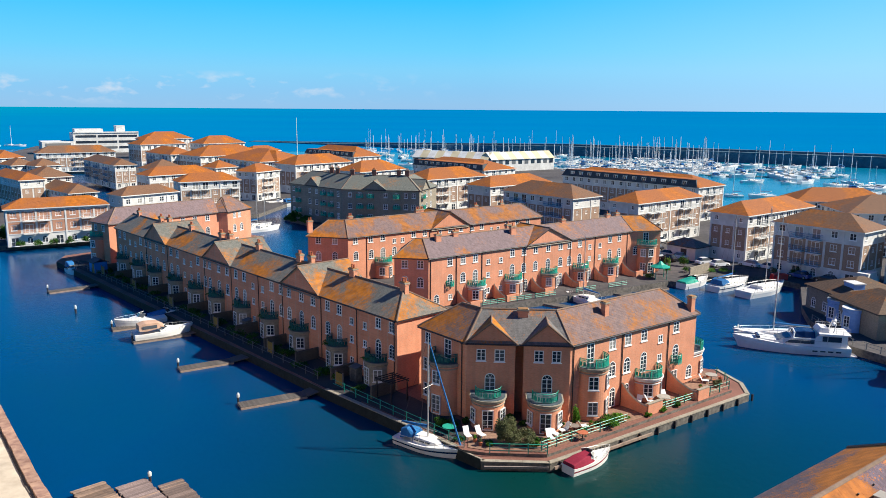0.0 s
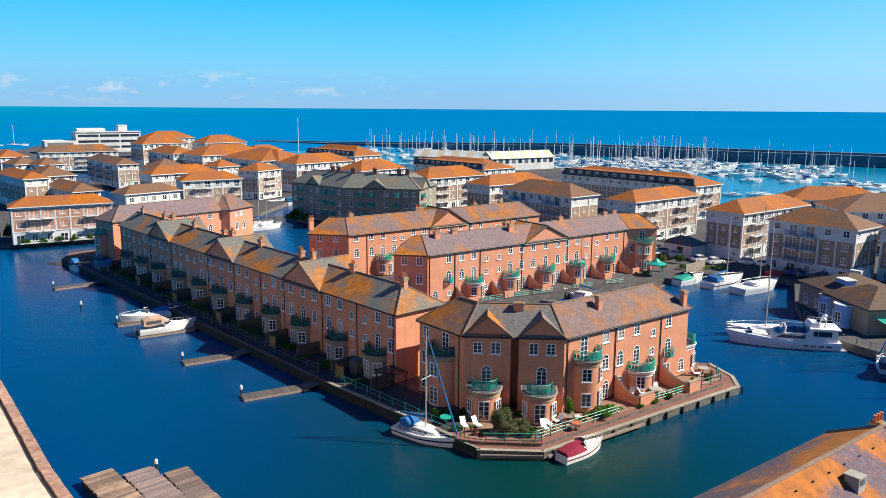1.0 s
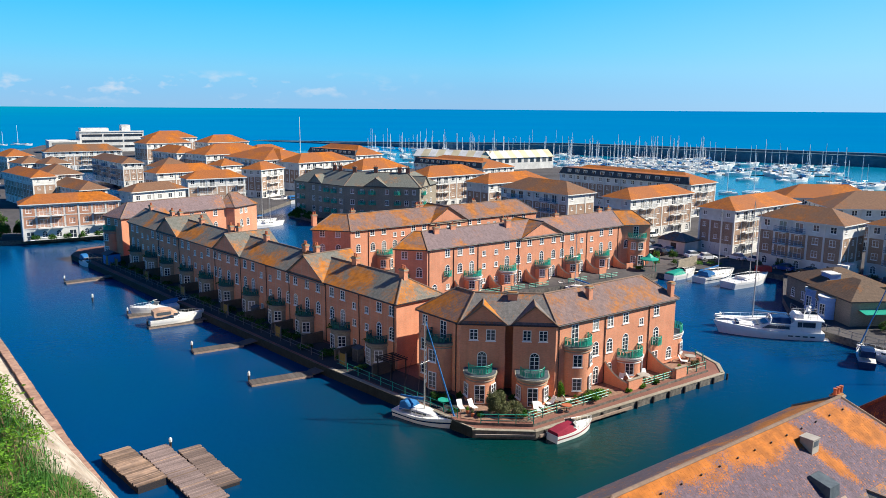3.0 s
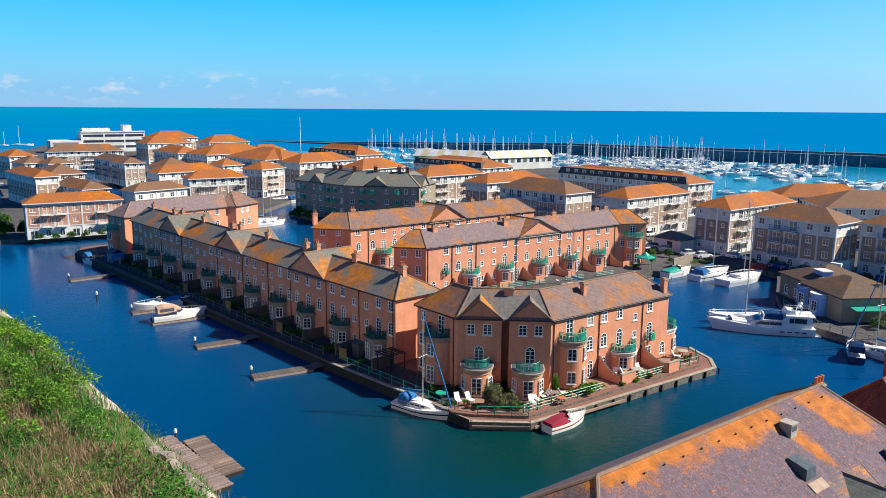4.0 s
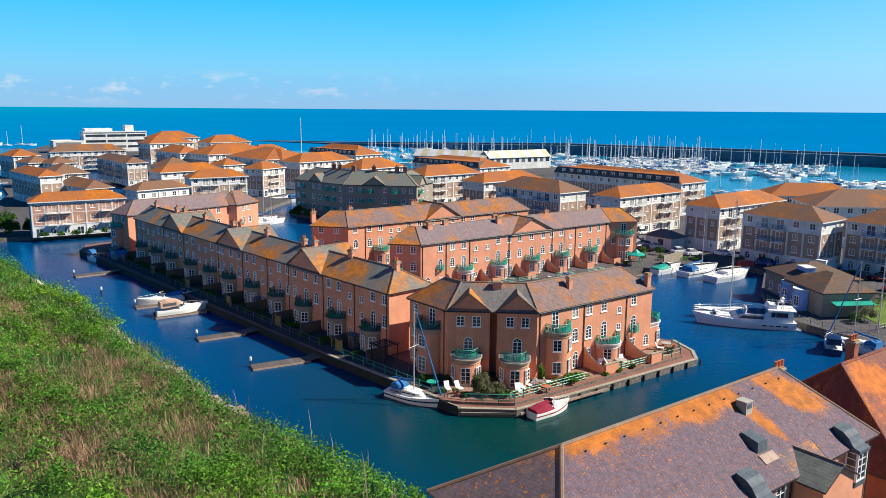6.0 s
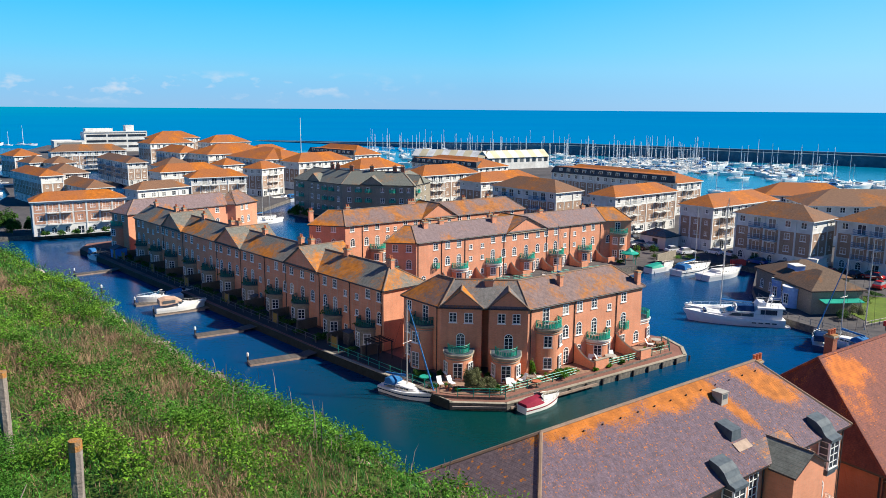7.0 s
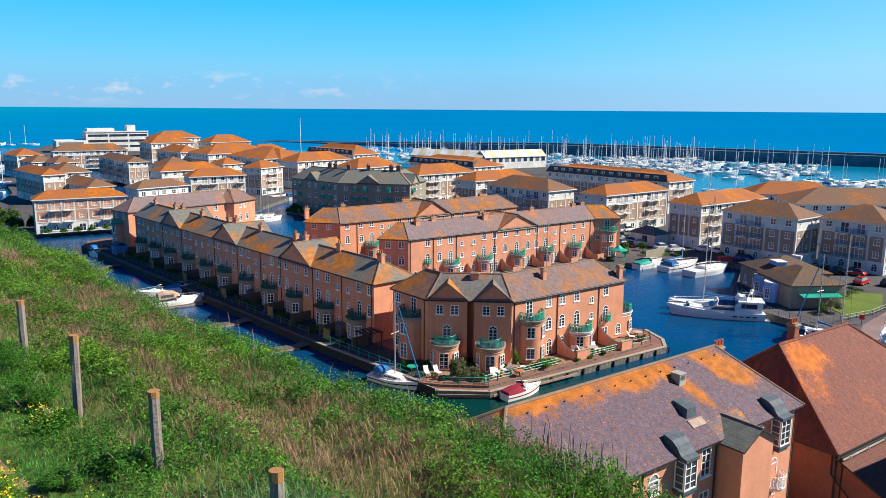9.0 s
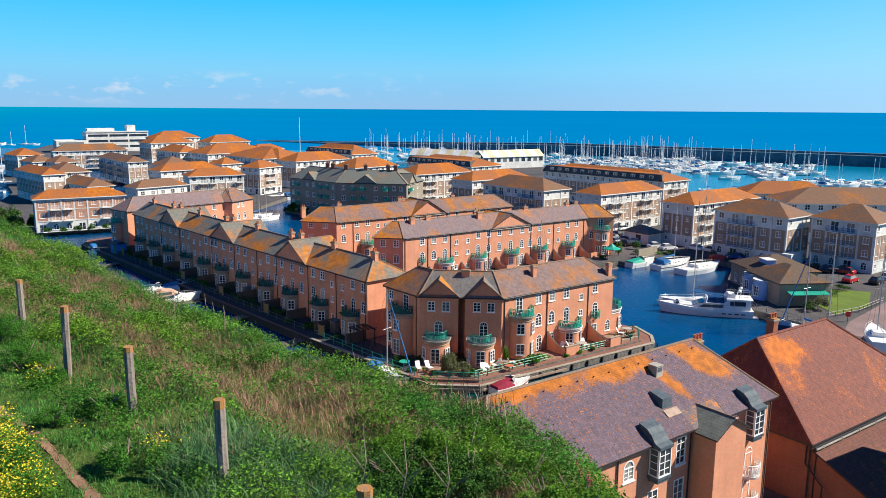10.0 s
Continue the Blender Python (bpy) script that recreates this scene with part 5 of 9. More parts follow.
for p, q in zip(box, box[1:] + box[:1]):
    wall_facet(wall, p, q, 0, he - 0.05)
# low annexe with its own roof
abox = [(0.7, -4.6), (13, -4.6), (13, 0.4), (0.7, 0.4)]
for p, q in ((abox[0], abox[1]), (abox[1], abox[2]), (abox[3], abox[0])):
    wall_facet(wall, p, q, 0, 2.7 if p[1] < 0 and q[1] < 0 else 2.7)
wall.face([(0.7, 0.4, 2.7), (0.7, -4.6, 2.7), (0.7, 0.4, 5.0)])
part("wall", wall, m0)
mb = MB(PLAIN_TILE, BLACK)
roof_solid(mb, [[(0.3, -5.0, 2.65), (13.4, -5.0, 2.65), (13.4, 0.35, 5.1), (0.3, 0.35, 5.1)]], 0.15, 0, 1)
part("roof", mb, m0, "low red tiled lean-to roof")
mb = MB(CONCRETE, BLACK)
mb.box(0.2, -0.25, he - 0.32, ms1, -0.05, he - 0.2, 1)
mb.box(0.2, -0.36, 5.12, 13.4, -0.2, 5.22)
for k in range(4):
    mb.box(1.2 + k * 2.9, -0.4, 5.08, 1.32 + k * 2.9, -0.15, 5.27)
part("gutter", mb, m0, "pale box gutter")
drainpipe(m0, (0.66, 0), 0, 0, 4.6)
mb = MB(BLACK)
mb.tube([(0.3, 0.6, 5.2), (0.3, 0.6, 3.6), (0.25, -1.0, 2.2), (0.25, -1.0, 0)], 0.07, 6)
part("drainpipe", mb, m0)
chimney(m0, 8.6, 9.4, 10.6, 0, 0.75, 0.75, 2.1, RED_BRICK, 3)

# gabled brick neighbour beyond the lean-to
g0 = thing("brick_house", pose(47.0, 35.3, 1.3), "tall gabled red brick house with a steep tiled roof", "house")
wall = MB(RED_BRICK)
for p, q in (((0, 0), (9, 0)), ((9, 0), (9, 7.9)), ((9, 7.9), (0, 7.9)), ((0, 7.9), (0, 0))):
    wall_facet(wall, p, q, 0, 11.1)
for x in (0, 9):
    wall.face([(x, 0, 11.1), (x, 7.9, 11.1), (x, 3.95, 16.25)])
part("wall", wall, g0)
mb = MB(RED_TILE, BLACK)
roof_solid(mb, [[(-0.2, -0.1, 11.0), (9.2, -0.1, 11.0), (9.2, 3.95, 16.4), (-0.2, 3.95, 16.4)], [(9.2, 8.0, 11.0), (-0.2, 8.0, 11.0), (-0.2, 3.95, 16.4), (9.2, 3.95, 16.4)]], 0.16, 0, 1)
part("roof", mb, g0)

# ---------------------------------------------------------------- apartment blocks
FWIN = {}


def far_window(w, h, arched=0):
    key = (w, h, arched)
    if key not in FWIN:
        FWIN[key] = window_mesh(w, h, arched, 2, 2, True, True)[0]
    return FWIN[key]


BAL = {}


def balcony_mesh(w, railm):
    key = (w, railm.name)
    if key not in BAL:
        mb = MB(WHITE, railm)
        mb.box(-w / 2, -1.15, -0.16, w / 2, 0, 0)
        for z in (0.12, 0.55, 1.0):
            for a, b in (((-w / 2, -1.1), (w / 2, -1.1)), ((-w / 2, -1.1), (-w / 2, 0)), ((w / 2, -1.1), (w / 2, 0))):
                mb.tube([(*a, z), (*b, z)], 0.03, 4, 1)
        nb = int(w / 0.22)
        for i in range(nb + 1):
            x = -w / 2 + w * i / nb
            mb.box(x - 0.018, -1.118, 0, x + 0.018, -1.082, 1.0, 1)
        BAL[key] = mb.mesh("balcony")
    return BAL[key]


BALRAIL = surface("blue_grey_rail", (0.06, 0.20, 0.34), (0.05, 0.15, 0.27), 5, 0.5, bump=0, large=0)
PALERAIL = surface("pale_rail", (0.6, 0.62, 0.62), (0.5, 0.52, 0.53), 5, 0.5, bump=0, large=0)


def facade(base, wall, p, q, h, storeys, style, seed, railm, brick=None):
    """One side of an apartment block: storeys of windows, brick panels between white piers, balconies."""
    p, q = v2(p), v2(q)
    length = (q - p).length
    t = (q - p) / length
    ang = math.degrees(math.atan2(t.y, t.x))
    rg = random.Random(seed)
    fh = h / storeys
    ncol = max(1, round(length / 3.1))
    step = length / ncol
    holes = []
    at = lambda s: p + t * s  # noqa: E731
    balcol = set() if style == "end" else {i for i in range(ncol) if i % 4 in (1, 2)} if style == "balcony" else set()
    nrm = Vector((t.y, -t.x))
    for i in range(ncol):
        s = (i + 0.5) * step
        for k in range(storeys):
            z = k * fh
            if style == "end":
                if ncol > 2 and i % 2 and k in (0, storeys - 1):
                    continue
                w, hh_, zz, ar = 0.85, 0.95, z + 0.95, 0
            elif i in balcol and k:
                w, hh_, zz, ar = 1.7, 2.05, z + 0.08, 0
                part("balcony", balcony_mesh(round(min(2.6, step - 0.3), 1), railm), base, "", pose(at(s).x, at(s).y, z + 0.05, 0, 0, ang))
            elif k == 0:
                w, hh_, zz, ar = (1.6, 2.0, 0.1, 0) if (i + seed) % 3 == 0 else (1.2, 1.6, 0.6, 1)
            else:
                w, hh_, zz, ar = 1.25, 1.3, z + 0.8, 0
            part("window", far_window(w, hh_, ar), base, "", pose(at(s).x, at(s).y, zz, 0, 0, ang))
            holes.append((s, zz, w, hh_, ar))
        # brick panel over the middle storeys
        if style != "none":
            a, b = at(s - step / 2 + 0.22), at(s + step / 2 - 0.22)
            z0_, z1_ = fh * 1.02, (fh * (storeys - 1) - 0.12 if brick is None else h - 0.7)
            hs = [(x - (s - step / 2 + 0.22), z, w, hh_, ar) for x, z, w, hh_, ar in holes if abs(x - s) < 0.01 and z > z0_ and z + hh_ < z1_]
            pa, pb = a + nrm * 0.05, b + nrm * 0.05
            panels = MB(brick or BUFF_BRICK)
            wall_facet(panels, pa, pb, z0_, z1_, hs, 0.06)
            part("brick_panel", panels, base)
    wall_facet(wall, p, q, 0, h, holes)
    # white string courses and piers
    trim = MB(WHITE)
    for z in (fh, fh * (storeys - 1)):
        a, b = p, q
        trim.hexa([(*(a), z - 0.1), (*(b), z - 0.1), (*(b + nrm * 0.1), z - 0.1), (*(a + nrm * 0.1), z - 0.1)], [(*(a), z + 0.1), (*(b), z + 0.1), (*(b + nrm * 0.1), z + 0.1), (*(a + nrm * 0.1), z + 0.1)])
    for i in range(0, ncol + 1, 2):
        c = at(min(max(i * step, 0.2), length - 0.2))
        a, b = c - t * 0.18, c + t * 0.18
        trim.hexa([(*a, 0), (*b, 0), (*(b + nrm * 0.12), 0), (*(a + nrm * 0.12), 0)], [(*a, h - 0.3), (*b, h - 0.3), (*(b + nrm * 0.12), h - 0.3), (*(a + nrm * 0.12), h - 0.3)])
    part("trim", trim, base)


BL = "balcony"
BROWNS = {1, 4, 9, 13, 17, 19, 20, 22, 23, 25, 26}
MANSARD = surface("dark_mansard_slate", (0.05, 0.055, 0.06), (0.075, 0.08, 0.085), 2, 0.7)


def block(corner, ang, front, side, eave=11.5, storeys=4, pitch=0.5, roofm=None, styles=("balcony", "plain"), dormers="", label="white and brick apartment block with orange hipped roof", z0=1.3, seed=0, railm=None, panels=None):
    """A hipped block: the near corner, the way of its right-hand side, that side's length, and the left-hand one's."""
    base = thing("apartment_building", pose(corner[0], corner[1], z0, 0, 0, ang), label, "apartment building", "marina apartment blocks")
    poly = [(0, 0), (front, 0), (front, side), (0, side)]
    h = eave - z0
    pitch = min(pitch, 8.4 / min(front, side))
    mb = MB(roofm or (BROWN_TILE if seed in BROWNS else TILE), WHITE)
    faces = hip_faces(poly, h, pitch)
    roof_solid(mb, faces, 0.22, 0, 1)
    part("roof", mb, base)
    o = 0.55
    poly = [(o, o), (front - o, o), (front - o, side - o), (o, side - o)]
    wall = MB(WHITE)
    facade(base, wall, poly[0], poly[1], h, storeys, styles[0], seed, railm or PALERAIL, panels)
    facade(base, wall, poly[3], poly[0], h, storeys, styles[1], seed + 1, railm or BALRAIL, panels)
    for p, q in ((poly[1], poly[2]), (poly[2], poly[3])):
        wall_facet(wall, p, q, 0, h)
    part("wall", wall, base)
    if dormers:
        # dark mansard slope with white dormers along one side
        mb = MB(MANSARD, roofm or TILE)
        lo = [(-0.15, y, h - 0.02) for y in (0.6, side - 0.6)]
        up = [(0.75, y, h + 2.1) for y in (1.6, side - 1.6)]
        far = [(2.1 / pitch + 0.4, y, h + 2.15) for y in (4.0, side - 4.0)]
        mb.face([lo[1], lo[0], up[0], up[1]])
        mb.face([up[1], up[0], far[0], far[1]], 1)
        mb.face([lo[0], (2.1 / pitch, 4.0, h + 2.0), far[0], up[0]])
        mb.face([lo[1], up[1], far[1], (2.1 / pitch, side - 4.0, h + 2.0)])
        part("mansard_slope", mb, base, "dark slate mansard slope")
        k = int((side - 8) / 3.2)
        for i in range(k):
            y = 5 + (side - 10) * i / max(1, k - 1)
            mb = MB(FRAME, LEAD, GLASS)
            mb.box(-0.1, -0.75, 0, 2.0, 0.75, 1.2)
            mb.box(-0.3, -0.9, 1.2, 2.2, 0.9, 1.3, 1)
            mb.box(-0.13, -0.6, 0.2, -0.09, -0.05, 1.05, 2)
            mb.box(-0.13, 0.05, 0.2, -0.09, 0.6, 1.05, 2)
            part("dormer", mb, base, "white dormer window", pose(0.25, y, h + 0.4))
    return base


block((73.8, 138.8), 38, 10.5, 18, styles=("end", BL), seed=1)
block((61, 159.8), 38, 28.5, 9.7, styles=(BL, "end"), seed=2)
block((42.9, 178.8), 39, 27, 9.3, styles=(BL, "end"), seed=3)
block((29.2, 187.8), 40, 11.5, 25.2, styles=("end", BL), seed=4)
block((10.5, 214.7), 41, 26.2, 10.2, styles=(BL, "end"), seed=5)
block((-7.5, 234.2), 41, 25.7, 12, styles=(BL, "end"), seed=6)
block((12.1, 278.4), 43, 18, 40, 10.8, 4, 0.36, styles=(BL, "plain"), dormers="y", seed=7, roofm=TILE, label="long apartment block with white dormers in its tiled roof")
block((70.3, 219.4), 40, 14.6, 52, 11.2, 4, 0.40, styles=(BL, "plain"), dormers="y", seed=8, label="long apartment block with white dormers in its tiled roof")
block((88.2, 131.6), 38, 12, 14, styles=("end", BL), seed=9)
block((86.4, 169), -5, 45, 17, 11.0, 4, 0.4, roofm=BROWN_TILE, styles=("plain", "plain"), seed=10, label="long white apartment block with a plain brown tiled roof")
block((84, 189), -5, 24, 12, 11.2, 4, 0.5, styles=("plain", "plain"), seed=38, label="white apartment block with a hipped orange-brown roof")
block((130, 160), 38, 20, 26, styles=("end", "plain"), dormers="y", seed=11)
block((-101.4, 172.1), 31, 22.5, 8, 10, 3, styles=("balcony", "end"), seed=12, label="brick waterside terrace with white piers and an orange hipped roof", panels=ORANGE_BRICK)
block((-84.3, 195.3), 50, 16.6, 8, 10.5, 3, styles=("plain", "end"), seed=13)
block((-79.8, 224.7), 32, 18.7, 9, 11.2, 4, styles=(BL, "end"), seed=14)
block((-65.8, 260.5), 62, 13, 10, 11.2, 4, styles=(BL, "plain"), seed=15)
block((-96.8, 245.9), 45, 24, 10, 11, 4, styles=("plain", "end"), seed=16)
block((-104.1, 269.6), 45, 13, 13, 11, 4, styles=("plain", "plain"), seed=17)
block((-85.3, 279.7), 50, 10, 10, 11, 4, styles=("plain", "plain"), seed=18)
block((-128.4, 293.8), 40, 9, 42, 10.5, 4, styles=("plain", BL), seed=19)
block((-194.7, 362.4), 33, 36, 13, 10.5, 4, styles=(BL, "plain"), seed=20)
block((-189.1, 320.9), 50, 12, 16, 11, 4, styles=("plain", "plain"), seed=21)
block((-161.8, 283.4), 50, 10, 13, 11, 4, styles=("plain", "plain"), seed=22)
block((-151.7, 281.5), 50, 10, 12, 11, 4, styles=("plain", "plain"), seed=23)
block((-128.7, 228.5), 45, 8, 30, 11, 4, styles=("end", "plain"), seed=24)
block((-128.6, 236.6), 43, 12, 16, 11, 4, styles=("plain", "plain"), seed=25)
block((-110.7, 221.4), 45, 9, 30, 8, 3, styles=("plain", "plain"), seed=26)
block((-182.2, 465.1), 42, 30, 18, 13, 4, styles=(BL, "plain"), seed=27)
block((-122, 337.1), 45, 12, 26, 12, 4, styles=("plain", BL), seed=28)
block((-105.9, 326.7), 45, 34, 20, 12, 4, styles=(BL, "plain"), seed=29)
block((-73.5, 297.6), 45, 25, 33, 12, 4, styles=(BL, BL), seed=30)
block((-93.3, 363.9), 50, 18, 10, 12, 4, styles=("plain", "plain"), seed=31)
block((-57.2, 283.6), 48, 28, 13, 12, 4, styles=(BL, "end"), seed=32)
block((-30, 254), 48, 22, 13, 12, 4, styles=("plain", "end"), seed=33)
block((-41.1, 330.6), 45, 16, 37, 12, 4, styles=("plain", "plain"), dormers="y", seed=34)
block((-67.5, 301.6), 60, 15, 20, 12, 4, styles=("plain", "plain"), seed=35)
block((-160, 400), 45, 26, 16, 13, 4, styles=(BL, "plain"), seed=36)
block((-132, 415), 45, 26, 16, 13, 4, styles=(BL, "plain"), seed=37)

# white flat-roofed hotel by the sea
h0 = thing("hotel", pose(-231, 520, 1.3, 0, 0, 33), "white flat-roofed modern hotel with long window bands", "hotel")
wall = MB(WHITE)
for a in ((-38, 0, 0, -19.2, 20, 8.0), (-19, 2, 0, 22, 20, 13.3), (-17.5, 5, 13.3, 0, 16, 15.9), (8.4, 5, 13.3, 14, 14, 18), (-19, 1.5, 13.3, 22, 2.2, 14.1)):
    wall.box(*a)
part("wall", wall, h0)
for k in range(3):
    for x0, x1 in ((-17.5, -5), (-3.8, 8), (9.2, 21)):
        mb = MB(GLASS)
        mb.box(x0, 1.8, 2.9 + k * 3.8, x1, 1.99, 4.3 + k * 3.8)
        part("window", mb, h0)
for k in range(2):
    mb = MB(GLASS)
    mb.box(-36, -0.2, 1.9 + k * 3.4, -21, -0.01, 3.6 + k * 3.4)
    part("window", mb, h0)

# striped boat sheds by the marina
for c, ang, ln, dp in (((-19, 405), -26, 43, 9), ((21, 386), 32, 41, 9)):
    b0 = thing("boat_shed", pose(*c, 1.3, 0, 0, ang), "white gallery with yellow and white striped roof", "shed", "boat sheds")
    wall = MB(WHITE)
    wall.box(0, 0, 0, ln, dp, 6.2)
    part("wall", wall, b0)
    nstr = int(ln / 4)
    for i in range(nstr):
        mb = MB(YELLOW if i % 2 else WHITE)
        x0, x1 = ln * i / nstr, ln * (i + 1) / nstr
        roof_solid(mb, [[(x0, -0.5, 6.2), (x1, -0.5, 6.2), (x1, dp / 2, 9.7), (x0, dp / 2, 9.7)], [(x1, dp + 0.5, 6.2), (x0, dp + 0.5, 6.2), (x0, dp / 2, 9.7), (x1, dp / 2, 9.7)]], 0.2)
        part("roof_strip", mb, b0)
        mb = MB(GLASS)
        mb.box((x0 + x1) / 2 - 1.2, -0.06, 3.6, (x0 + x1) / 2 + 1.2, -0.01, 5.8)
        part("window", mb, b0)

# breakwater
mb = MB(ROCK)
BW = pose(83.7, 553, 0, 0, 0, -31.6)
for y0, y1, lo_, tops_ in ((-5, 5, -3, (1.0, 2.0, 6.6, 6.6)), (1, 5, 0.4, (1.3, 2.9, 7.9, 7.9))):
    for (xa, za), (xb, zb) in zip(zip((-310, -206, 0, 700), tops_), list(zip((-310, -206, 0, 700), tops_))[1:]):
        mb.hexa([BW @ Vector(p) for p in ((xa, y0, lo_), (xb, y0, lo_), (xb, y1, lo_), (xa, y1, lo_))], [BW @ Vector(p) for p in ((xa, y0, za), (xb, y0, zb), (xb, y1, zb), (xa, y1, za))])
tagged(part("breakwater", mb), "long concrete breakwater wall with blue haze in its colour", "breakwater", kind="structure")


# ---------------------------------------------------------------- boats
def hull_mesh(length, beam, depth, sheer=0.25, stripe=None, hullm=None, transom=0.8):
    """A boat's hull: x forward, waterline at z = 0; with deck, stripe and rounded sections."""
    mb = MB(hullm or GEL, stripe or hullm or GEL, GEL)
    st = 12
    rows_ = []
    for i in range(st + 1):
        u = i / st
        b = beam / 2 * (transom + (1 - transom) * min(1, u * 2.2)) * (1 - max(0, (u - 0.42) / 0.58) ** 2.3)
        top = depth * (1 + sheer * (u - 0.25) ** 2 * 2.2)
        x = -length / 2 + length * u
        rake = 0.10 * length * max(0, u - 0.7) / 0.3
        sec = [(x + rake, b, top), (x + rake * 0.8, b * 0.99, top * 0.72), (x + rake * 0.6, b * 0.95, top * 0.55), (x + rake * 0.3, b * 0.86, 0.05), (x, b * 0.5, -0.35), (x, 0, -0.45)]
        rows_.append(sec + [(px, -py, pz) for px, py, pz in sec[-2::-1]])
    for a, b in zip(rows_, rows_[1:]):
        for j in range(len(a) - 1):
            mb.face([a[j], b[j], b[j + 1], a[j + 1]], 1 if j in (1, 8) else 0)
    mb.face(rows_[0][::-1], 0)
    for a, b in zip(rows_, rows_[1:]):
        mb.face([(a[0][0], a[0][1], a[0][2] - 0.02), (a[-1][0], a[-1][1], a[-1][2] - 0.02), (b[-1][0], b[-1][1], b[-1][2] - 0.02), (b[0][0], b[0][1], b[0][2] - 0.02)], 2)
    return mb


def loft(mb, secs, m=0):
    """Skins a run of loops of the same length, and closes the ends."""
    for a, b in zip(secs, secs[1:]):
        for j in range(len(a)):
            k = (j + 1) % len(a)
            mb.face([a[j], b[j], b[k], a[k]], m)
    mb.face(secs[0][::-1], m)
    mb.face(secs[-1], m)


def cabin_secs(rows_):
    """Loops across a cabin from rows of x, half width at foot, half width at top, foot, top."""
    return [[(x, wf, z0), (x, wt, z1 - 0.06), (x, wt * 0.8, z1), (x, -wt * 0.8, z1), (x, -wt, z1 - 0.06), (x, -wf, z0)] for x, wf, wt, z0, z1 in rows_]


def pulpit(mb, length, beam, z, m=0, x0=0.1):
    pts = []
    for i in range(9):
        u = x0 + (1 - x0) * i / 8
        b = beam / 2 * (1 - max(0, (u - 0.42) / 0.58) ** 2.3) * 0.96
        pts.append((-length / 2 + length * u * 1.08, b, z + 0.12 * u))
    for sgn in (1, -1):
        line = [(x, sgn * y, k + 0.55) for x, y, k in pts]
        mb.tube(line, 0.022, 4, m)
        for x, y, k in pts:
            mb.tube([(x, sgn * y, k), (x, sgn * y, k + 0.55)], 0.018, 4, m)


def sailboat(at, ang, length=8.0, mast=10.5, label="white sailing boat with a tall mast moored at the quay", cover=None, furled=None, hood=None, stripe=None, hullm=None, mastx=0.08, spar=None, z=0.0):
    b = thing("sailing_boat", pose(at[0], at[1], z, 0, 0, ang), label, "sailing boat")
    beam, dep = length * 0.38, length * 0.095 + 0.26
    part("hull", hull_mesh(length, beam, dep, 0.3, stripe, hullm), b)
    mb = MB(GEL, GLASS)
    w = beam * 0.30
    L = length
    loft(mb, cabin_secs([(-0.16 * L, w * 1.1, w * 0.95, dep - 0.05, dep + 0.62), (0.02 * L, w * 1.1, w * 0.95, dep - 0.05, dep + 0.55), (0.16 * L, w * 0.9, w * 0.75, dep, dep + 0.42), (0.27 * L, w * 0.5, w * 0.4, dep + 0.05, dep + 0.15)]))
    for sgn in (1, -1):
        for x in (-0.11, -0.02, 0.07):
            mb.box(x * L - 0.28, sgn * w * 1.035 - 0.03, dep + 0.2, x * L + 0.28, sgn * w * 1.035 + 0.03, dep + 0.38, 1)
    part("cabin", mb, b)
    mb = MB(spar or ALU)
    mb.tube([(mastx * L, 0, dep + 0.3), (mastx * L, 0, dep + 0.3 + mast)], 0.15 if spar else 0.085, 6, 0, 0.11 if spar else 0.06)
    for f in (0.55,):
        mb.tube([(mastx * L, -0.85, dep + mast * f), (mastx * L, 0.85, dep + mast * f)], 0.03, 4)
    m_ = part("mast", mb, b, "pale aluminium mast with stays")
    mb = MB(BLACK)
    topz = dep + 0.2 + mast
    for x, y in ((0.5 * L, 0), (-0.5 * L, 0), (mastx * L - 0.2, beam * 0.46), (mastx * L - 0.2, -beam * 0.46)):
        mb.tube([(x, y, dep), (mastx * L, 0, topz)], 0.014, 3)
    part("stay", mb, m_)
    mb = MB(ALU, cover or GEL)
    mb.tube([(mastx * L - 0.1, 0, dep + 1.35), (mastx * L - 0.46 * L, 0, dep + 1.3)], 0.05, 5)
    if cover:
        mb.tube([(mastx * L - 0.1, 0, dep + 1.62), (mastx * L - 0.2 * L, 0, dep + 1.5), (mastx * L - 0.44 * L, 0, dep + 1.42)], 0.17, 6, 1, 0.09)
    part("boom", mb, b)
    if furled:
        mb = MB(furled)
        mb.tube([(0.53 * L, 0, dep + 0.6), (mastx * L + 0.15, 0, topz - 0.4)], 0.10, 6, 0, 0.05)
        part("furled_sail", mb, b, "furled headsail in a blue cover")
    if hood:
        mb = MB(hood)
        loft(mb, cabin_secs([(-0.38 * L, w * 1.15, w * 0.9, dep + 0.1, dep + 1.0), (-0.28 * L, w * 1.2, w * 1.0, dep + 0.3, dep + 1.25), (-0.17 * L, w * 1.1, w * 0.8, dep + 0.5, dep + 0.85)]))
        part("sprayhood", mb, b, "blue canvas spray hood")
    mb = MB(ALU)
    pulpit(mb, L, beam, dep)
    part("guard_rail", mb, b)
    if z > 1.0:
        # laid up ashore on a keel block and props
        mb = MB(WOODPOST)
        mb.box(-0.25 * L, -0.14, 1.3 - z, 0.25 * L, 0.14, -0.4)
        part("keel_block", mb, b, "dark timber keel block")
        for x in (-0.25 * L, 0.22 * L):
            for sgn in (1, -1):
                mb = MB(WOODPOST)
                mb.tube([(x, sgn * beam * 0.62, 1.3 - z), (x, sgn * beam * 0.40, 0.15)], 0.07, 6)
                part("prop", mb, b)
    return b


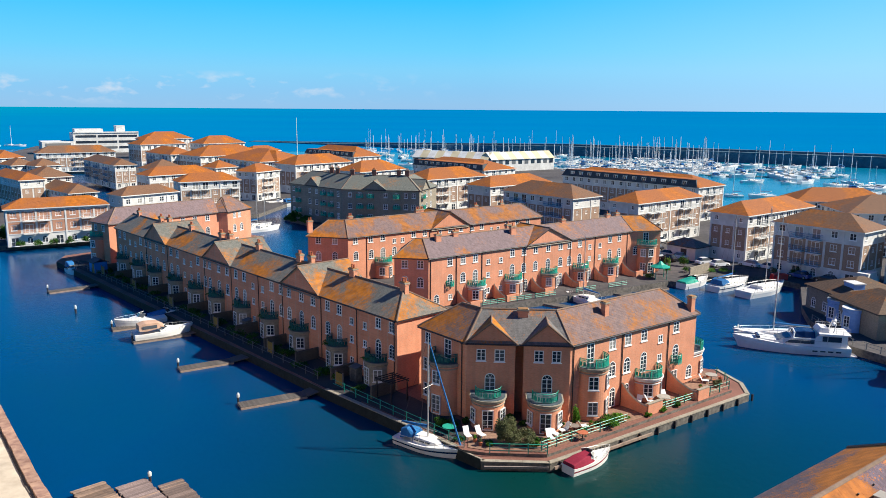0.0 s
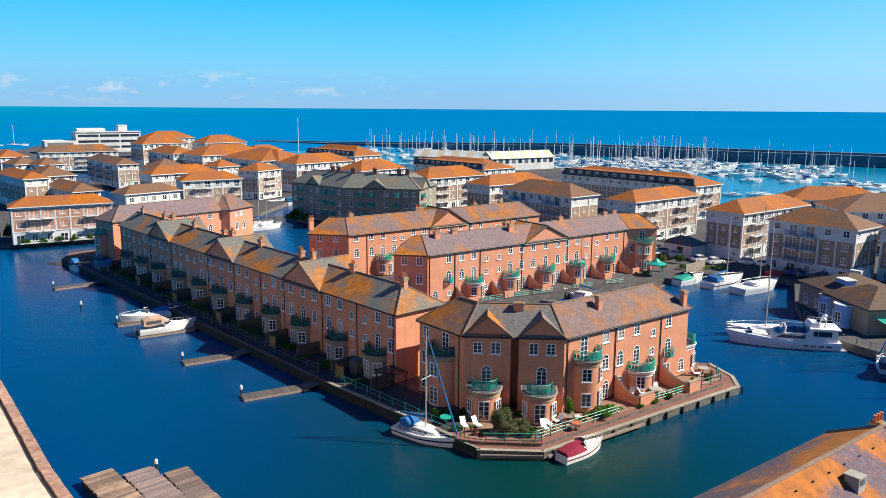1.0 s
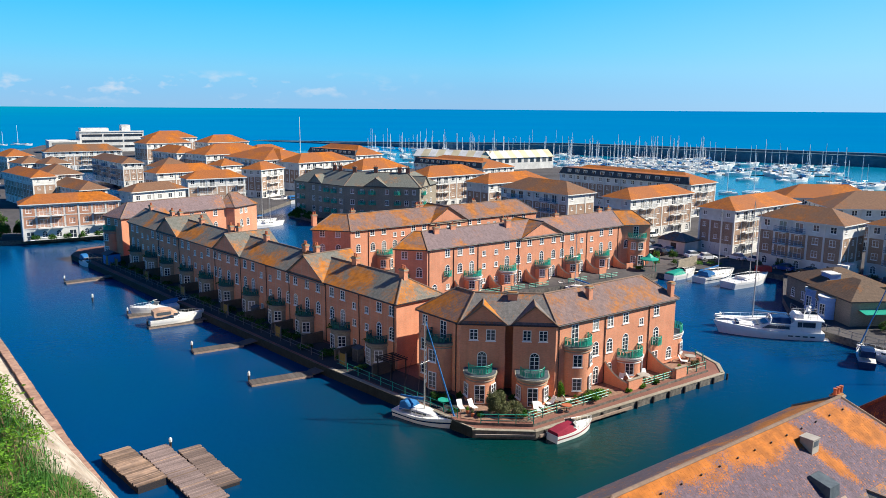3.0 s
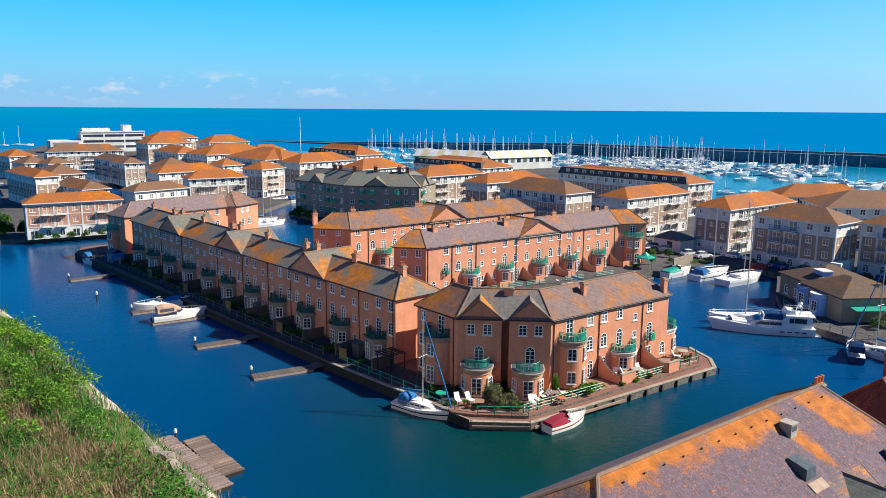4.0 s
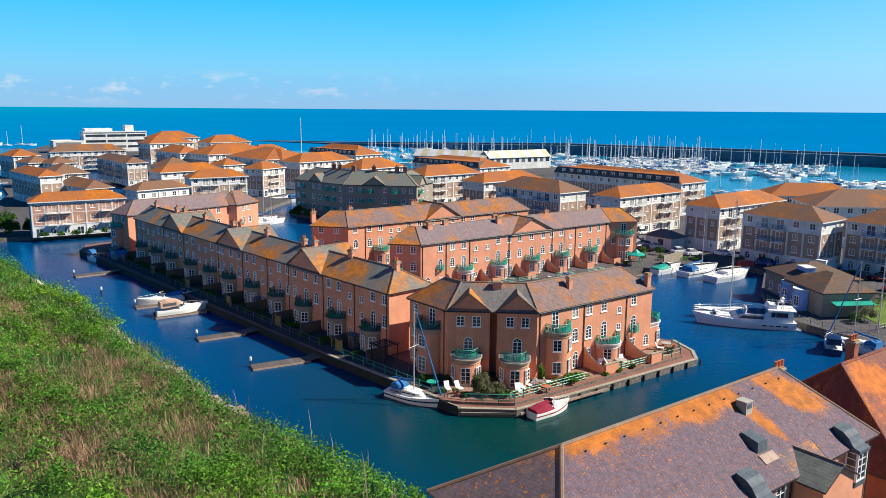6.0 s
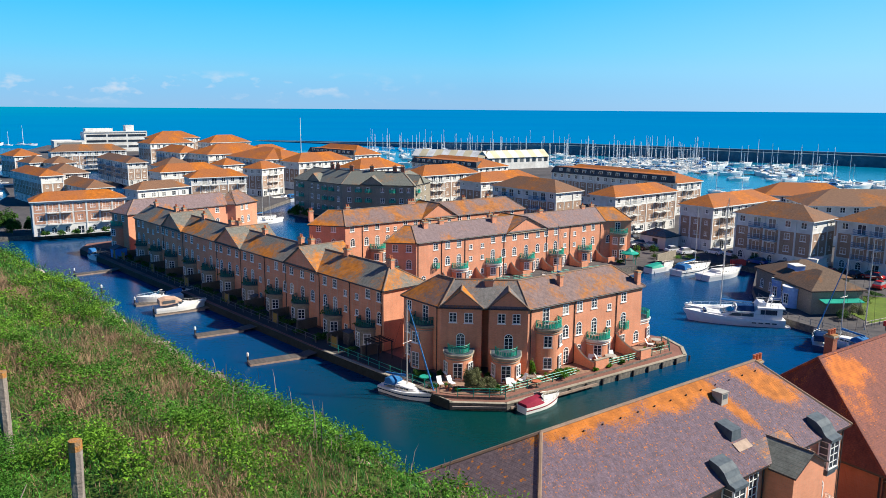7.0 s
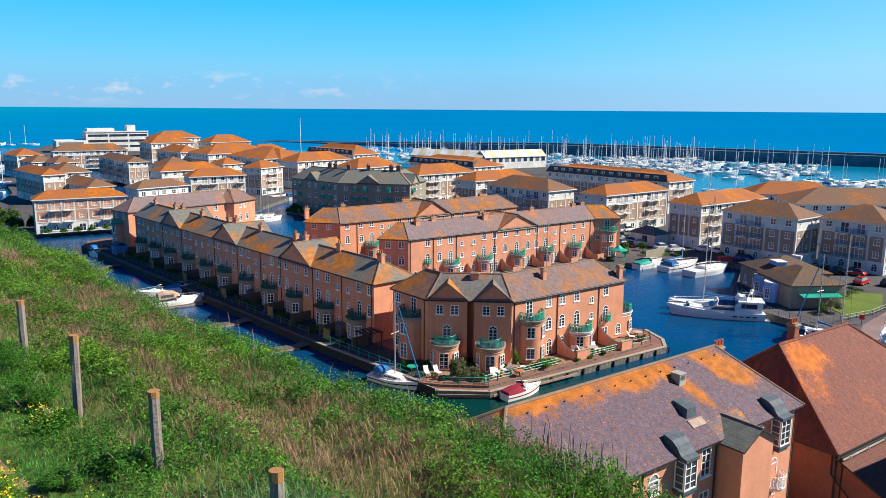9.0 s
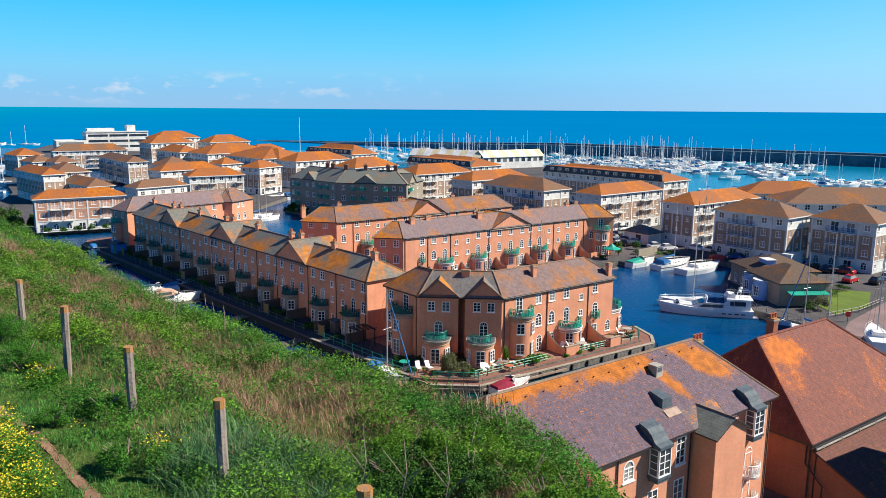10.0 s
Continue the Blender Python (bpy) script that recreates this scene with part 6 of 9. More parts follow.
def motorboat(at, ang, length=6.5, label="white motor boat tied to a pontoon", canopy=None, stripe=None, cover=None, hullm=None):
    b = thing("motor_boat", pose(at[0], at[1], 0.0, 0, 0, ang), label, "motor boat")
    L, beam, dep = length, length * 0.35, length * 0.135 + 0.2
    part("hull", hull_mesh(L, beam, dep, 0.35, stripe, hullm, 0.9), b)
    w = beam * 0.40
    mb = MB(GEL)
    loft(mb, cabin_secs([(-0.04 * L, w, w * 0.85, dep - 0.05, dep + 0.6), (0.12 * L, w * 0.95, w * 0.8, dep, dep + 0.52), (0.30 * L, w * 0.65, w * 0.45, dep + 0.06, dep + 0.32), (0.40 * L, w * 0.2, w * 0.15, dep + 0.1, dep + 0.14)]))
    part("foredeck", mb, b)
    mb = MB(GLASS, ALU)
    for sgn in (1, -1):
        mb.face([(0.0, sgn * w, dep + 0.45), (0.11 * L, sgn * w * 0.55, dep + 0.42), (0.05 * L, sgn * w * 0.5, dep + 0.95), (-0.06 * L, sgn * w * 0.85, dep + 0.95)])
    mb.face([(0.11 * L, w * 0.55, dep + 0.42), (0.11 * L, -w * 0.55, dep + 0.42), (0.05 * L, -w * 0.5, dep + 0.95), (0.05 * L, w * 0.5, dep + 0.95)])
    mb.tube([(-0.06 * L, w * 0.85, dep + 0.96), (0.05 * L, w * 0.5, dep + 0.96), (0.05 * L, -w * 0.5, dep + 0.96), (-0.06 * L, -w * 0.85, dep + 0.96)], 0.03, 4, 1)
    part("windscreen", mb, b)
    if canopy:
        mb = MB(canopy, GLASS)
        loft(mb, cabin_secs([(-0.42 * L, w * 1.0, w * 0.85, dep + 0.5, dep + 1.35), (-0.3 * L, w * 1.02, w * 0.9, dep + 0.4, dep + 1.6), (-0.08 * L, w * 1.0, w * 0.85, dep + 0.6, dep + 1.5), (0.04 * L, w * 0.7, w * 0.55, dep + 0.7, dep + 1.0)]))
        for sgn in (1, -1):
            mb.box(-0.36 * L, sgn * w * 0.99 - 0.02, dep + 0.75, -0.1 * L, sgn * w * 0.99 + 0.02, dep + 1.2, 1)
        part("canopy", mb, b, "canvas canopy")
    if cover:
        mb = MB(cover)
        loft(mb, cabin_secs([(-0.48 * L, w * 1.05, w * 0.95, dep - 0.05, dep + 0.35), (-0.25 * L, w * 1.12, w * 0.9, dep, dep + 0.6), (0.0, w * 1.05, w * 0.7, dep, dep + 0.75), (0.1 * L, w * 0.8, w * 0.6, dep + 0.2, dep + 0.5)]))
        part("cover", mb, b, "stretched canvas cover")
    mb = MB(ALU)
    pulpit(mb, L, beam, dep, 0, 0.5)
    part("bow_rail", mb, b)
    return b


# sailing boat at the corner of the quay, speedboat in front
sailboat((-3.7, 73.3), -34, 7.2, 10.4, "white sailing boat with blue sprayhood and furled blue sail", BLUE_CANVAS, BLUE_CANVAS, BLUE_CANVAS, NAVY, None, 0.0)
motorboat((11.4, 69.8), 37, 5.3, "small white speedboat with maroon cover and stripe", None, MAROON, MAROON)


def motor_yacht(at, ang):
    b = thing("motor_yacht", pose(at[0], at[1], 0, 0, 0, ang), "large white motor yacht with flybridge and dark windows", "motor yacht")
    L, beam, dep = 13.8, 4.2, 1.35
    part("hull", hull_mesh(L, beam, dep, 0.42, GEL, None, 0.94), b)
    mb = MB(NAVY)
    mb.box(-L / 2 + 0.1, -beam * 0.44, -0.1, L * 0.36, beam * 0.44, 0.16)
    part("boot_top", mb, b, "dark blue waterline band")
    for k in range(4):
        for sgn in (1, -1):
            mb = MB(GLASS)
            y = sgn * beam * 0.475
            mb.box(-5.6 + k * 1.0, y - 0.06, dep - 0.62, -4.95 + k * 1.0, y + 0.06, dep - 0.45)
            part("porthole", mb, b)
    w = 1.7
    mb = MB(GEL, GLASS)
    loft(mb, cabin_secs([(-6.4, w, w * 0.94, dep - 0.1, dep + 1.75), (-2.9, w, w * 0.94, dep - 0.1, dep + 1.75), (-2.3, w, w * 0.94, dep - 0.1, dep + 1.2)]))
    for sgn in (1, -1):
        y = sgn * w * 0.985
        mb.box(-5.6, y - 0.05, dep + 0.75, -3.9, y + 0.05, dep + 1.5, 1)
        mb.box(-3.8, y - 0.05, dep + 0.75, -3.2, y + 0.05, dep + 1.5, 1)
    mb.box(-6.46, -1.3, dep + 0.3, -6.38, 1.3, dep + 1.4, 1)
    part("aft_cabin", mb, b, "tall white aft cabin")
    mb = MB(GEL, GLASS)
    loft(mb, cabin_secs([(-2.3, w, w * 0.92, dep - 0.1, dep + 1.15), (0.6, w, w * 0.9, dep - 0.1, dep + 1.1), (2.6, w * 0.85, w * 0.72, dep, dep + 0.5), (4.6, w * 0.5, w * 0.4, dep + 0.15, dep + 0.5)]))
    for sgn in (1, -1):
        y = sgn * w * 0.985
        mb.hexa([(-2.2, y - 0.05, dep + 0.35), (1.6, y - 0.05, dep + 0.35), (0.7, y - 0.05, dep + 0.9), (-2.2, y - 0.05, dep + 0.9)], [(-2.2, y + 0.05, dep + 0.35), (1.6, y + 0.05, dep + 0.35), (0.7, y + 0.05, dep + 0.9), (-2.2, y + 0.05, dep + 0.9)], 1)
    part("saloon", mb, b, "low saloon with dark side windows")
    mb = MB(GLASS)
    mb.hexa([(0.75, w * 0.84, dep + 1.06), (2.45, w * 0.7, dep + 0.56), (2.45, -w * 0.7, dep + 0.56), (0.75, -w * 0.84, dep + 1.06)], [(0.75, w * 0.84, dep + 1.12), (2.45, w * 0.7, dep + 0.62), (2.45, -w * 0.7, dep + 0.62), (0.75, -w * 0.84, dep + 1.12)])
    part("windscreen", mb, b)
    mb = MB(GEL)
    loft(mb, cabin_secs([(-6.7, 1.9, 1.9, dep + 1.75, dep + 1.95), (-2.7, 1.9, 1.8, dep + 1.75, dep + 1.95)]))
    loft(mb, cabin_secs([(-4.0, 1.3, 1.2, dep + 1.95, dep + 2.5), (-2.9, 1.3, 1.1, dep + 1.95, dep + 2.7), (-2.5, 1.2, 1.0, dep + 1.95, dep + 2.1)]))
    mb.tube([(0.55, -1.5, dep + 1.05), (0.35, -1.2, dep + 1.75), (0.3, 0, dep + 1.9), (0.35, 1.2, dep + 1.75), (0.55, 1.5, dep + 1.05)], 0.12, 6)
    part("flybridge", mb, b)
    mb = MB(BLUE_CANVAS, NAVY)
    loft(mb, cabin_secs([(-2.3, 1.5, 1.2, dep + 1.15, dep + 1.95), (-1.0, 1.5, 1.15, dep + 1.12, dep + 2.0), (0.3, 1.4, 1.0, dep + 1.1, dep + 1.8)]), 1)
    part("canvas_top", mb, b, "dark blue canvas top")
    mb = MB(ALU, GEL)
    for sgn in (1, -1):
        mb.tube([(-4.6, sgn * 1.2, dep + 1.95), (-4.9, sgn * 1.0, dep + 3.1), (-4.9, 0, dep + 3.3)], 0.07, 5, 1)
        mb.tube([(-6.6, sgn * 1.8, dep + 2.7), (-3.0, sgn * 1.7, dep + 2.7)], 0.025, 4)
        mb.tube([(-6.6, sgn * 1.8, dep + 2.35), (-3.0, sgn * 1.7, dep + 2.35)], 0.02, 4)
        for k in range(5):
            mb.tube([(-6.6 + k * 0.9, sgn * 1.8, dep + 1.95), (-6.6 + k * 0.9, sgn * 1.8, dep + 2.7)], 0.02, 4)
    mb.tube([(-6.6, -1.8, dep + 2.7), (-6.6, 1.8, dep + 2.7)], 0.025, 4)
    mb.lathe([(0.3, 0), (0.34, 0.2), (0.14, 0.36)], 10, 1, (-4.9, 0, dep + 3.3))
    mb.lathe([(0.2, 0), (0.24, 0.3), (0.1, 0.44)], 10, 1, (-4.6, 0.8, dep + 2.9))
    mb.tube([(-4.7, 0.6, dep + 3.1), (-4.7, 0.6, dep + 5.2)], 0.03, 4)
    mb.tube([(-5.0, -0.5, dep + 3.1), (-5.3, -0.5, dep + 4.4)], 0.03, 4)
    mb.tube([(-5.2, -0.7, dep + 3.9), (-5.2, 0.7, dep + 4.0)], 0.05, 4, 1)
    part("radar_arch", mb, b)
    mb = MB(GEL)
    mb.box(-7.7, -1.9, 0.2, -6.8, 1.9, 0.38)
    part("swim_platform", mb, b)
    mb = MB(ALU)
    pulpit(mb, L, beam, dep + 0.3, 0, 0.1)
    part("bow_rail", mb, b)
    mb = MB(NAVY)
    mb.tube([(4.9, 0.8, dep + 0.65), (4.9, -0.8, dep + 0.65)], 0.26, 6)
    part("canvas_roll", mb, b)


motor_yacht((46.9, 105.6), 168)
sailboat((46.6, 109.6), 168, 11, 17.0, "white sailing yacht with blue sail cover and tall mast", BLUE_CANVAS)
jetty_later = ((41.8, 112.8), (49.6, 111.2), (55.5, 112.6))
motorboat((45.2, 144.2), 36, 7.6, "white motor boat under a green cover", None, None, GREEN)
sailboat((51.5, 142.9), 36, 10.5, 12.5, "white ketch with blue canvas moored stern to the quay", BLUE_CANVAS, None, BLUE_CANVAS, NAVY)
sailboat((56.0, 138.7), 34, 11.5, 14.5, "white racing yacht moored by the eastern quay", None, None, None, None)
motorboat((54.4, 93.6), 66, 6.6, "navy and white motor cruiser with dark canvas top", NAVY, NAVY, None, NAVY)
sailboat((57.9, 93.7), 122, 8.0, 11.5, "white sailing boat with blue sail cover by the club", BLUE_CANVAS, BLUE_CANVAS, BLUE_CANVAS)
sailboat((63.2, 84.5), 70, 8.5, 11.5, "white sailing boat laid up ashore on props", None, z=2.1)
# bare pole in place of a sailing boat's mast, its hull left out
fp = thing("flagpole", pose(63.2, 98.2, 1.3), "tall pale pole with stays standing in for a boat's mast by the lawn", "flagpole")
mb = MB(ALU)
mb.tube([(0, 0, 0), (0, 0, 13.6)], 0.11, 6, 0, 0.06)
mb.tube([(-0.8, 0, 8.2), (0.8, 0, 8.2)], 0.04, 4)
part("pole", mb, fp)
for x_, y_ in ((1.6, 0.4), (-1.6, -0.4)):
    mb = MB(BLACK)
    mb.tube([(x_, y_, 0), (x_ * 0.5, 0, 8.2), (0, 0, 13.4)], 0.02, 3)
    part("stay", mb, fp)
motorboat((-43.2, 109.4), 33, 7.6, "white motor cruiser with tan canopy tied to a pontoon", TAN)
motorboat((-48.4, 115.6), 213, 6.9, "white motor boat with blue cover tied to a pontoon", None, None, None)
motorboat((-46.0, 119.2), 33, 5.6, "small boat under a blue canvas cover", None, NAVY, BLUE_CANVAS, NAVY)
motorboat((-76.6, 151.6), -50, 5.0, "small dark-canopied motor boat by the steps", BLUE_CANVAS)
sailboat((22.4, 131.0), 128, 8.0, 10.5, "small sailing boat with blue cover in the inner basin", BLUE_CANVAS)
sailboat((-54.0, 209.0), 45, 9.0, 12.5, "white sailing boat in the far inlet", BLUE_CANVAS)
sailboat((-51.0, 205.5), 45, 9.0, 13.0, "white sailing boat in the far inlet", None)
motorboat((-58.5, 261.0), 40, 9.0, "white motor cruiser below the far block", None)
motorboat((-53.0, 258.0), 40, 8.0, "white motor cruiser below the far block", BLUE_CANVAS)


# marina full of berthed yachts before the breakwater
rng = random.Random(11)
far_sail = [sailboat((0, -900 - 20 * k), 0, L, m, "white yacht berthed in the outer marina", c, spar=FRAME) for k, (L, m, c) in enumerate(((7, 10.5, BLUE_CANVAS), (8.5, 12.5, None), (10, 15.0, BLUE_CANVAS)))]
far_motor = [motorboat((30, -900 - 20 * k), 0, L, "white motor cruiser berthed in the outer marina", c) for k, (L, c) in enumerate(((7, BLUE_CANVAS), (9, None), (12, None)))]
for ob in far_sail + far_motor:
    ob["group"] = "marina boats"
BR = radians(-31.6)
spots = []
# berths in loose rows: nearest and farthest row, spread as a share of the distance, spacing, chance of an empty berth, sailing share
for d0, d1, step, u0, u1, gap, empty, sail in ((396, 505, 11, 0.16, 0.345, 6.0, 0.08, 0.55), (380, 450, 13, 0.345, 0.50, 7.5, 0.28, 0.5), (305, 345, 13, 0.50, 0.62, 8.5, 0.2, 0.7), (430, 600, 24, -0.10, 0.16, 11.0, 0.2, 0.9), (350, 364, 14, 0.40, 0.47, 12.0, 0.2, 0.3), (292, 300, 12, 0.37, 0.43, 9.0, 0.1, 0.8)):
    d = d0
    while d <= d1:
        x = u0 * d
        while x < u1 * d:
            if rng.random() > empty:
                spots.append((x + rng.uniform(-2.5, 2.5), d + rng.uniform(-3, 3) - 0.12 * (x - u0 * d), rng.random() < sail))
            x += gap
        d += step
# western berths beside the apartment blocks and out beyond the hotel
spots += [(x, y, True) for x, y in ((-181, 294), (-170, 271), (-166, 260), (-187, 301), (-194, 309), (-161, 250), (-232, 378), (-226, 362), (-240, 390), (-236, 370))]
spots += [(-398 + 8.5 * k, 612 - 3 * (k % 3), k % 3 != 1) for k in range(8)]
first = {}
for x, y, sailing in spots:
    src = rng.choice(far_sail if sailing else far_motor)
    m = pose(x, y, 0, 0, 0, rng.choice((12, 192, 12, 102)) + rng.uniform(-14, 14))
    if src not in first:
        first[src] = 1
        src.matrix_world = m
    else:
        copy_thing(src, m)
for d, x0, x1 in ((398, 66, 140), (426, 70, 148), (454, 74, 158), (482, 78, 168), (385, 130, 190), (415, 142, 205), (310, 160, 190), (332, 168, 205)):
    mb = MB(DECK)
    mb.box(0, -1, 0, x1 - x0, 1, 0.5, 0, pose(x0, d, 0, 0, 0, -7))
    tagged(part("pontoon", mb), "long floating marina pontoon between berths", "pontoon", "marina pontoons")

# one tall mast on the far shore
mast = thing("flagpole", pose(-94, 480, 1.3), "tall white flagpole on the far quay", "flagpole")
mb = MB(WHITE)
mb.tube([(0, 0, 0), (0, 0, 25)], 0.35, 6, 0, 0.2)
part("pole", mb, mast)


# ---------------------------------------------------------------- jetties and rafts
def jetty(a, b, c, w=1.85, label="grey timber finger pontoon with a gangway to the quay"):
    """A floating finger from its outer end a to b, and a gangway from b up to the quay at c."""
    a, b, c = v2(a), v2(b), v2(c)
    ang = ang_of(a, b)
    L = (b - a).length
    j = thing("jetty", pose(a.x, a.y, 0, 0, 0, ang), label, "jetty", "finger pontoons")
    mb = MB(FLOAT)
    mb.box(0, -w / 2, -0.3, L, w / 2, 0.42)
    part("float", mb, j, "pale edge beam and float")
    mb = MB(DECK)
    nb = int(L / 0.3)
    for i in range(nb):
        mb.box(L * i / nb, -w / 2 + 0.06, 0.42, L * (i + 1) / nb - 0.03, w / 2 - 0.06, 0.50)
    part("decking", mb, j, "grey weathered planks")["kind"] = "stuff"
    mb = MB(BLACK, WHITE)
    mb.tube([(0.15, w / 2 + 0.15, -0.5), (0.15, w / 2 + 0.15, 1.2)], 0.12, 8)
    mb.lathe([(0.17, 1.0), (0.17, 1.35), (0.05, 1.55)], 8, 1, (0.15, w / 2 + 0.15, 0))
    part("mooring_post", mb, j, "black post with white cap")
    inv = pose(a.x, a.y, 0, 0, 0, ang).inverted()
    p = inv @ Vector((b.x, b.y, 0.55))
    q = inv @ Vector((c.x, c.y, 1.2))
    d = (q - p).normalized()
    s = Vector((-d.y, d.x, 0)) * 1.0
    mb = MB(DECK)
    mb.hexa([p - s - Vector((0, 0, 0.12)), p + s - Vector((0, 0, 0.12)), q + s - Vector((0, 0, 0.12)), q - s - Vector((0, 0, 0.12))], [p - s, p + s, q + s, q - s])
    part("gangway", mb, j, "dark sloping gangway")


jetty((-25, 83.4), (-18.3, 87.0), (-15.2, 88.9))
jetty((-35.8, 95.2), (-30, 98.7), (-26.0, 101.0))
jetty((-46.3, 106.6), (-39.6, 110.8), (-36.0, 112.4))
jetty((-51.7, 112.4), (-45.0, 116.6), (-41.6, 118.6))
jetty((-72.8, 135.0), (-67.6, 139.3), (-62.8, 142.2))
jetty(*jetty_later, 1.8, "dark timber pontoon behind the motor yacht")
# lone channel post
pp = thing("mooring_post", pose(-61.6, 121.8, -1.5), "black mooring post with white cap in the water", "post")
mb = MB(BLACK, WHITE)
mb.tube([(0, 0, 0), (0, 0, 2.7)], 0.16, 8)
mb.lathe([(0.2, 2.5), (0.2, 2.9), (0.05, 3.1)], 8, 1)
part("shaft", mb, pp)

# three old work rafts
for a, L, w, ang, mt in (((-32.0, 64.9), 8.6, 2.7, -46, SHABBY), ((-28.8, 66.1), 13.5, 2.6, -48, RAFT), ((-25.6, 66.1), 9.4, 2.1, -50, RAFT_DK)):
    r0 = thing("raft", pose(*a, 0.45 if mt is SHABBY else 0.12, 0, 0, ang), "old moored work raft with weathered grey and tan planks", "raft", "work rafts")
    mb = MB(BLACK)
    mb.box(0.05, -w + 0.1, -0.9, L - 0.05, -0.1, 0.35)
    part("float", mb, r0)
    rg = random.Random(int(L * 10))
    k = 0.0
    while k < L - 0.2:
        wd = rg.uniform(0.15, 0.22)
        mb = MB(mt if rg.random() > 0.12 else SHABBY)
        mb.box(k, -w - rg.uniform(-0.05, 0.12), 0.35, min(L, k + wd - 0.02), rg.uniform(-0.05, 0.1), 0.46 + rg.uniform(0, 0.03))
        part("plank", mb, r0)
        k += wd
    if L > 10:
        mb = MB(BLACK, WHITE)
        mb.tube([(0.3, 0.3, -1), (0.3, 0.3, 0.8)], 0.12, 8)
        mb.lathe([(0.17, 0.7), (0.17, 1.0), (0.06, 1.15)], 8, 1, (0.3, 0.3, 0))
        part("post", mb, r0, "black post with white cap")

# inner basin pontoons
for a, b, w in (((14.8, 130.0), (19.5, 126.4), 2.0), ((26.8, 139.3), (32.6, 134.8), 2.4), ((30, 142.3), (26.2, 139.6), 1.6), ((39.4, 141.8), (33.6, 137.6), 1.4)):
    L = math.dist(a, b)
    j = thing("jetty", pose(*a, 0, 0, 0, ang_of(a, b)), "pale timber pontoon in the inner basin", "jetty", "finger pontoons")
    mb = MB(FLOAT)
    mb.box(0, -w / 2, -0.3, L, w / 2, 0.45)
    part("float", mb, j)
    mb = MB(DECK)
    for i in range(int(L / 0.3)):
        mb.box(i * 0.3, -w / 2 + 0.05, 0.45, i * 0.3 + 0.27, w / 2 - 0.05, 0.52)
    part("decking", mb, j)["kind"] = "stuff"


# ---------------------------------------------------------------- quayside
def railing(points, z, m, label, gap=2.0, h=1.0, rails=3, t=0.03):
    r0 = thing("railing", pose(points[0][0], points[0][1], z), label, "railing", "quayside railings")
    mb = MB(m)
    o = v2(points[0])
    for a, b in zip(points, points[1:]):
        a, b = v2(a) - o, v2(b) - o
        for k in range(rails):
            zz = h * (k + 1) / rails
            mb.tube([(a.x, a.y, zz), (b.x, b.y, zz)], t, 4)
    part("rail", mb, r0)
    post = MB(m)
    post.box(-0.045, -0.045, 0, 0.045, 0.045, h + 0.06)
    me = post.mesh("post")
    for a, b in zip(points, points[1:]):
        a, b = v2(a) - o, v2(b) - o
        nn = max(1, round((b - a).length / gap))
        for i in range(nn):
            c = a + (b - a) * i / nn
            part("post", me, r0, "", pose(c.x, c.y, 0))
    return r0


qd = Vector((33.1 - 7.7, 86.4 - 68.6)).normalized()
qn = Vector((-qd.y, qd.x))
Q = lambda s, d: tuple(Vector((7.7, 68.6)) + qd * s + qn * d)  # noqa: E731
railing([(2.2, 70.0), (7.6, 69.9), Q(0.6, 1.9), Q(12.5, 1.9)], 1.3, GREEN, "green painted metal railing along the garden edge", 2.0, 1.0, 3, 0.035)
railing([Q(17.0, 2.0), Q(23.5, 2.0)], 1.3, GREEN, "green painted metal railing before the patio", 1.6, 0.9, 3, 0.04)
railing([Q(24.5, 1.9), (31.0, 87.2), (31.6, 90.2), (30.8, 93.4)], 1.3, GREEN, "thin green railing round the corner patio", 1.8, 1.0, 2, 0.02)
railing([(-0.2, 71.3), (-6.0, 77.4), (-15.0, 86.9)], 1.3, GREEN, "green railing along the quay steps", 2.2, 1.0, 2, 0.03)
railing([(-17.2, 89.4), (-81.0, 158.6)], 1.3, DARK_RAIL, "dark grey railing along the long quay walk", 2.6, 1.0, 2, 0.03)
ccd = Vector((40.5 - 2, 143.5 - 121.6)).normalized()
CQ = lambda s, d: tuple(Vector((2, 121.6)) + ccd * s + Vector((-ccd.y, ccd.x)) * d)  # noqa: E731
for s in (3.0, 8.4, 13.6, 22.5, 30.0):
    railing([CQ(s, 0.9), CQ(s + 4.4, 0.9)], 1.3, GREEN, "green garden railing by the inner basin", 1.4, 0.9, 3, 0.04)

bo = Vector((-67.1, 150.5))
bt = Vector((59.6, -65.1)).normalized()
bn = Vector((bt.y, -bt.x))
FBq = lambda s, d: tuple(bo + bt * s + bn * d)  # noqa: E731
# coping, wall facing and timber piles of the front quay
cop = MB(PAVING, STONE)
edge_pts = [(-15.8, 86.1), (-1.0, 71.3), (1.4, 68.9), (7.7, 68.6), (33.1, 86.4), (33.7, 90.0), (32.4, 94.8)]
for a, b in zip(edge_pts, edge_pts[1:]):
    L = math.dist(a, b)
    M = pose(*a, 0, 0, 0, ang_of(a, b))
    kk = int(L / 1.1)
    for i in range(kk):
        cop.box(L * i / kk, -0.06, 1.3 if a[0] < -2 else 1.0, L * (i + 1) / kk - 0.02, 0.42, 1.40 if a[0] < -2 else 1.09, 1, M)
tagged(part("coping", cop), "row of worn coping stones on the quay edge", "coping", kind="structure")
pile = MB(BLACK)
pile.box(-0.08, -0.06, -1.2, 0.08, 0.14, 0.97)
pm = pile.mesh("pile")
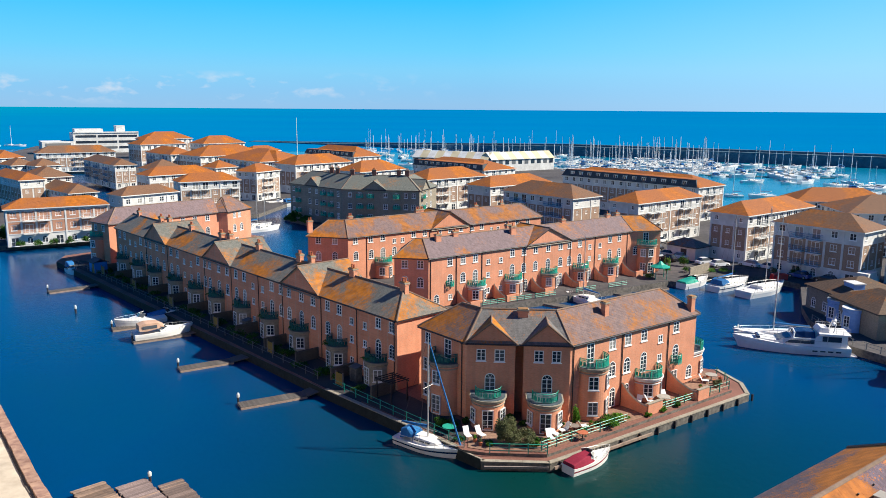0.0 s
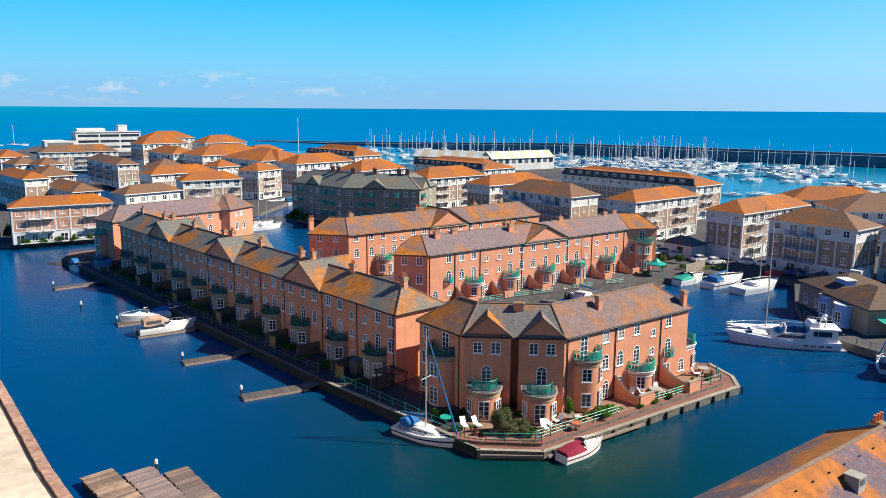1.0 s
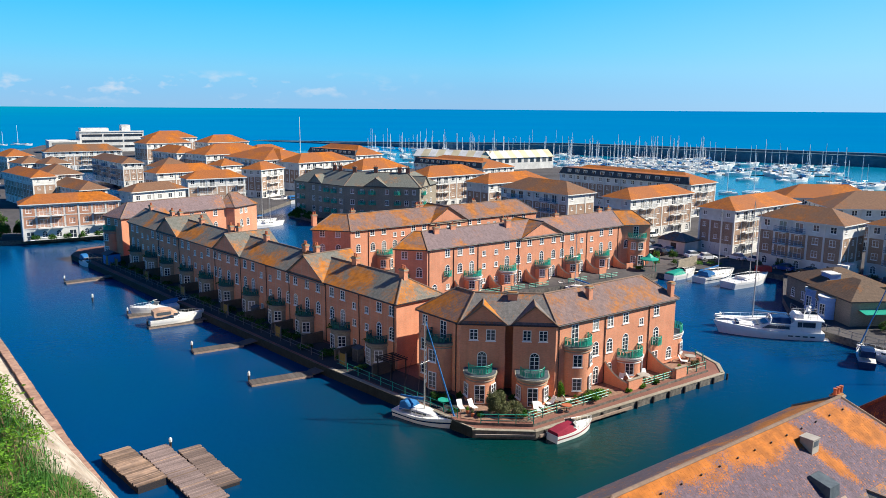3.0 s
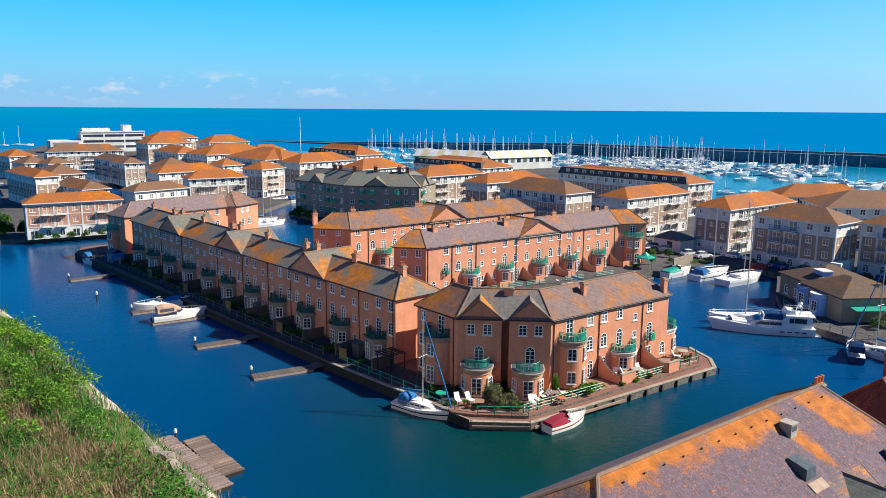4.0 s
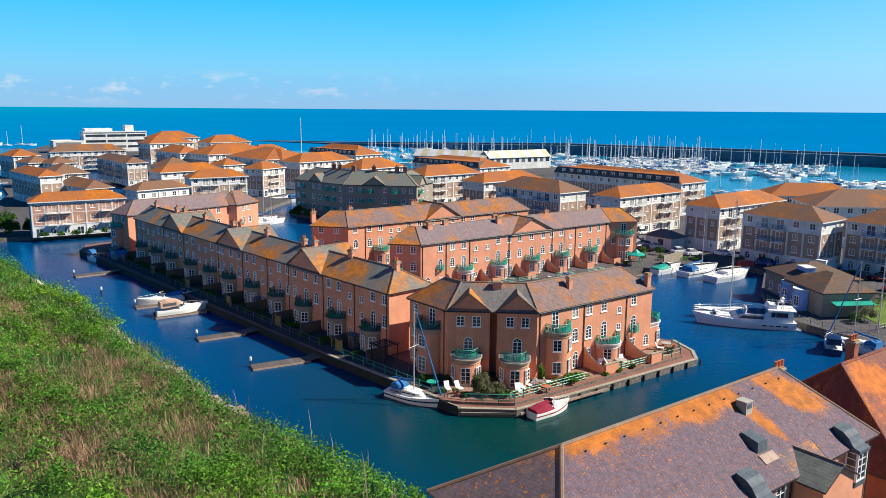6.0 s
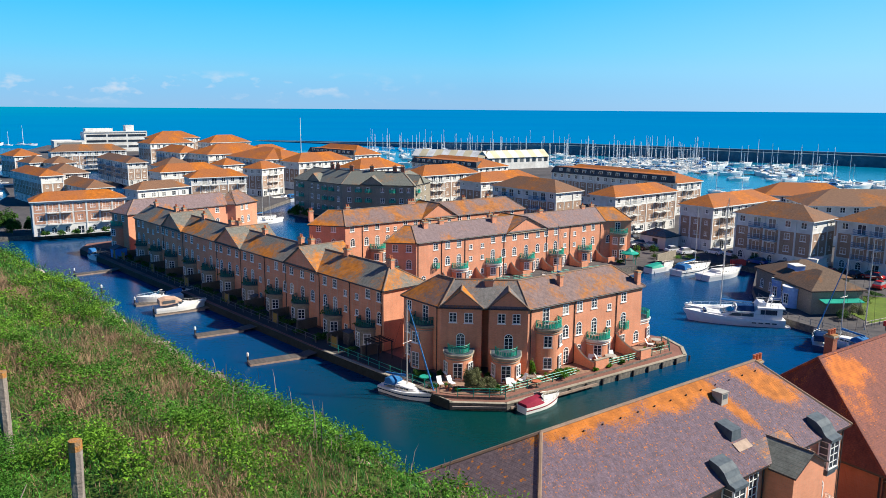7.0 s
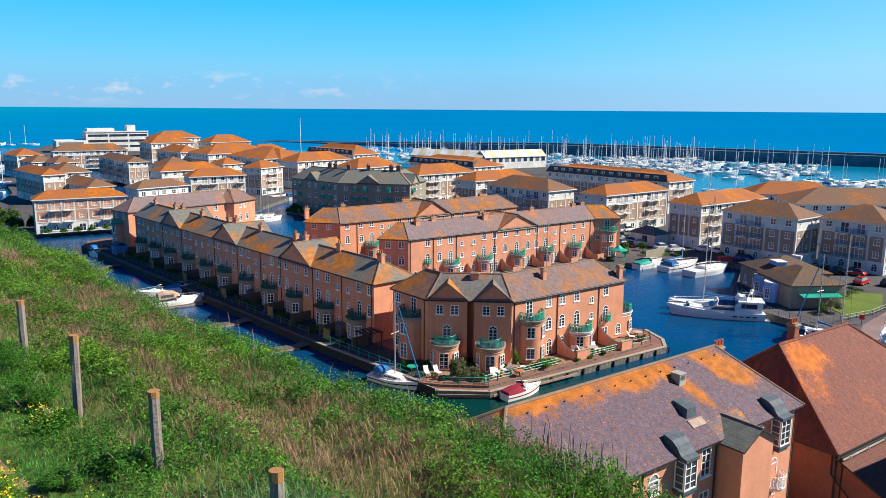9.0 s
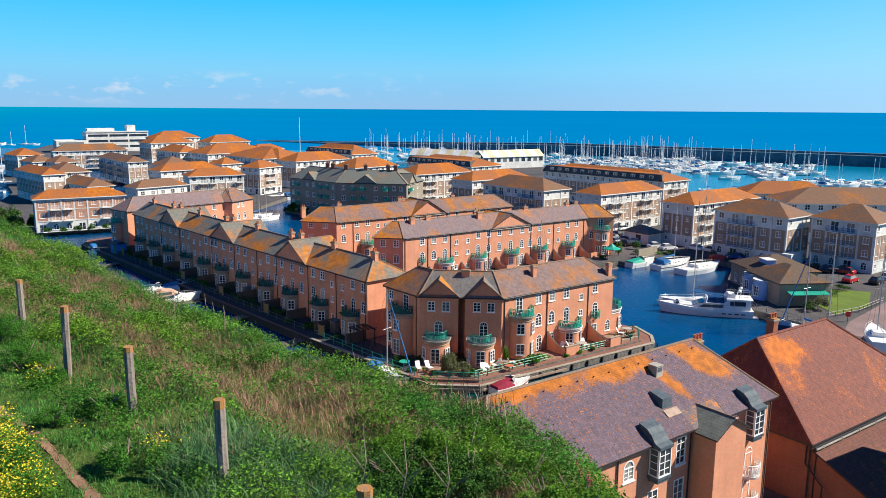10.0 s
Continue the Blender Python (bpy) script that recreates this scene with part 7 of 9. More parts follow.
for i in range(12):
    x, y = Q(1.2 + i * 2.75, -0.18)
    p_ = thing("fender_pile", pose(x, y, 0, 0, 0, math.degrees(math.atan2(qd.y, qd.x))), "dark timber fender pile on the quay wall", "pile", "fender piles")
    part("shaft", pm, p_)
wale = thing("fender_beam", pose(*Q(0.2, -0.38), 0.55, 0, 0, math.degrees(math.atan2(qd.y, qd.x))), "pale timber fender beam along the quay", "beam")
mb = MB(FLOAT)
mb.box(0, -0.12, 0, 13.5, 0.06, 0.26)
part("beam", mb, wale)
wale = thing("fender_beam", pose(1.6, 68.7, 0.3), "pale timber fender beam along the quay", "beam")
mb = MB(WOODPOST)
mb.box(0, -0.2, 0.2, 6.0, 0.0, 0.42)
part("beam", mb, wale)

# thin dark sheet added over the quay wall to paint its shaded side
mb = MB(SHADEWALL)
fa_, fb_ = Vector((-15.8, 86.1)), Vector((-82.5, 157.5))
fo = Vector((-(fb_ - fa_).y, (fb_ - fa_).x)).normalized() * 0.06
if fo.x > 0:
    fo = -fo
for fa_, fb_ in ((fa_, fb_), (Vector((1.3, 68.96)), fa_)):
    mb.hexa([(*fa_, -2), (*fb_, -2), (*(fb_ + fo), -2), (*(fa_ + fo), -2)], [(*fa_, 1.26), (*fb_, 1.26), (*(fb_ + fo), 1.26), (*(fa_ + fo), 1.26)])
tagged(part("quay_facing", mb), "dark stone facing of the long quay, shade in its colour", "quay wall", kind="structure")
mb = MB(ASPHALT)
mb.prism([FBq(0.4, 5.3), FBq(87.8, 5.3), FBq(87.8, 0.2), FBq(-6, 0.2), FBq(-13.5, 2.5), FBq(-13.5, 5.3)], 1.3, 1.345)
tagged(part("quay_walk", mb), "dark tarmac walk and gardens along the long terrace", "walk", kind="structure")

mb = MB(ASPHALT)
mb.prism([(-14.9, 86.5), (-1.2, 72.5), (0.0, 73.6), (-0.4, 77.6), (-5.6, 83.9), (-7.5, 85.8), (-12.2, 90.6)], 1.3, 1.342)
tagged(part("quay_walk", mb), "dark tarmac yard between the terrace and the corner house", "walk", kind="structure")
# dark timber pergola in the yard
pg = thing("pergola", pose(-7.9, 83.2, 1.34, 0, 0, -48), "dark timber pergola frame in the shaded yard", "pergola")
for x_ in (-1.3, 1.3):
    for y_ in (-1.1, 1.1):
        mb = MB(BLACK)
        mb.box(x_ - 0.06, y_ - 0.06, 0, x_ + 0.06, y_ + 0.06, 2.3)
        part("post", mb, pg)
for y_ in (-1.1, 1.1):
    mb = MB(BLACK)
    mb.box(-1.6, y_ - 0.05, 2.3, 1.6, y_ + 0.05, 2.45)
    part("beam", mb, pg)
for k in range(6):
    mb = MB(BLACK)
    mb.box(-1.3 + k * 0.52 - 0.03, -1.4, 2.45, -1.3 + k * 0.52 + 0.03, 1.4, 2.55)
    part("rafter", mb, pg)
# warm paved gardens in front of the corner houses
mb = MB(TERRACE)
mb.prism([(0.2, 71.2), (2.0, 70.6), (7.5, 70.3), Q(2.0, 1.95), Q(28.6, 1.95), (31.4, 90.2), (30.4, 93.4), (28.2, 92.0), (27.6, 89.6), (11.2, 77.3), (0.4, 77.9)], 1.3, 1.36)
tagged(part("patio", mb), "warm brick paved patios before the houses", "patio", kind="structure")


# garden walls with sweeping tops
def swept_wall(a, b, h0, h1, label="curved orange brick garden wall"):
    L = math.dist(a, b)
    w0 = thing("garden_wall", pose(*a, 1.3, 0, 0, ang_of(a, b)), label, "wall", "garden walls")
    mb = MB(BRICK)
    k = 8
    pts = [(L * i / k, h1 + (h0 - h1) * (1 - i / k) ** 2.2) for i in range(k + 1)]
    loop_ = [(0, 0), (L, 0)] + pts[::-1]
    mb.hexa([(x, -0.12, z) for x, z in loop_], [(x, 0.12, z) for x, z in loop_])
    part("wall", mb, w0)
    mb = MB(STONE)
    mb.tube([(x, 0, z) for x, z in pts], 0.13, 4)
    part("coping", mb, w0)
    return w0


fa = Vector((10.8, 77)) + Vector((-0.6, 0.8)) * 0.3
fu = Vector((math.cos(radians(36.7)), math.sin(radians(36.7))))
fn = Vector((fu.y, -fu.x))
FA = lambda s, d: tuple(fa + fu * s + fn * d)  # noqa: E731
swept_wall(FA(8.3, 0.1), FA(8.3, 3.6), 2.6, 1.0)
swept_wall(FA(16.2, 0.1), FA(16.2, 4.2), 2.6, 1.0)
for s, d0, ln in ((8.3, 3.6, 2.4), (16.2, 4.2, 2.0)):
    w0 = thing("garden_wall", pose(*FA(s, d0), 1.3, 0, 0, 36.7), "low orange brick garden pier", "wall", "garden walls")
    mb = MB(BRICK, STONE)
    mb.box(0, -0.15, 0, ln, 0.15, 1.25)
    mb.box(-0.06, -0.2, 1.25, ln + 0.06, 0.2, 1.33, 1)
    part("wall", mb, w0)
fc = Vector((-4.6, 121.3)) + Vector((-0.6, 0.8)) * 0.3
cu = Vector((math.cos(radians(36.6)), math.sin(radians(36.6))))
cn = Vector((cu.y, -cu.x))
FC = lambda s, d: tuple(fc + cu * s + cn * d)  # noqa: E731
for s in (6.0, 13.8, 22.6, 31.0, 38.8, 46.8):
    swept_wall(FC(s, 0.1), FC(s, 3.4), 2.4, 0.9)
    w0 = thing("garden_wall", pose(*FC(s, 3.4), 1.3, 0, 0, 36.6), "low orange brick garden pier", "wall", "garden walls")
    mb = MB(BRICK)
    mb.box(0, -0.15, 0, 2.0, 0.15, 1.1)
    part("wall", mb, w0)
# garden divisions and gates along the long terrace
bo = Vector((-67.1, 150.5))
bt = Vector((59.6, -65.1)).normalized()
bn = Vector((bt.y, -bt.x))
FB = lambda s, d: tuple(bo + bt * s + bn * d)  # noqa: E731
rng = random.Random(5)
for i in range(12):
    s = 1.0 + i * 7.9
    w0 = thing("garden_wall", pose(*FB(s, 0.0), 1.3, 0, 0, ang_of((0, 0), bn)), "brown brick wall between gardens", "wall", "garden walls")
    mb = MB(GARDEN_BRICK)
    mb.box(0, -0.12, 0, 3.4, 0.12, 1.5)
    part("wall", mb, w0)
    if i % 2 == 0:
        g0 = thing("garden_gate", pose(*FB(s + 1.4, 3.6), 1.3, 0, 0, ang_of((0, 0), bt)), "ochre timber garden gate beside the walk", "gate", "garden gates")
        mb = MB(YELLOW_DOOR)
        for k in range(6):
            mb.box(k * 0.22, -0.03, 0.05, k * 0.22 + 0.2, 0.03, 1.5)
        part("boards", mb, g0)
        for x_ in (-0.14, 1.31):
            mb = MB(WOODPOST)
            mb.box(x_, -0.08, 0, x_ + 0.13, 0.08, 1.7)
            part("post", mb, g0)
# blue and ochre beach hut
hut = thing("garden_hut", pose(*FB(-1.5, 3.4), 1.3, 0, 0, ang_of((0, 0), bt)), "small blue garden hut with ochre door", "hut")
mb = MB(BLUE_DOOR)
mb.box(0, -1.2, 0, 3.0, 1.2, 2.1)
part("wall", mb, hut)
mb = MB(BLACK)
roof_solid(mb, [[(-0.2, -1.5, 2.05), (3.2, -1.5, 2.05), (3.2, 0, 2.7), (-0.2, 0, 2.7)], [(3.2, 1.5, 2.05), (-0.2, 1.5, 2.05), (-0.2, 0, 2.7), (3.2, 0, 2.7)]], 0.08)
part("roof", mb, hut)
mb = MB(YELLOW_DOOR)
mb.box(1.8, -1.26, 0.05, 2.8, -1.19, 1.9)
part("door", mb, hut)


# ---------------------------------------------------------------- patio furniture
def lounger(at, ang):
    b = thing("deck_chair", pose(*at, 1.36, 0, 0, ang), "white reclining garden chair on the patio", "chair", "patio chairs")
    mb = MB(FRAME)
    mb.box(-0.3, -0.55, 0.28, 0.3, 0.25, 0.34)
    part("seat", mb, b)
    mb = MB(FRAME)
    mb.hexa([(-0.3, 0.2, 0.28), (0.3, 0.2, 0.28), (0.3, 0.26, 0.32), (-0.3, 0.26, 0.32)], [(-0.3, 0.62, 0.98), (0.3, 0.62, 0.98), (0.3, 0.68, 0.96), (-0.3, 0.68, 0.96)])
    part("backrest", mb, b)
    for x in (-0.27, 0.27):
        for y in (-0.5, 0.2):
            mb = MB(FRAME)
            mb.tube([(x, y, 0), (x, y, 0.3)], 0.025, 5)
            part("leg", mb, b)


def round_table(at, r=0.6, z=1.36, m=None, label="round white patio table"):
    b = thing("patio_table", pose(*at, z), label, "table", "patio tables")
    mb = MB(m or CONCRETE)
    mb.lathe([(r, 0.70), (r, 0.75)], 16)
    part("tabletop", mb, b)
    mb = MB(BLACK)
    mb.lathe([(0.3, 0), (0.06, 0.06), (0.05, 0.7)], 8)
    part("pedestal", mb, b)


lounger((0.2, 73.4), 20)
lounger((1.5, 73.6), 35)
round_table((-1.6, 74.4), 0.7, 1.36, GREEN, "round dark green patio table")
round_table(Q(20.0, 3.4), 0.75)
lounger(Q(17.6, 4.8), -30)
lounger(Q(18.6, 4.0), 60)
round_table((29.9, 90.0), 0.7, 1.36, CONCRETE, "round grey patio table with benches")
for a in range(4):
    c = (29.9 + 1.1 * math.cos(a * 1.57), 90.0 + 1.1 * math.sin(a * 1.57))
    s0_ = thing("patio_stool", pose(*c, 1.36), "small dark patio stool", "stool", "patio stools")
    mb = MB(POT)
    mb.lathe([(0.2, 0), (0.24, 0.42), (0.24, 0.46)], 8)
    part("seat", mb, s0_)
round_table((11.5, 73.2), 0.55, 1.36, POT, "small round timber patio table")
# green garden gazebo at the end of the inner basin
gz = thing("gazebo", pose(39.2, 145.8, 1.3), "green canopied garden gazebo on thin posts", "gazebo")
mb = MB(GREEN)
mb.lathe([(1.9, 2.2), (1.9, 2.35), (0.9, 2.75), (0.15, 3.4)], 8)
part("canopy", mb, gz)
for a in range(4):
    mb = MB(GREEN)
    x, y = 1.5 * math.cos(0.78 + a * 1.57), 1.5 * math.sin(0.78 + a * 1.57)
    mb.tube([(x, y, 0), (x, y, 2.3)], 0.06, 6)
    part("post", mb, gz)


# ---------------------------------------------------------------- clubhouse, cars and road by the eastern quay
cl = thing("clubhouse", pose(57.2, 125.6, 1.3, 0, 0, -83), "low brown clubhouse with hipped roofs, blue bays and green awning", "clubhouse")
mb = MB(CLUB_TILE, BLACK, CLUB_TILE)
roof_solid(mb, hip_faces([(0, 0), (11, 0), (11, 12), (0, 12)], 3.9, 0.42), 0.2, 0, 1)
roof_solid(mb, hip_faces([(8, -1.0), (19.5, -1.0), (19.5, 8.6), (8, 8.6)], 3.9, 0.46), 0.2, 2, 1)
part("roof", mb, cl)
wall = MB(DULL_BRICK)
for pts in ([(0.4, 0.4), (10.6, 0.4), (10.6, 11.6), (0.4, 11.6)], [(8.4, -0.6), (19.1, -0.6), (19.1, 8.2), (8.4, 8.2)]):
    for p, q in zip(pts, pts[1:] + pts[:1]):
        wall_facet(wall, p, q, 0, 3.85, put_windows(cl, p, q, [("ga", 2.0), ("g", 5.0)]) if p[0] < 9 and q[0] > p[0] + 5 else ())
part("wall", wall, cl)
BLUE_PAINT = surface("pale_blue_render", (0.22, 0.40, 0.74), (0.18, 0.34, 0.66), 3, 0.7)
for s in (9.0, 14.0):
    mb = MB(BLUE_PAINT, WHITE)
    mb.lathe([(1.5, 0), (1.5, 2.9), (1.6, 3.0), (1.6, 3.4)], 14, 0, (0, 0, 0), math.pi, 2 * math.pi)
    mb.lathe([(1.62, 3.4), (1.66, 3.5)], 14, 1, (0, 0, 0), math.pi, 2 * math.pi)
    b_ = part("bay", mb, cl, "pale blue round bay", pose(s, -0.7 if s > 10 else 0.2, 0))
    for a in (-40, 20):
        fm, _ = window_mesh(0.95, 1.7, 0, 2, 3, True, True)
        t_ = radians(a - 90)
        part("window", fm, b_, "", pose(1.57 * math.cos(t_), 1.57 * math.sin(t_), 0.7, 0, 0, a))
mb = MB(BLUE_PAINT, WHITE)
mb.box(6.4, 2.6, 3.6, 8.9, 4.4, 5.6)
mb.box(6.3, 2.5, 5.6, 9.0, 4.5, 5.75, 1)
part("roof_vent", mb, cl, "pale blue boxed dormer")
mb = MB(GREEN)
mb.hexa([(19.1, 0.6, 2.5), (20.9, 0.6, 2.2), (20.9, 7.4, 2.2), (19.1, 7.4, 2.5)], [(19.1, 0.6, 2.58), (20.9, 0.6, 2.28), (20.9, 7.4, 2.28), (19.1, 7.4, 2.58)])
part("awning", mb, cl, "green canvas awning")

CARS = {}


def car(at, ang, paint):
    if paint not in CARS:
        body = MB(CARPAINT[paint])
        rows_ = [(-2.1, 0.78, 0.74, 0.35, 0.78), (-1.9, 0.86, 0.82, 0.28, 0.92), (-0.9, 0.88, 0.84, 0.25, 0.95), (0.7, 0.88, 0.84, 0.25, 0.92), (1.7, 0.84, 0.78, 0.28, 0.76), (2.1, 0.74, 0.68, 0.35, 0.62)]
        loft(body, cabin_secs(rows_))
        top = MB(GLASS)
        loft(top, cabin_secs([(-1.75, 0.78, 0.70, 0.88, 1.0), (-1.25, 0.78, 0.62, 0.9, 1.42), (0.2, 0.78, 0.62, 0.9, 1.44), (0.95, 0.78, 0.68, 0.88, 0.98)]))
        roof_ = MB(CARPAINT[paint])
        roof_.box(-1.25, -0.6, 1.43, 0.15, 0.6, 1.47)
        wh = MB(TYRE, ALU)
        wh.tube([(0, -0.1, 0), (0, 0.1, 0)], 0.32, 12)
        wh.tube([(0, -0.11, 0), (0, 0.11, 0)], 0.19, 8, 1)
        CARS[paint] = [k.mesh(nm) for k, nm in ((body, "body"), (top, "windows"), (roof_, "roof"), (wh, "wheel"))]
    b = thing("car", pose(*at, 1.32, 0, 0, ang), paint + " car parked on the quay road", "car", "parked cars")
    for me in CARS[paint][:3]:
        part(me.name.split(".")[0].replace("windows", "window_band"), me, b)
    for x in (-1.3, 1.35):
        for y in (-0.8, 0.8):
            part("wheel", CARS[paint][3], b, "", pose(x, y, 0.32))


for at, ang, paint in (((50.6, 186), 40, "white"), ((47.0, 168.6), 125, "silver"), ((48.8, 165.6), 125, "white"), ((46.4, 176), 130, "black"), ((44.6, 171.0), 130, "black"),
                       ((61.0, 157.6), 125, "white"), ((63.8, 155.2), 125, "white"), ((52.6, 159.6), 20, "white"), ((54.8, 157.4), 20, "white"), ((45.8, 163.0), 125, "black"), ((43.6, 166.5), 125, "silver"), ((77.0, 136.0), 40, "red"), ((80.6, 134.4), 40, "black"), ((83.2, 133.0), 130, "red"),
                       ((93.5, 118.0), 38, "black"), ((97.5, 120.6), 38, "red"), ((66.5, 147.0), 128, "blue"), ((70.0, 143.5), 128, "black")):
    car(at, ang, paint)
van = thing("van", pose(75.6, 139.6, 1.32, 0, 0, 40), "white box van parked by the apartment block", "van")
mb = MB(WHITE)
mb.box(-2.6, -1.05, 0.5, 1.4, 1.05, 2.9)
part("box_body", mb, van)
mb = MB(CARPAINT["white"], GLASS)
loft(mb, cabin_secs([(1.4, 1.0, 0.95, 0.45, 2.0), (2.2, 1.0, 0.9, 0.45, 1.9), (2.9, 0.95, 0.85, 0.45, 1.1)]))
part("cab", mb, van)
for x in (-1.6, 2.0):
    for y in (-0.9, 0.9):
        mb = MB(TYRE)
        mb.tube([(x, y - 0.12, 0.36), (x, y + 0.12, 0.36)], 0.36, 10)
        part("wheel", mb, van)
# red liferaft hut and white boat shed on the quay
hut = thing("quay_hut", pose(62.0, 145.6, 1.3, 0, 0, 5), "low red painted quay hut with flat roof", "hut")
mb = MB(RED)
loft(mb, cabin_secs([(-1.4, 0.8, 0.75, 0, 1.1), (0, 0.9, 0.8, 0, 1.25), (1.4, 0.8, 0.75, 0, 1.1)]))
part("body", mb, hut)
sh = thing("quay_shed", pose(51.3, 162.0, 1.3, 0, 0, 38), "white quay shed with dark hipped roof", "shed")
mb = MB(WHITE, BLACK)
mb.box(0.4, 0.4, 0, 5.4, 7.6, 2.9)
mb.box(0.32, 2.6, 0, 0.42, 4.0, 2.3, 1)
part("wall", mb, sh)
mb = MB(SLATE_G, BLACK)
roof_solid(mb, hip_faces([(-0.1, -0.1), (5.8, -0.1), (5.8, 8.0), (-0.1, 8.0)], 2.9, 0.5), 0.15, 0, 1)
part("roof", mb, sh)
bx = thing("car_park_wall", pose(45.3, 146.6, 1.3, 0, 0, 44), "dark low wall beside the car park", "wall")
mb = MB(DULL_BRICK)
mb.box(0, 0, 0, 7.6, 0.3, 1.9)
part("wall", mb, bx)
# lawn and pink road by the club
mb = MB(PINK_ROAD)
mb.prism([(61.5, 90.5), (66, 97.3), (72, 103.2), (79, 110.3), (92, 122), (98, 117), (82, 100), (70, 86)], 1.3, 1.345)
tagged(part("road", mb), "pinkish paved quay road beside the club", "road", kind="structure")
for at, ang, paint in (((80.5, 125.2), 40, "red"), ((85.0, 124.2), 40, "black"), ((89.0, 127.5), 40, "silver")):
    car(at, ang, paint)
mb = MB(LAWN)
mb.prism([(66, 101.5), (74, 106.5), (80, 117), (72, 120), (65.5, 112)], 1.3, 1.36)
tagged(part("lawn", mb), "small bright mown lawn beside the clubhouse", "lawn", kind="structure")
railing([(63.5, 99.2), (70.5, 103.0), (78.0, 109.5)], 1.3, CONCRETE, "pale post and rail fence along the lawn", 1.8, 0.9, 2, 0.05)
railing([(54.8, 117), (54.4, 104.3), (57.2, 98.9), (61, 92.4)], 1.3, CONCRETE, "grey quay railing below the clubhouse", 2.0, 0.9, 2, 0.03)
sg = thing("life_ring_post", pose(65.9, 97.6, 1.3), "red lifebuoy cabinet on a post", "lifebuoy post")
mb = MB(RED, BLACK)
mb.box(-0.35, -0.1, 0.8, 0.35, 0.1, 1.55)
mb.tube([(0, 0, 0), (0, 0, 0.8)], 0.05, 6, 1)
part("cabinet", mb, sg)


# ---------------------------------------------------------------- chalk cliff, sea wall and cliff-top grass
EDGE = np.array([(-70, 73), (-30, 30), (-14.6, 14.4), (-10, 9.3), (-8.0, 7.15), (-6.75, 5.6), (-5.25, 3.95), (-3.65, 2.15), (-2.4, 0.85), (-1.1, -0.45), (0.3, -1.85), (1.35, -2.7), (3.1, -4.1), (4.5, -5.3), (5.5, -6.7), (6.3, -9), (9, -16), (15, -28), (24, -45)], float)


def inland(x, y):
    """Metres inside the cliff edge; negative over the drop."""
    p = np.stack([np.asarray(x, float), np.asarray(y, float)], -1)
    best = np.full(p.shape[:-1], 1e9)
    side = np.ones(p.shape[:-1])
    for a, b in zip(EDGE, EDGE[1:]):
        d = b - a
        u = np.clip(((p - a) @ d) / (d @ d), 0, 1)
        off = p - (a + u[..., None] * d)
        dist = np.hypot(off[..., 0], off[..., 1])
        cr = d[0] * (p[..., 1] - a[1]) - d[1] * (p[..., 0] - a[0])
        near_ = dist < best
        side = np.where(near_, np.where(cr > 0, -1.0, 1.0), side)
        best = np.where(near_, dist, best)
    return best * side


def lumps(x, y):
    return 0.10 * np.sin(x * 1.3 + 0.7 * y) + 0.08 * np.sin(0.9 * y - 0.6 * x + 1) + 0.05 * np.sin(2.3 * x + 1.9 * y)


def ground_z(x, y):
    d = inland(x, y)
    top = 28.58 + 0.085 * np.clip(d, 0, 6) + lumps(x, y) * np.clip(d / 2, 0.3, 1)
    face = np.interp(-d, [0, 0.25, 0.9, 1.5, 4, 11, 13.5, 60], [28.58, 28.42, 27.65, 26.6, 21.5, 4.3, 1.3, 1.1])
    return np.where(d > 0, top, face + 0.5 * lumps(x * 0.8, y * 0.8) * (-d < 13))


xs, ys = np.arange(-76, 26, 0.8), np.arange(-44, 112, 0.8)
gx, gy = np.meshgrid(xs, ys)
gd, gz_ = inland(gx, gy), ground_z(gx, gy)
mb = MB(CLIFF)
nxg = len(xs)
mb.v = list(zip(gx.ravel().tolist(), gy.ravel().tolist(), gz_.ravel().tolist()))
rg = random.Random(3)
for j in range(len(ys) - 1):
    for i in range(nxg - 1):
        d = gd[j, i]
        if d < -14.0 or (d < -12 and gx[j, i] > -22):
            continue
        k = j * nxg + i
        mb.f.append([k, k + 1, k + 1 + nxg, k + nxg])
        mb.m.append(0)
cliff = part("cliff", mb)
for poly in cliff.data.polygons:
    poly.use_smooth = True
tagged(cliff, "grassy chalk cliff with a white undercliff path", "cliff", kind="structure")

# sea wall below the cliff
SW = [(-66.6, 101.1), (-61.0, 93.8), (-48.2, 77.6), (-36.3, 62.4), (-29.4, 54.3), (-18, 41.5)]
low_ = MB(QUAYWALL)
outer_, back_ = offset_line(SW, 0.12), offset_line(SW, -0.95)
for k in range(len(SW) - 1):
    low_.hexa([(*back_[k], -2), (*outer_[k], -2), (*outer_[k + 1], -2), (*back_[k + 1], -2)], [(*back_[k], 1.95), (*outer_[k], 1.95), (*outer_[k + 1], 1.95), (*back_[k + 1], 1.95)])
wall_obj = tagged(part("sea_wall_1", low_), "stone sea wall with broad tan coping slabs", "sea wall", kind="structure")
rg = random.Random(12)
for a, b in zip(SW, SW[1:]):
    L = math.dist(a, b)
    kk = max(1, round(L / 1.5))
    for i in range(kk):
        mb = MB(RUST)
        mb.box(L * i / kk + 0.015, -0.72 + rg.uniform(-0.03, 0.03), 1.95, L * (i + 1) / kk - 0.015, 0.2 + rg.uniform(-0.02, 0.02), 2.2 + rg.uniform(-0.02, 0.02), 0, pose(*a, 0, 0, 0, ang_of(a, b)) @ pose(0, 0.0, 0))
        part("coping_slab", mb, wall_obj)
mb = MB(CHALK)
wi = offset_line(SW, -0.95)
wo = offset_line(SW, -9)
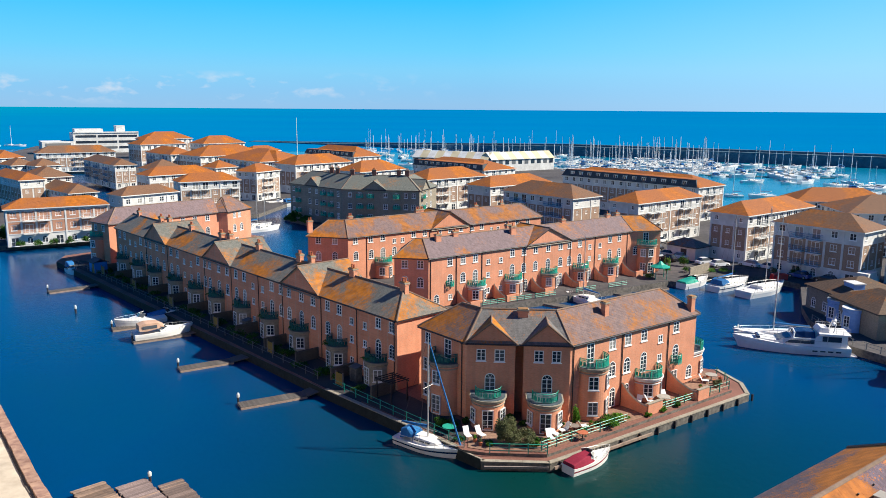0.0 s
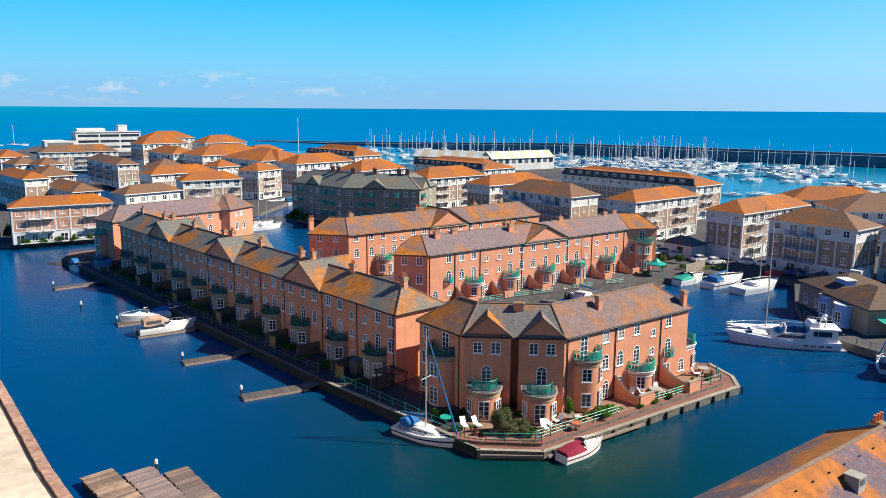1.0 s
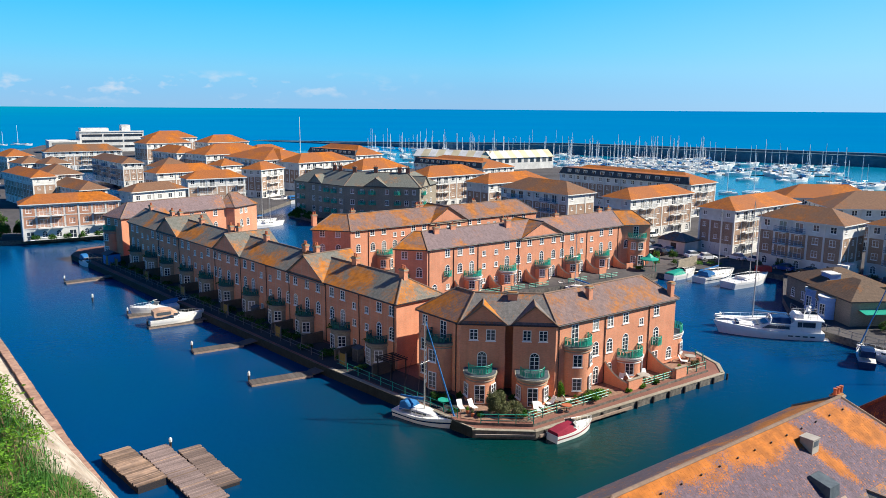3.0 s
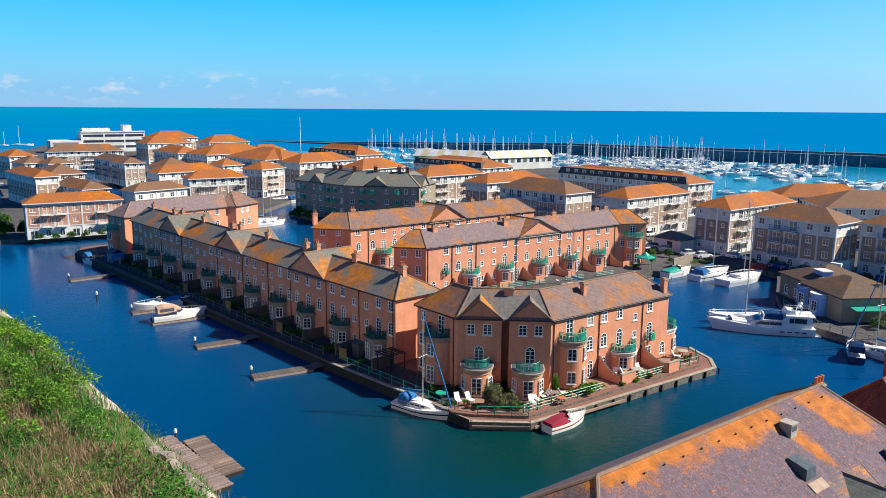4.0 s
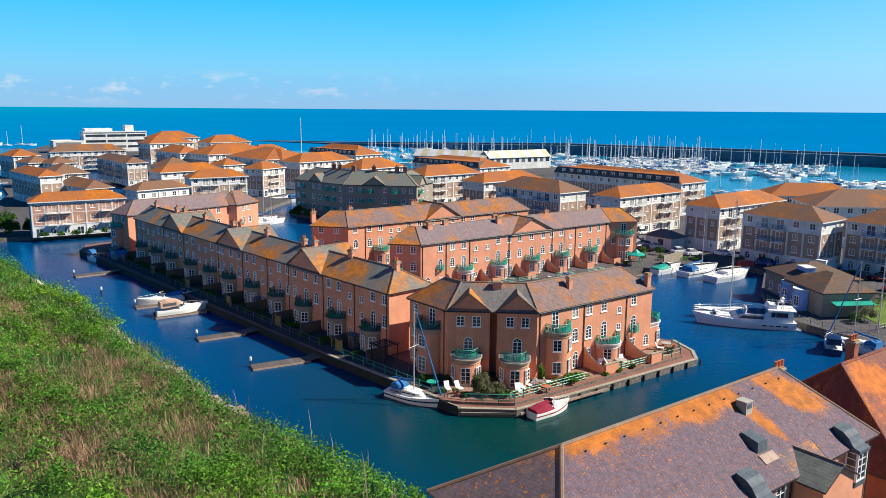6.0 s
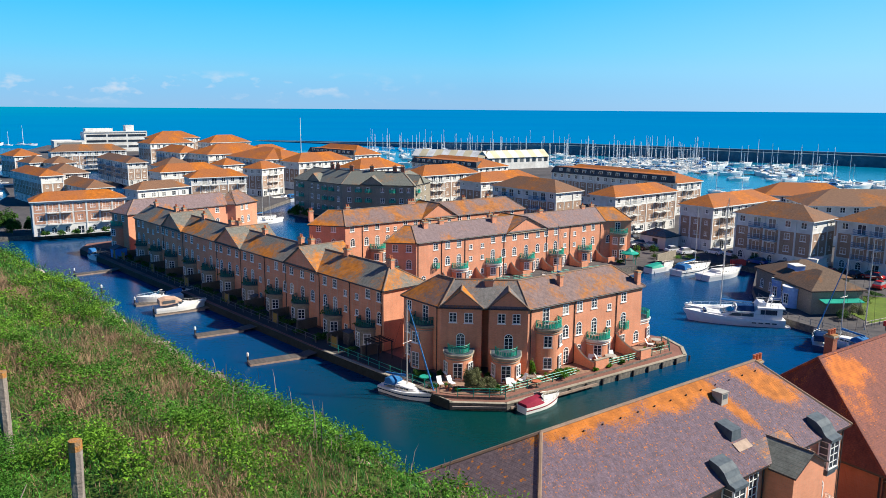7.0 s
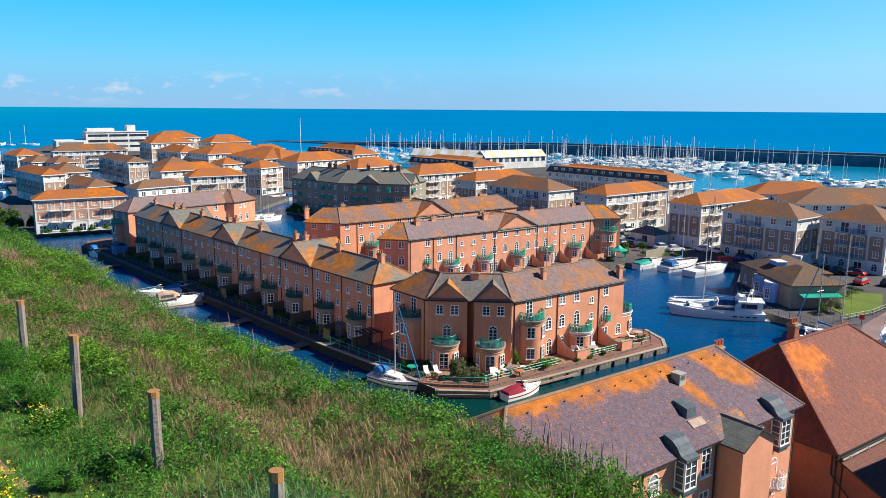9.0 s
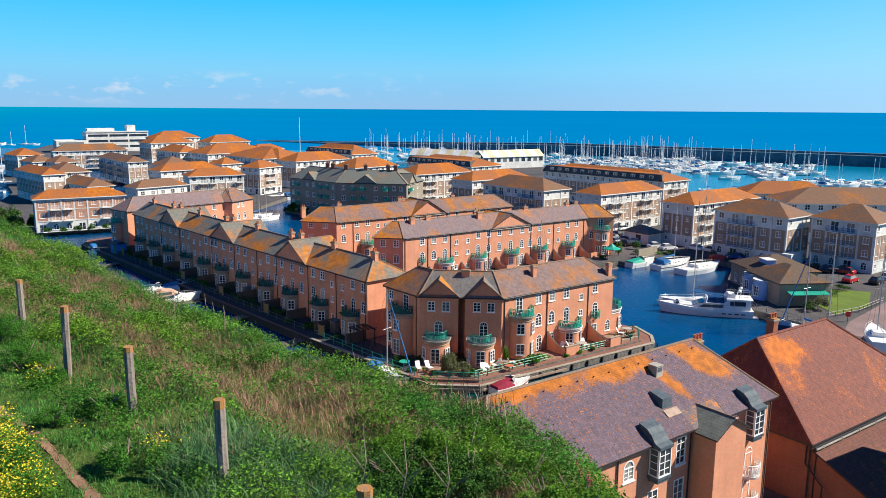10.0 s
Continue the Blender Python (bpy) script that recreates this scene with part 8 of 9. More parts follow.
for k in range(len(SW) - 1):
    mb.face([(*wi[k], 1.86), (*wi[k + 1], 1.86), (*wo[k + 1], 1.98), (*wo[k], 1.98)])
    mb.face([(*wi[k], -1), (*wi[k + 1], -1), (*wi[k + 1], 1.86), (*wi[k], 1.86)])
tagged(part("undercliff_path", mb), "white chalky path below the cliff", "path", kind="structure")

# trodden earth track on the cliff top
TRACK = [(-9, 0.1), (-5.2, -3.9), (-3.1, -6.1), (-1.9, -7.3), (-1.1, -8.1), (-0.4, -8.8), (1.0, -10.6), (3, -13.5)]


def mesh_z(x, y):
    """Height of the built ground between its grid points."""
    u, v = (x - xs[0]) / 0.8, (y - ys[0]) / 0.8
    i, j = int(u), int(v)
    u, v = u - i, v - j
    return float((gz_[j, i] * (1 - u) + gz_[j, i + 1] * u) * (1 - v) + (gz_[j + 1, i] * (1 - u) + gz_[j + 1, i + 1] * u) * v)


mb = MB(SOIL)
ta, tb_ = offset_line(TRACK, 0.5), offset_line(TRACK, -0.5)
prev = None
rg = random.Random(21)
for k in range(len(TRACK) - 1):
    n_ = max(4, int(math.dist(TRACK[k], TRACK[k + 1]) / 0.2))
    for u in range(n_):
        q = u / n_
        a, b = ta[k].lerp(ta[k + 1], q), tb_[k].lerp(tb_[k + 1], q)
        wl_, wr_ = 0.5 - 0.055 - 0.02 * math.sin(a.x * 3.1) - rg.uniform(0, 0.03), 0.5 + 0.055 + 0.02 * math.sin(a.y * 2.7) + rg.uniform(0, 0.03)
        cur = [(p.x, p.y, mesh_z(p.x, p.y) + 0.006) for p in (a.lerp(b, wl_), a.lerp(b, wr_))]
        if prev:
            mb.face([prev[0], prev[1], cur[1], cur[0]])
        prev = cur
tagged(part("track", mb), "narrow trodden earth track through the grass", "track", kind="structure")

# broken old coping along the cliff lip
c0 = thing("coping", pose(-4.35, 3.15, 28.34), "broken pale coping stones along the cliff lip", "coping")
rg = random.Random(8)
u_ = Vector((2.0, -2.35, 0)).normalized()
for k in range(9):
    w_, t_, h_ = rg.uniform(0.13, 0.2), rg.uniform(0.07, 0.11), rg.uniform(0.1, 0.22)
    mb = MB(OLD_STONE)
    lo_ = [(-w_, -t_, 0), (w_, -t_, 0), (w_, t_, 0), (-w_, t_, 0)]
    mb.hexa(lo_, [(p[0] * rg.uniform(0.8, 1), p[1] * rg.uniform(0.6, 1), h_ + rg.uniform(-0.04, 0.04)) for p in lo_])
    q = u_ * (-1.55 + 0.38 * k + rg.uniform(-0.04, 0.04))
    part("stone", mb, c0, "", pose(q.x + rg.uniform(-0.03, 0.03), q.y + rg.uniform(-0.03, 0.03), 0, rg.uniform(-4, 4), rg.uniform(-4, 4), -49.6 + rg.uniform(-9, 9)))

# old fence posts
for k, (x, y, ztop, r_) in enumerate(((-4.8, -2.3, 30.1, 0.065), (-2.9, -4.3, 30.1, 0.065), (-0.8, -6.5, 30.1, 0.07), (1.2, -8.6, 30.1, 0.07), (3.2, -10.7, 30.1, 0.075))):
    z = float(ground_z(x, y)) - 0.15
    h_ = ztop - z
    f0 = thing("fence_post", pose(x, y, z, (k % 3 - 1) * 1.5, (k % 2) * 2 - 1, k * 23), "weathered grey fence post with an orange lichened top", "fence post", "cliff fence posts")
    mb = MB(WOODPOST)
    n_ = 8
    secs = []
    rg = random.Random(k)
    for i in range(7):
        zz = (h_ + 0.02) * i / 6
        secs.append([((r_ * (1 + rg.uniform(-0.08, 0.08))) * math.cos(2 * math.pi * j / n_), (r_ * (1 + rg.uniform(-0.08, 0.08))) * math.sin(2 * math.pi * j / n_), zz) for j in range(n_)])
    loft(mb, secs)
    part("shaft", mb, f0)
    mb = MB(LICHEN)
    loft(mb, [[(1.06 * r_ * math.cos(2 * math.pi * j / n_), 1.06 * r_ * math.sin(2 * math.pi * j / n_), zz) for j in range(n_)] for zz in (h_ - 0.05 - 0.03 * (k % 2), h_ + 0.03)])
    part("lichen_cap", mb, f0, "orange lichen crust")


def soup(name, verts, m, label, cat):
    """Many loose polygons of the same number of corners as one mesh: verts is (pieces, corners, 3)."""
    cnt, k, _ = verts.shape
    me = bpy.data.meshes.new(name)
    me.vertices.add(cnt * k)
    me.vertices.foreach_set("co", verts.astype(np.float32).ravel())
    me.loops.add(cnt * k)
    me.loops.foreach_set("vertex_index", np.arange(cnt * k, dtype=np.int32))
    me.polygons.add(cnt)
    me.polygons.foreach_set("loop_start", np.arange(0, cnt * k, k, dtype=np.int32))
    me.update(calc_edges=True)
    me.materials.append(m)
    return tagged(new(name, me), label, cat, kind="stuff")


R = np.random.RandomState(7)


def scatter(n, x0, x1, y0, y1, dmin, dmax):
    x, y = R.uniform(x0, x1, n), R.uniform(y0, y1, n)
    d = inland(x, y)
    # the western lip is bare, crumbling chalk
    ok = (d > np.where((y > 5) & (y < 17), np.maximum(dmin, -0.1), dmin)) & (d < dmax)
    ok &= ~((y > 1.7) & (y < 4.6) & (x < -2) & (d < 0.12))
    return x[ok], y[ok]


def fence_side(x, y):
    """Positive on the seaward side of the old fence line."""
    return (x + 5) * 0.74 + (y + 2) * 0.67


def track_far(x, y):
    t = np.array(TRACK)
    best = np.full(len(x), 1e9)
    for a, b in zip(t, t[1:]):
        d = b - a
        u = np.clip(((x - a[0]) * d[0] + (y - a[1]) * d[1]) / (d @ d), 0, 1)
        best = np.minimum(best, np.hypot(x - a[0] - u * d[0], y - a[1] - u * d[1]))
    return best


def blades(x, y, height, width, lean, per, spread, head=False):
    """Bent tapering blades in tufts of several, or stems with a seed head; five corners each."""
    n = len(x) * per
    bx, by = np.repeat(x, per) + R.normal(0, spread, n), np.repeat(y, per) + R.normal(0, spread, n)
    h = np.repeat(height, per) * R.uniform(0.5, 1.15, n)
    a = R.uniform(0, 2 * np.pi, n)
    le = h * R.uniform(0.1, 1.0, n) * lean
    cx, cy = np.cos(a), np.sin(a)
    wd = width * R.uniform(0.6, 1.4, n)
    wx, wy = -np.sin(a + R.normal(0, 0.5, n)) * wd / 2, np.cos(a + R.normal(0, 0.5, n)) * wd / 2
    z = ground_z(bx, by) - 0.02
    out = np.empty((n, 5, 3))
    shape = ((0, 0, -0.4), (0.6, 0.78, -1), (1.0, 1.0, 0), (0.6, 0.78, 1), (0, 0, 0.4)) if head else ((0, 0, -1), (0.35, 0.55, -0.75), (1.0, 1.0, 0), (0.35, 0.55, 0.75), (0, 0, 1))
    for k, (f, u, w) in enumerate(shape):
        out[:, k, 0] = bx + cx * le * f + wx * w
        out[:, k, 1] = by + cy * le * f + wy * w
        out[:, k, 2] = z + h * u * (1 - 0.15 * f * lean)
    return out


def patch(x, y, s, seed):
    return np.sin(x * s + seed) * np.cos(y * s * 1.2 + seed * 2) + 0.6 * np.sin((x + y) * s * 2.1 + seed * 3)


def dryness(x, y):
    """Where the ground cover is parched stems rather than leafy herbs."""
    return patch(x, y, 0.42, 1.3) + 0.8 * patch(x, y, 1.3, 5.1) + 0.5 * patch(x, y, 3.3, 2.2) + 0.9 * np.exp(-(((x * 0.7 + y * 0.75 + 3.3) / 1.2) ** 2)) - 0.15


# rough grass and dry seed stems
x, y = scatter(62000, -16, 9, -14, 9, -1.3, 20)
side, tf_ = fence_side(x, y), track_far(x, y)
tall = side > -0.3
dry = dryness(x, y) + R.normal(0, 0.45, len(x))
keep = tall & (dry < 1.0) & (R.uniform(0, 1, len(x)) < 0.65)
soup("grass_1", blades(x[keep], y[keep], R.uniform(0.10, 0.23, keep.sum()), 0.0105, 1.0, 8, 0.08), BLADE, "rough green grass on the cliff edge", "grass")
keep = tall & ((dry > 0.75) | (R.uniform(0, 1, len(x)) < 0.13))
soup("grass_2", blades(x[keep], y[keep], R.uniform(0.12, 0.30, keep.sum()), 0.006, 0.9, 12, 0.09, True), STRAW, "dry brown grass stems on the cliff edge", "grass")
# a swathe of longer blue-green grass, and tall reeds on the lip
keep = tall & (np.hypot((x - 1.6) / 1.5, (y + 8.2) / 0.95) < 1 + 0.3 * R.normal(0, 1, len(x)))
soup("grass_7", blades(x[keep], y[keep], R.uniform(0.25, 0.5, keep.sum()), 0.009, 1.3, 18, 0.12), BLADE_BLUE, "long arching blue-green grass by the fence", "grass")
xr, yr = R.normal(4.9, 0.5, 40), R.normal(-5.5, 0.45, 40)
xr, yr = np.concatenate([xr, R.uniform(-4, 4, 60)]), np.concatenate([yr, R.uniform(-4.5, 2.5, 60)])
ok = (inland(xr, yr) > -0.9) & (inland(xr, yr) < 1.2)
soup("reeds", blades(xr[ok], yr[ok], R.uniform(0.4, 0.85, ok.sum()), 0.011, 0.3, 3, 0.1, True), TWIG, "tall dry grey reed stems on the cliff lip", "reeds")
keep = ~tall & (tf_ > 0.15) & (R.uniform(0, 1, len(x)) < 0.20)
hgt = np.where(tf_ < 0.9, R.uniform(0.05, 0.10, len(x)), R.uniform(0.1, 0.24, len(x)))
soup("grass_3", blades(x[keep], y[keep], hgt[keep], 0.013, 0.8, 8, 0.09), BLADE, "short green grass beside the track", "grass")
x, y = scatter(23000, -9, 6, -12, -1, 0.5, 20)
keep = (fence_side(x, y) < 0.0) & (track_far(x, y) > 0.035 + 0.06 * R.uniform(0, 1, len(x)) ** 2) & (track_far(x, y) < 2.2)
soup("grass_6", blades(x[keep], y[keep], R.uniform(0.05, 0.13, keep.sum()), 0.008, 0.9, 8, 0.06), BLADE, "dense short turf grass beside the track", "grass")
x, y = scatter(22000, -36, -4, 6, 34, -0.8, 9)
dry = dryness(x, y) + R.normal(0, 0.4, len(x))
soup("grass_4", blades(x[dry < 1.0], y[dry < 1.0], R.uniform(0.14, 0.3, (dry < 1.0).sum()), 0.018, 1.0, 6, 0.11), BLADE, "tall green grass along the far cliff edge", "grass")
keep = (dry > 0.8) | (R.uniform(0, 1, len(x)) < 0.08)
soup("grass_5", blades(x[keep], y[keep], R.uniform(0.16, 0.36, keep.sum()), 0.008, 1.0, 13, 0.11, True), STRAW, "dry grass along the far cliff edge", "grass")


def leaves(cx, cy, cz, rx, rz, n, size):
    """Small pointed leaves through a low dome round each centre; four corners each."""
    k = len(cx) * n
    X, Y, Z = np.repeat(cx, n), np.repeat(cy, n), np.repeat(cz, n)
    rr_, rv = np.repeat(rx, n), np.repeat(rz, n)
    d = R.normal(0, 1, (k, 3))
    d /= np.linalg.norm(d, axis=1)[:, None]
    f = R.uniform(0.55, 1.0, k)
    c = np.stack([X + d[:, 0] * rr_ * f, Y + d[:, 1] * rr_ * f, Z + np.abs(d[:, 2]) * rv * f], -1)
    u = R.normal(0, 1, (k, 3)) + d * 0.6
    u[:, 2] *= 0.5
    u /= np.linalg.norm(u, axis=1)[:, None]
    w = np.cross(u, d + R.normal(0, 0.4, (k, 3)))
    w /= np.linalg.norm(w, axis=1)[:, None] + 1e-6
    s = (size * R.uniform(0.6, 1.3, k))[:, None]
    return np.stack([c - u * s, c + w * s * 0.45, c + u * s, c - w * s * 0.45], 1)


# leafy herbs in patches among the grass
x, y = scatter(26000, -16, 9, -14, 9, -0.9, 14)
side = fence_side(x, y)
wet = patch(x, y, 0.9, 3.7) + 0.8 * patch(x, y, 2.4, 8.1) - 0.45 * dryness(x, y) + R.normal(0, 0.3, len(x))
pk = (wet > 0.25) & (side > -0.4)
xx, yy = x[pk], y[pk]
soup("herbs_1", leaves(xx, yy, ground_z(xx, yy) + 0.10, R.uniform(0.10, 0.24, len(xx)), R.uniform(0.15, 0.42, len(xx)), 34, 0.027), LEAF, "leafy green herbs growing through the grass", "herbs")
pk = (wet > -0.6) & (wet < 0.1) & (side > -0.4) & (R.uniform(0, 1, len(x)) < 0.6)
xx, yy = x[pk], y[pk]
soup("herbs_4", leaves(xx, yy, ground_z(xx, yy) + 0.04, R.uniform(0.10, 0.24, len(xx)), R.uniform(0.12, 0.3, len(xx)), 34, 0.018), LEAF_MID, "low dark green weeds under the grass", "herbs")
pk = (patch(x, y, 0.8, 9.0) + R.normal(0, 0.3, len(x)) > 1.0) & (np.abs(side + 0.5) < 0.6) & (R.uniform(0, 1, len(x)) < 0.4)
xx, yy = x[pk], y[pk]
soup("herbs_2", leaves(xx, yy, ground_z(xx, yy) + 0.06, R.uniform(0.15, 0.32, len(xx)), R.uniform(0.15, 0.36, len(xx)), 110, 0.018), LEAF_MID, "dark leafy weeds along the fence", "herbs")
# rounded leafy clumps standing out of the grass
x, y = scatter(900, -16, 7, -12, 9, -0.3, 9)
ok = (fence_side(x, y) > 0.2) & (patch(x, y, 0.8, 6.3) - 0.3 * dryness(x, y) > -0.2)
xx, yy = x[ok], y[ok]
low_ = np.clip((inland(xx, yy) + 0.4) / 1.6, 0.35, 1)
soup("herbs_5", leaves(xx, yy, ground_z(xx, yy) + 0.12, R.uniform(0.18, 0.40, len(xx)), R.uniform(0.22, 0.5, len(xx)) * low_, 150, 0.03), LEAF, "rounded clumps of bright leafy herbs in the grass", "herbs")
x, y = scatter(11000, -36, -4, 6, 34, -0.5, 8)
pk = patch(x, y, 0.7, 3.7) + 0.8 * patch(x, y, 1.9, 8.1) - 0.45 * dryness(x, y) + R.normal(0, 0.3, len(x)) > 0.2
xx, yy = x[pk], y[pk]
soup("herbs_3", leaves(xx, yy, ground_z(xx, yy) + 0.1, R.uniform(0.15, 0.32, len(xx)), R.uniform(0.2, 0.42, len(xx)), 40, 0.036), LEAF, "leafy green herbs along the far edge", "herbs")
# scrub on the slope below the path
x, y = scatter(3000, -60, -20, 30, 80, -12.4, -9.4)
soup("scrub", leaves(x, y, ground_z(x, y), R.uniform(0.2, 0.5, len(x)), R.uniform(0.2, 0.6, len(x)), 18, 0.10), LEAF_GR, "sparse grey-green scrub on the chalk scree", "scrub")

x, y = scatter(5200, -26, -2, 0, 30, -12.5, -0.8)
keep = R.uniform(0, 1, len(x)) < 0.5
soup("slope_tufts", blades(x[keep], y[keep], R.uniform(0.12, 0.35, keep.sum()), 0.016, 1.0, 9, 0.08), STRAW, "dry tufts scattered on the chalk slope", "tufts")

# yellow flowers beside the track
x = np.concatenate([R.normal(-2.25, 0.25, 60), R.normal(-1.75, 0.26, 80), R.normal(-1.15, 0.2, 60), R.normal(-3.15, 0.15, 9), R.normal(0.2, 0.14, 9)])
y = np.concatenate([R.normal(-7.5, 0.25, 60), R.normal(-8.25, 0.25, 80), R.normal(-9.1, 0.2, 60), R.normal(-5.0, 0.15, 9), R.normal(-8.2, 0.14, 9)])
ok = track_far(x, y) > 0.22
x, y = x[ok], y[ok]
soup("flowers_1", leaves(x, y, ground_z(x, y) + R.uniform(0.22, 0.42, len(x)), np.full(len(x), 0.12), np.full(len(x), 0.12), 13, 0.016), FLOWER, "yellow flower heads beside the track", "flowers")
soup("flower_leaves", leaves(x, y, ground_z(x, y) + 0.05, np.full(len(x), 0.2), np.full(len(x), 0.36), 70, 0.022), LEAF, "green leaves under the yellow flowers", "herbs")
x, y = R.normal(5.75, 0.16, 9), R.normal(-8.35, 0.16, 9)
soup("flowers_2", leaves(x, y, np.full(9, 29.06), np.full(9, 0.03), np.full(9, 0.13), 30, 0.011), PINKFL, "pink valerian flower spikes on the cliff edge", "flowers")


def shrub(x, y, rx, h, n, size, m, label, category="shrub", z=None, name="shrub", clumps=9):
    """A many-lobed bush of small leaves on a few stems."""
    z = float(ground_z(x, y)) if z is None else z
    b = thing(name, pose(x, y, z), label, category)
    mb = MB(TWIG)
    for k in range(5):
        a = R.uniform(0, 6.28)
        mb.tube([(0, 0, 0), (rx * 0.3 * math.cos(a), rx * 0.3 * math.sin(a), h * 0.45), (rx * 0.6 * math.cos(a + 0.4), rx * 0.6 * math.sin(a + 0.4), h * 0.8)], 0.014 * max(1, h / 1.5), 5, 0, 0.006)
    part("stem", mb, b)
    ang_, rad = R.uniform(0, 6.28, clumps), np.sqrt(R.uniform(0, 1, clumps)) * rx * 0.7
    cx, cy = rad * np.cos(ang_), rad * np.sin(ang_)
    cz = h * R.uniform(0.15, 0.62, clumps) * (1 - 0.35 * rad / rx)
    v = leaves(cx, cy, cz, rx * R.uniform(0.28, 0.5, clumps), h * R.uniform(0.22, 0.4, clumps), n // clumps, size)
    ob = soup("crown", v, m, "", "")
    ob.parent = b
    for key in ("category", "kind", "label"):
        if key in ob:
            del ob[key]
    return b


for x, y, rx, h, top, n_, m, lb in ((4.15, -6.9, 0.7, 0.75, 29.22, 15000, LEAF, "large green elder bush on the cliff edge"),
                                    (3.3, -7.0, 0.5, 0.5, 29.1, 7000, LEAF, "leafy green elder shoots beside the hollow"),
                                    # two low bushes in dark leaf colour paint the shade of the hollow
                                    (3.35, -7.95, 0.7, 0.55, 29.2, 9000, LEAF_DK, "elder thicket leaves coloured dark for the shade in its hollow"),
                                    (4.15, -8.1, 0.65, 0.6, 29.25, 9000, LEAF_DK, "elder thicket leaves coloured dark for the shade in its hollow"),
                                    (4.95, -7.75, 0.6, 0.7, 29.18, 12000, LEAF, "bright green leafy bush on the cliff edge"),
                                    (5.6, -8.5, 0.55, 0.65, 29.13, 10000, LEAF, "bright green leafy bush on the cliff edge"),
                                    (5.15, -8.6, 0.45, 0.55, 29.15, 8000, LEAF, "bright green leafy bush on the cliff edge"),
                                    (6.1, -9.3, 0.5, 0.6, 29.1, 8000, LEAF_MID, "dark green leafy bush on the cliff edge")):
    shrub(x, y, rx, h, n_, 0.019, m, lb, z=top - h, clumps=12)
shrub(6.4, -10.6, 1.2, 1.0, 9000, 0.021, LEAF, "bright green leafy bush on the cliff edge")
shrub(7.4, -12.6, 1.3, 1.0, 8000, 0.021, LEAF, "bright green leafy bush on the cliff edge")
for x, y, rx, h in ((-4.9, -2.9, 0.7, 0.7), (-3.9, -4.1, 0.6, 0.6), (-1.2, -6.5, 0.4, 0.45), (-1.75, -7.0, 0.3, 0.3), (-0.2, -8.3, 0.35, 0.4), (-3.0, -4.6, 0.45, 0.45)):
    shrub(x, y, rx, h, int(15000 * rx), 0.0145, LEAF_MID, "dark leafy bush at the foot of the fence", clumps=7)
for k in range(3):
    tw = thing("bare_twig", pose(2.9 + 0.5 * k, -8.9 - 0.2 * k, float(ground_z(3, -9))), "bare grey branching twig in the grass", "twig", "bare twigs")
    mb = MB(TWIG)
    mb.tube([(0, 0, 0), (0.1, 0.05, 0.7), (0.05, 0.2, 1.1)], 0.012, 4, 0, 0.004)
    mb.tube([(0.06, 0.03, 0.45), (0.3, -0.1, 0.85)], 0.008, 4, 0, 0.003)
    mb.tube([(0.08, 0.04, 0.6), (-0.2, 0.1, 0.95)], 0.008, 4, 0, 0.003)
    part("stem", mb, tw)

# garden sheds before the long terrace
for x, y, w in ((-12.6, 89.0, 1.3), (-30.5, 108.6, 1.1)):
    g0 = thing("garden_shed", pose(x, y, 1.3, 0, 0, -47.5), "small grey garden shed with a sloping felt roof", "shed", "garden sheds")
    mb = MB(QUAYWALL)
    mb.box(-w / 2, -0.45, 0, w / 2, 0.45, 1.75)
    part("wall", mb, g0)
    mb = MB(LEAD)
    mb.hexa([(-w / 2 - 0.06, -0.53, 1.74), (w / 2 + 0.06, -0.53, 1.74), (w / 2 + 0.06, 0.53, 1.95), (-w / 2 - 0.06, 0.53, 1.95)], [(-w / 2 - 0.06, -0.53, 1.80), (w / 2 + 0.06, -0.53, 1.80), (w / 2 + 0.06, 0.53, 2.01), (-w / 2 - 0.06, 0.53, 2.01)])
    part("roof", mb, g0, "dark felt roof")
    mb = MB(DECK)
    mb.box(-0.32, -0.49, 0.05, 0.32, -0.452, 1.6)
    part("door", mb, g0)

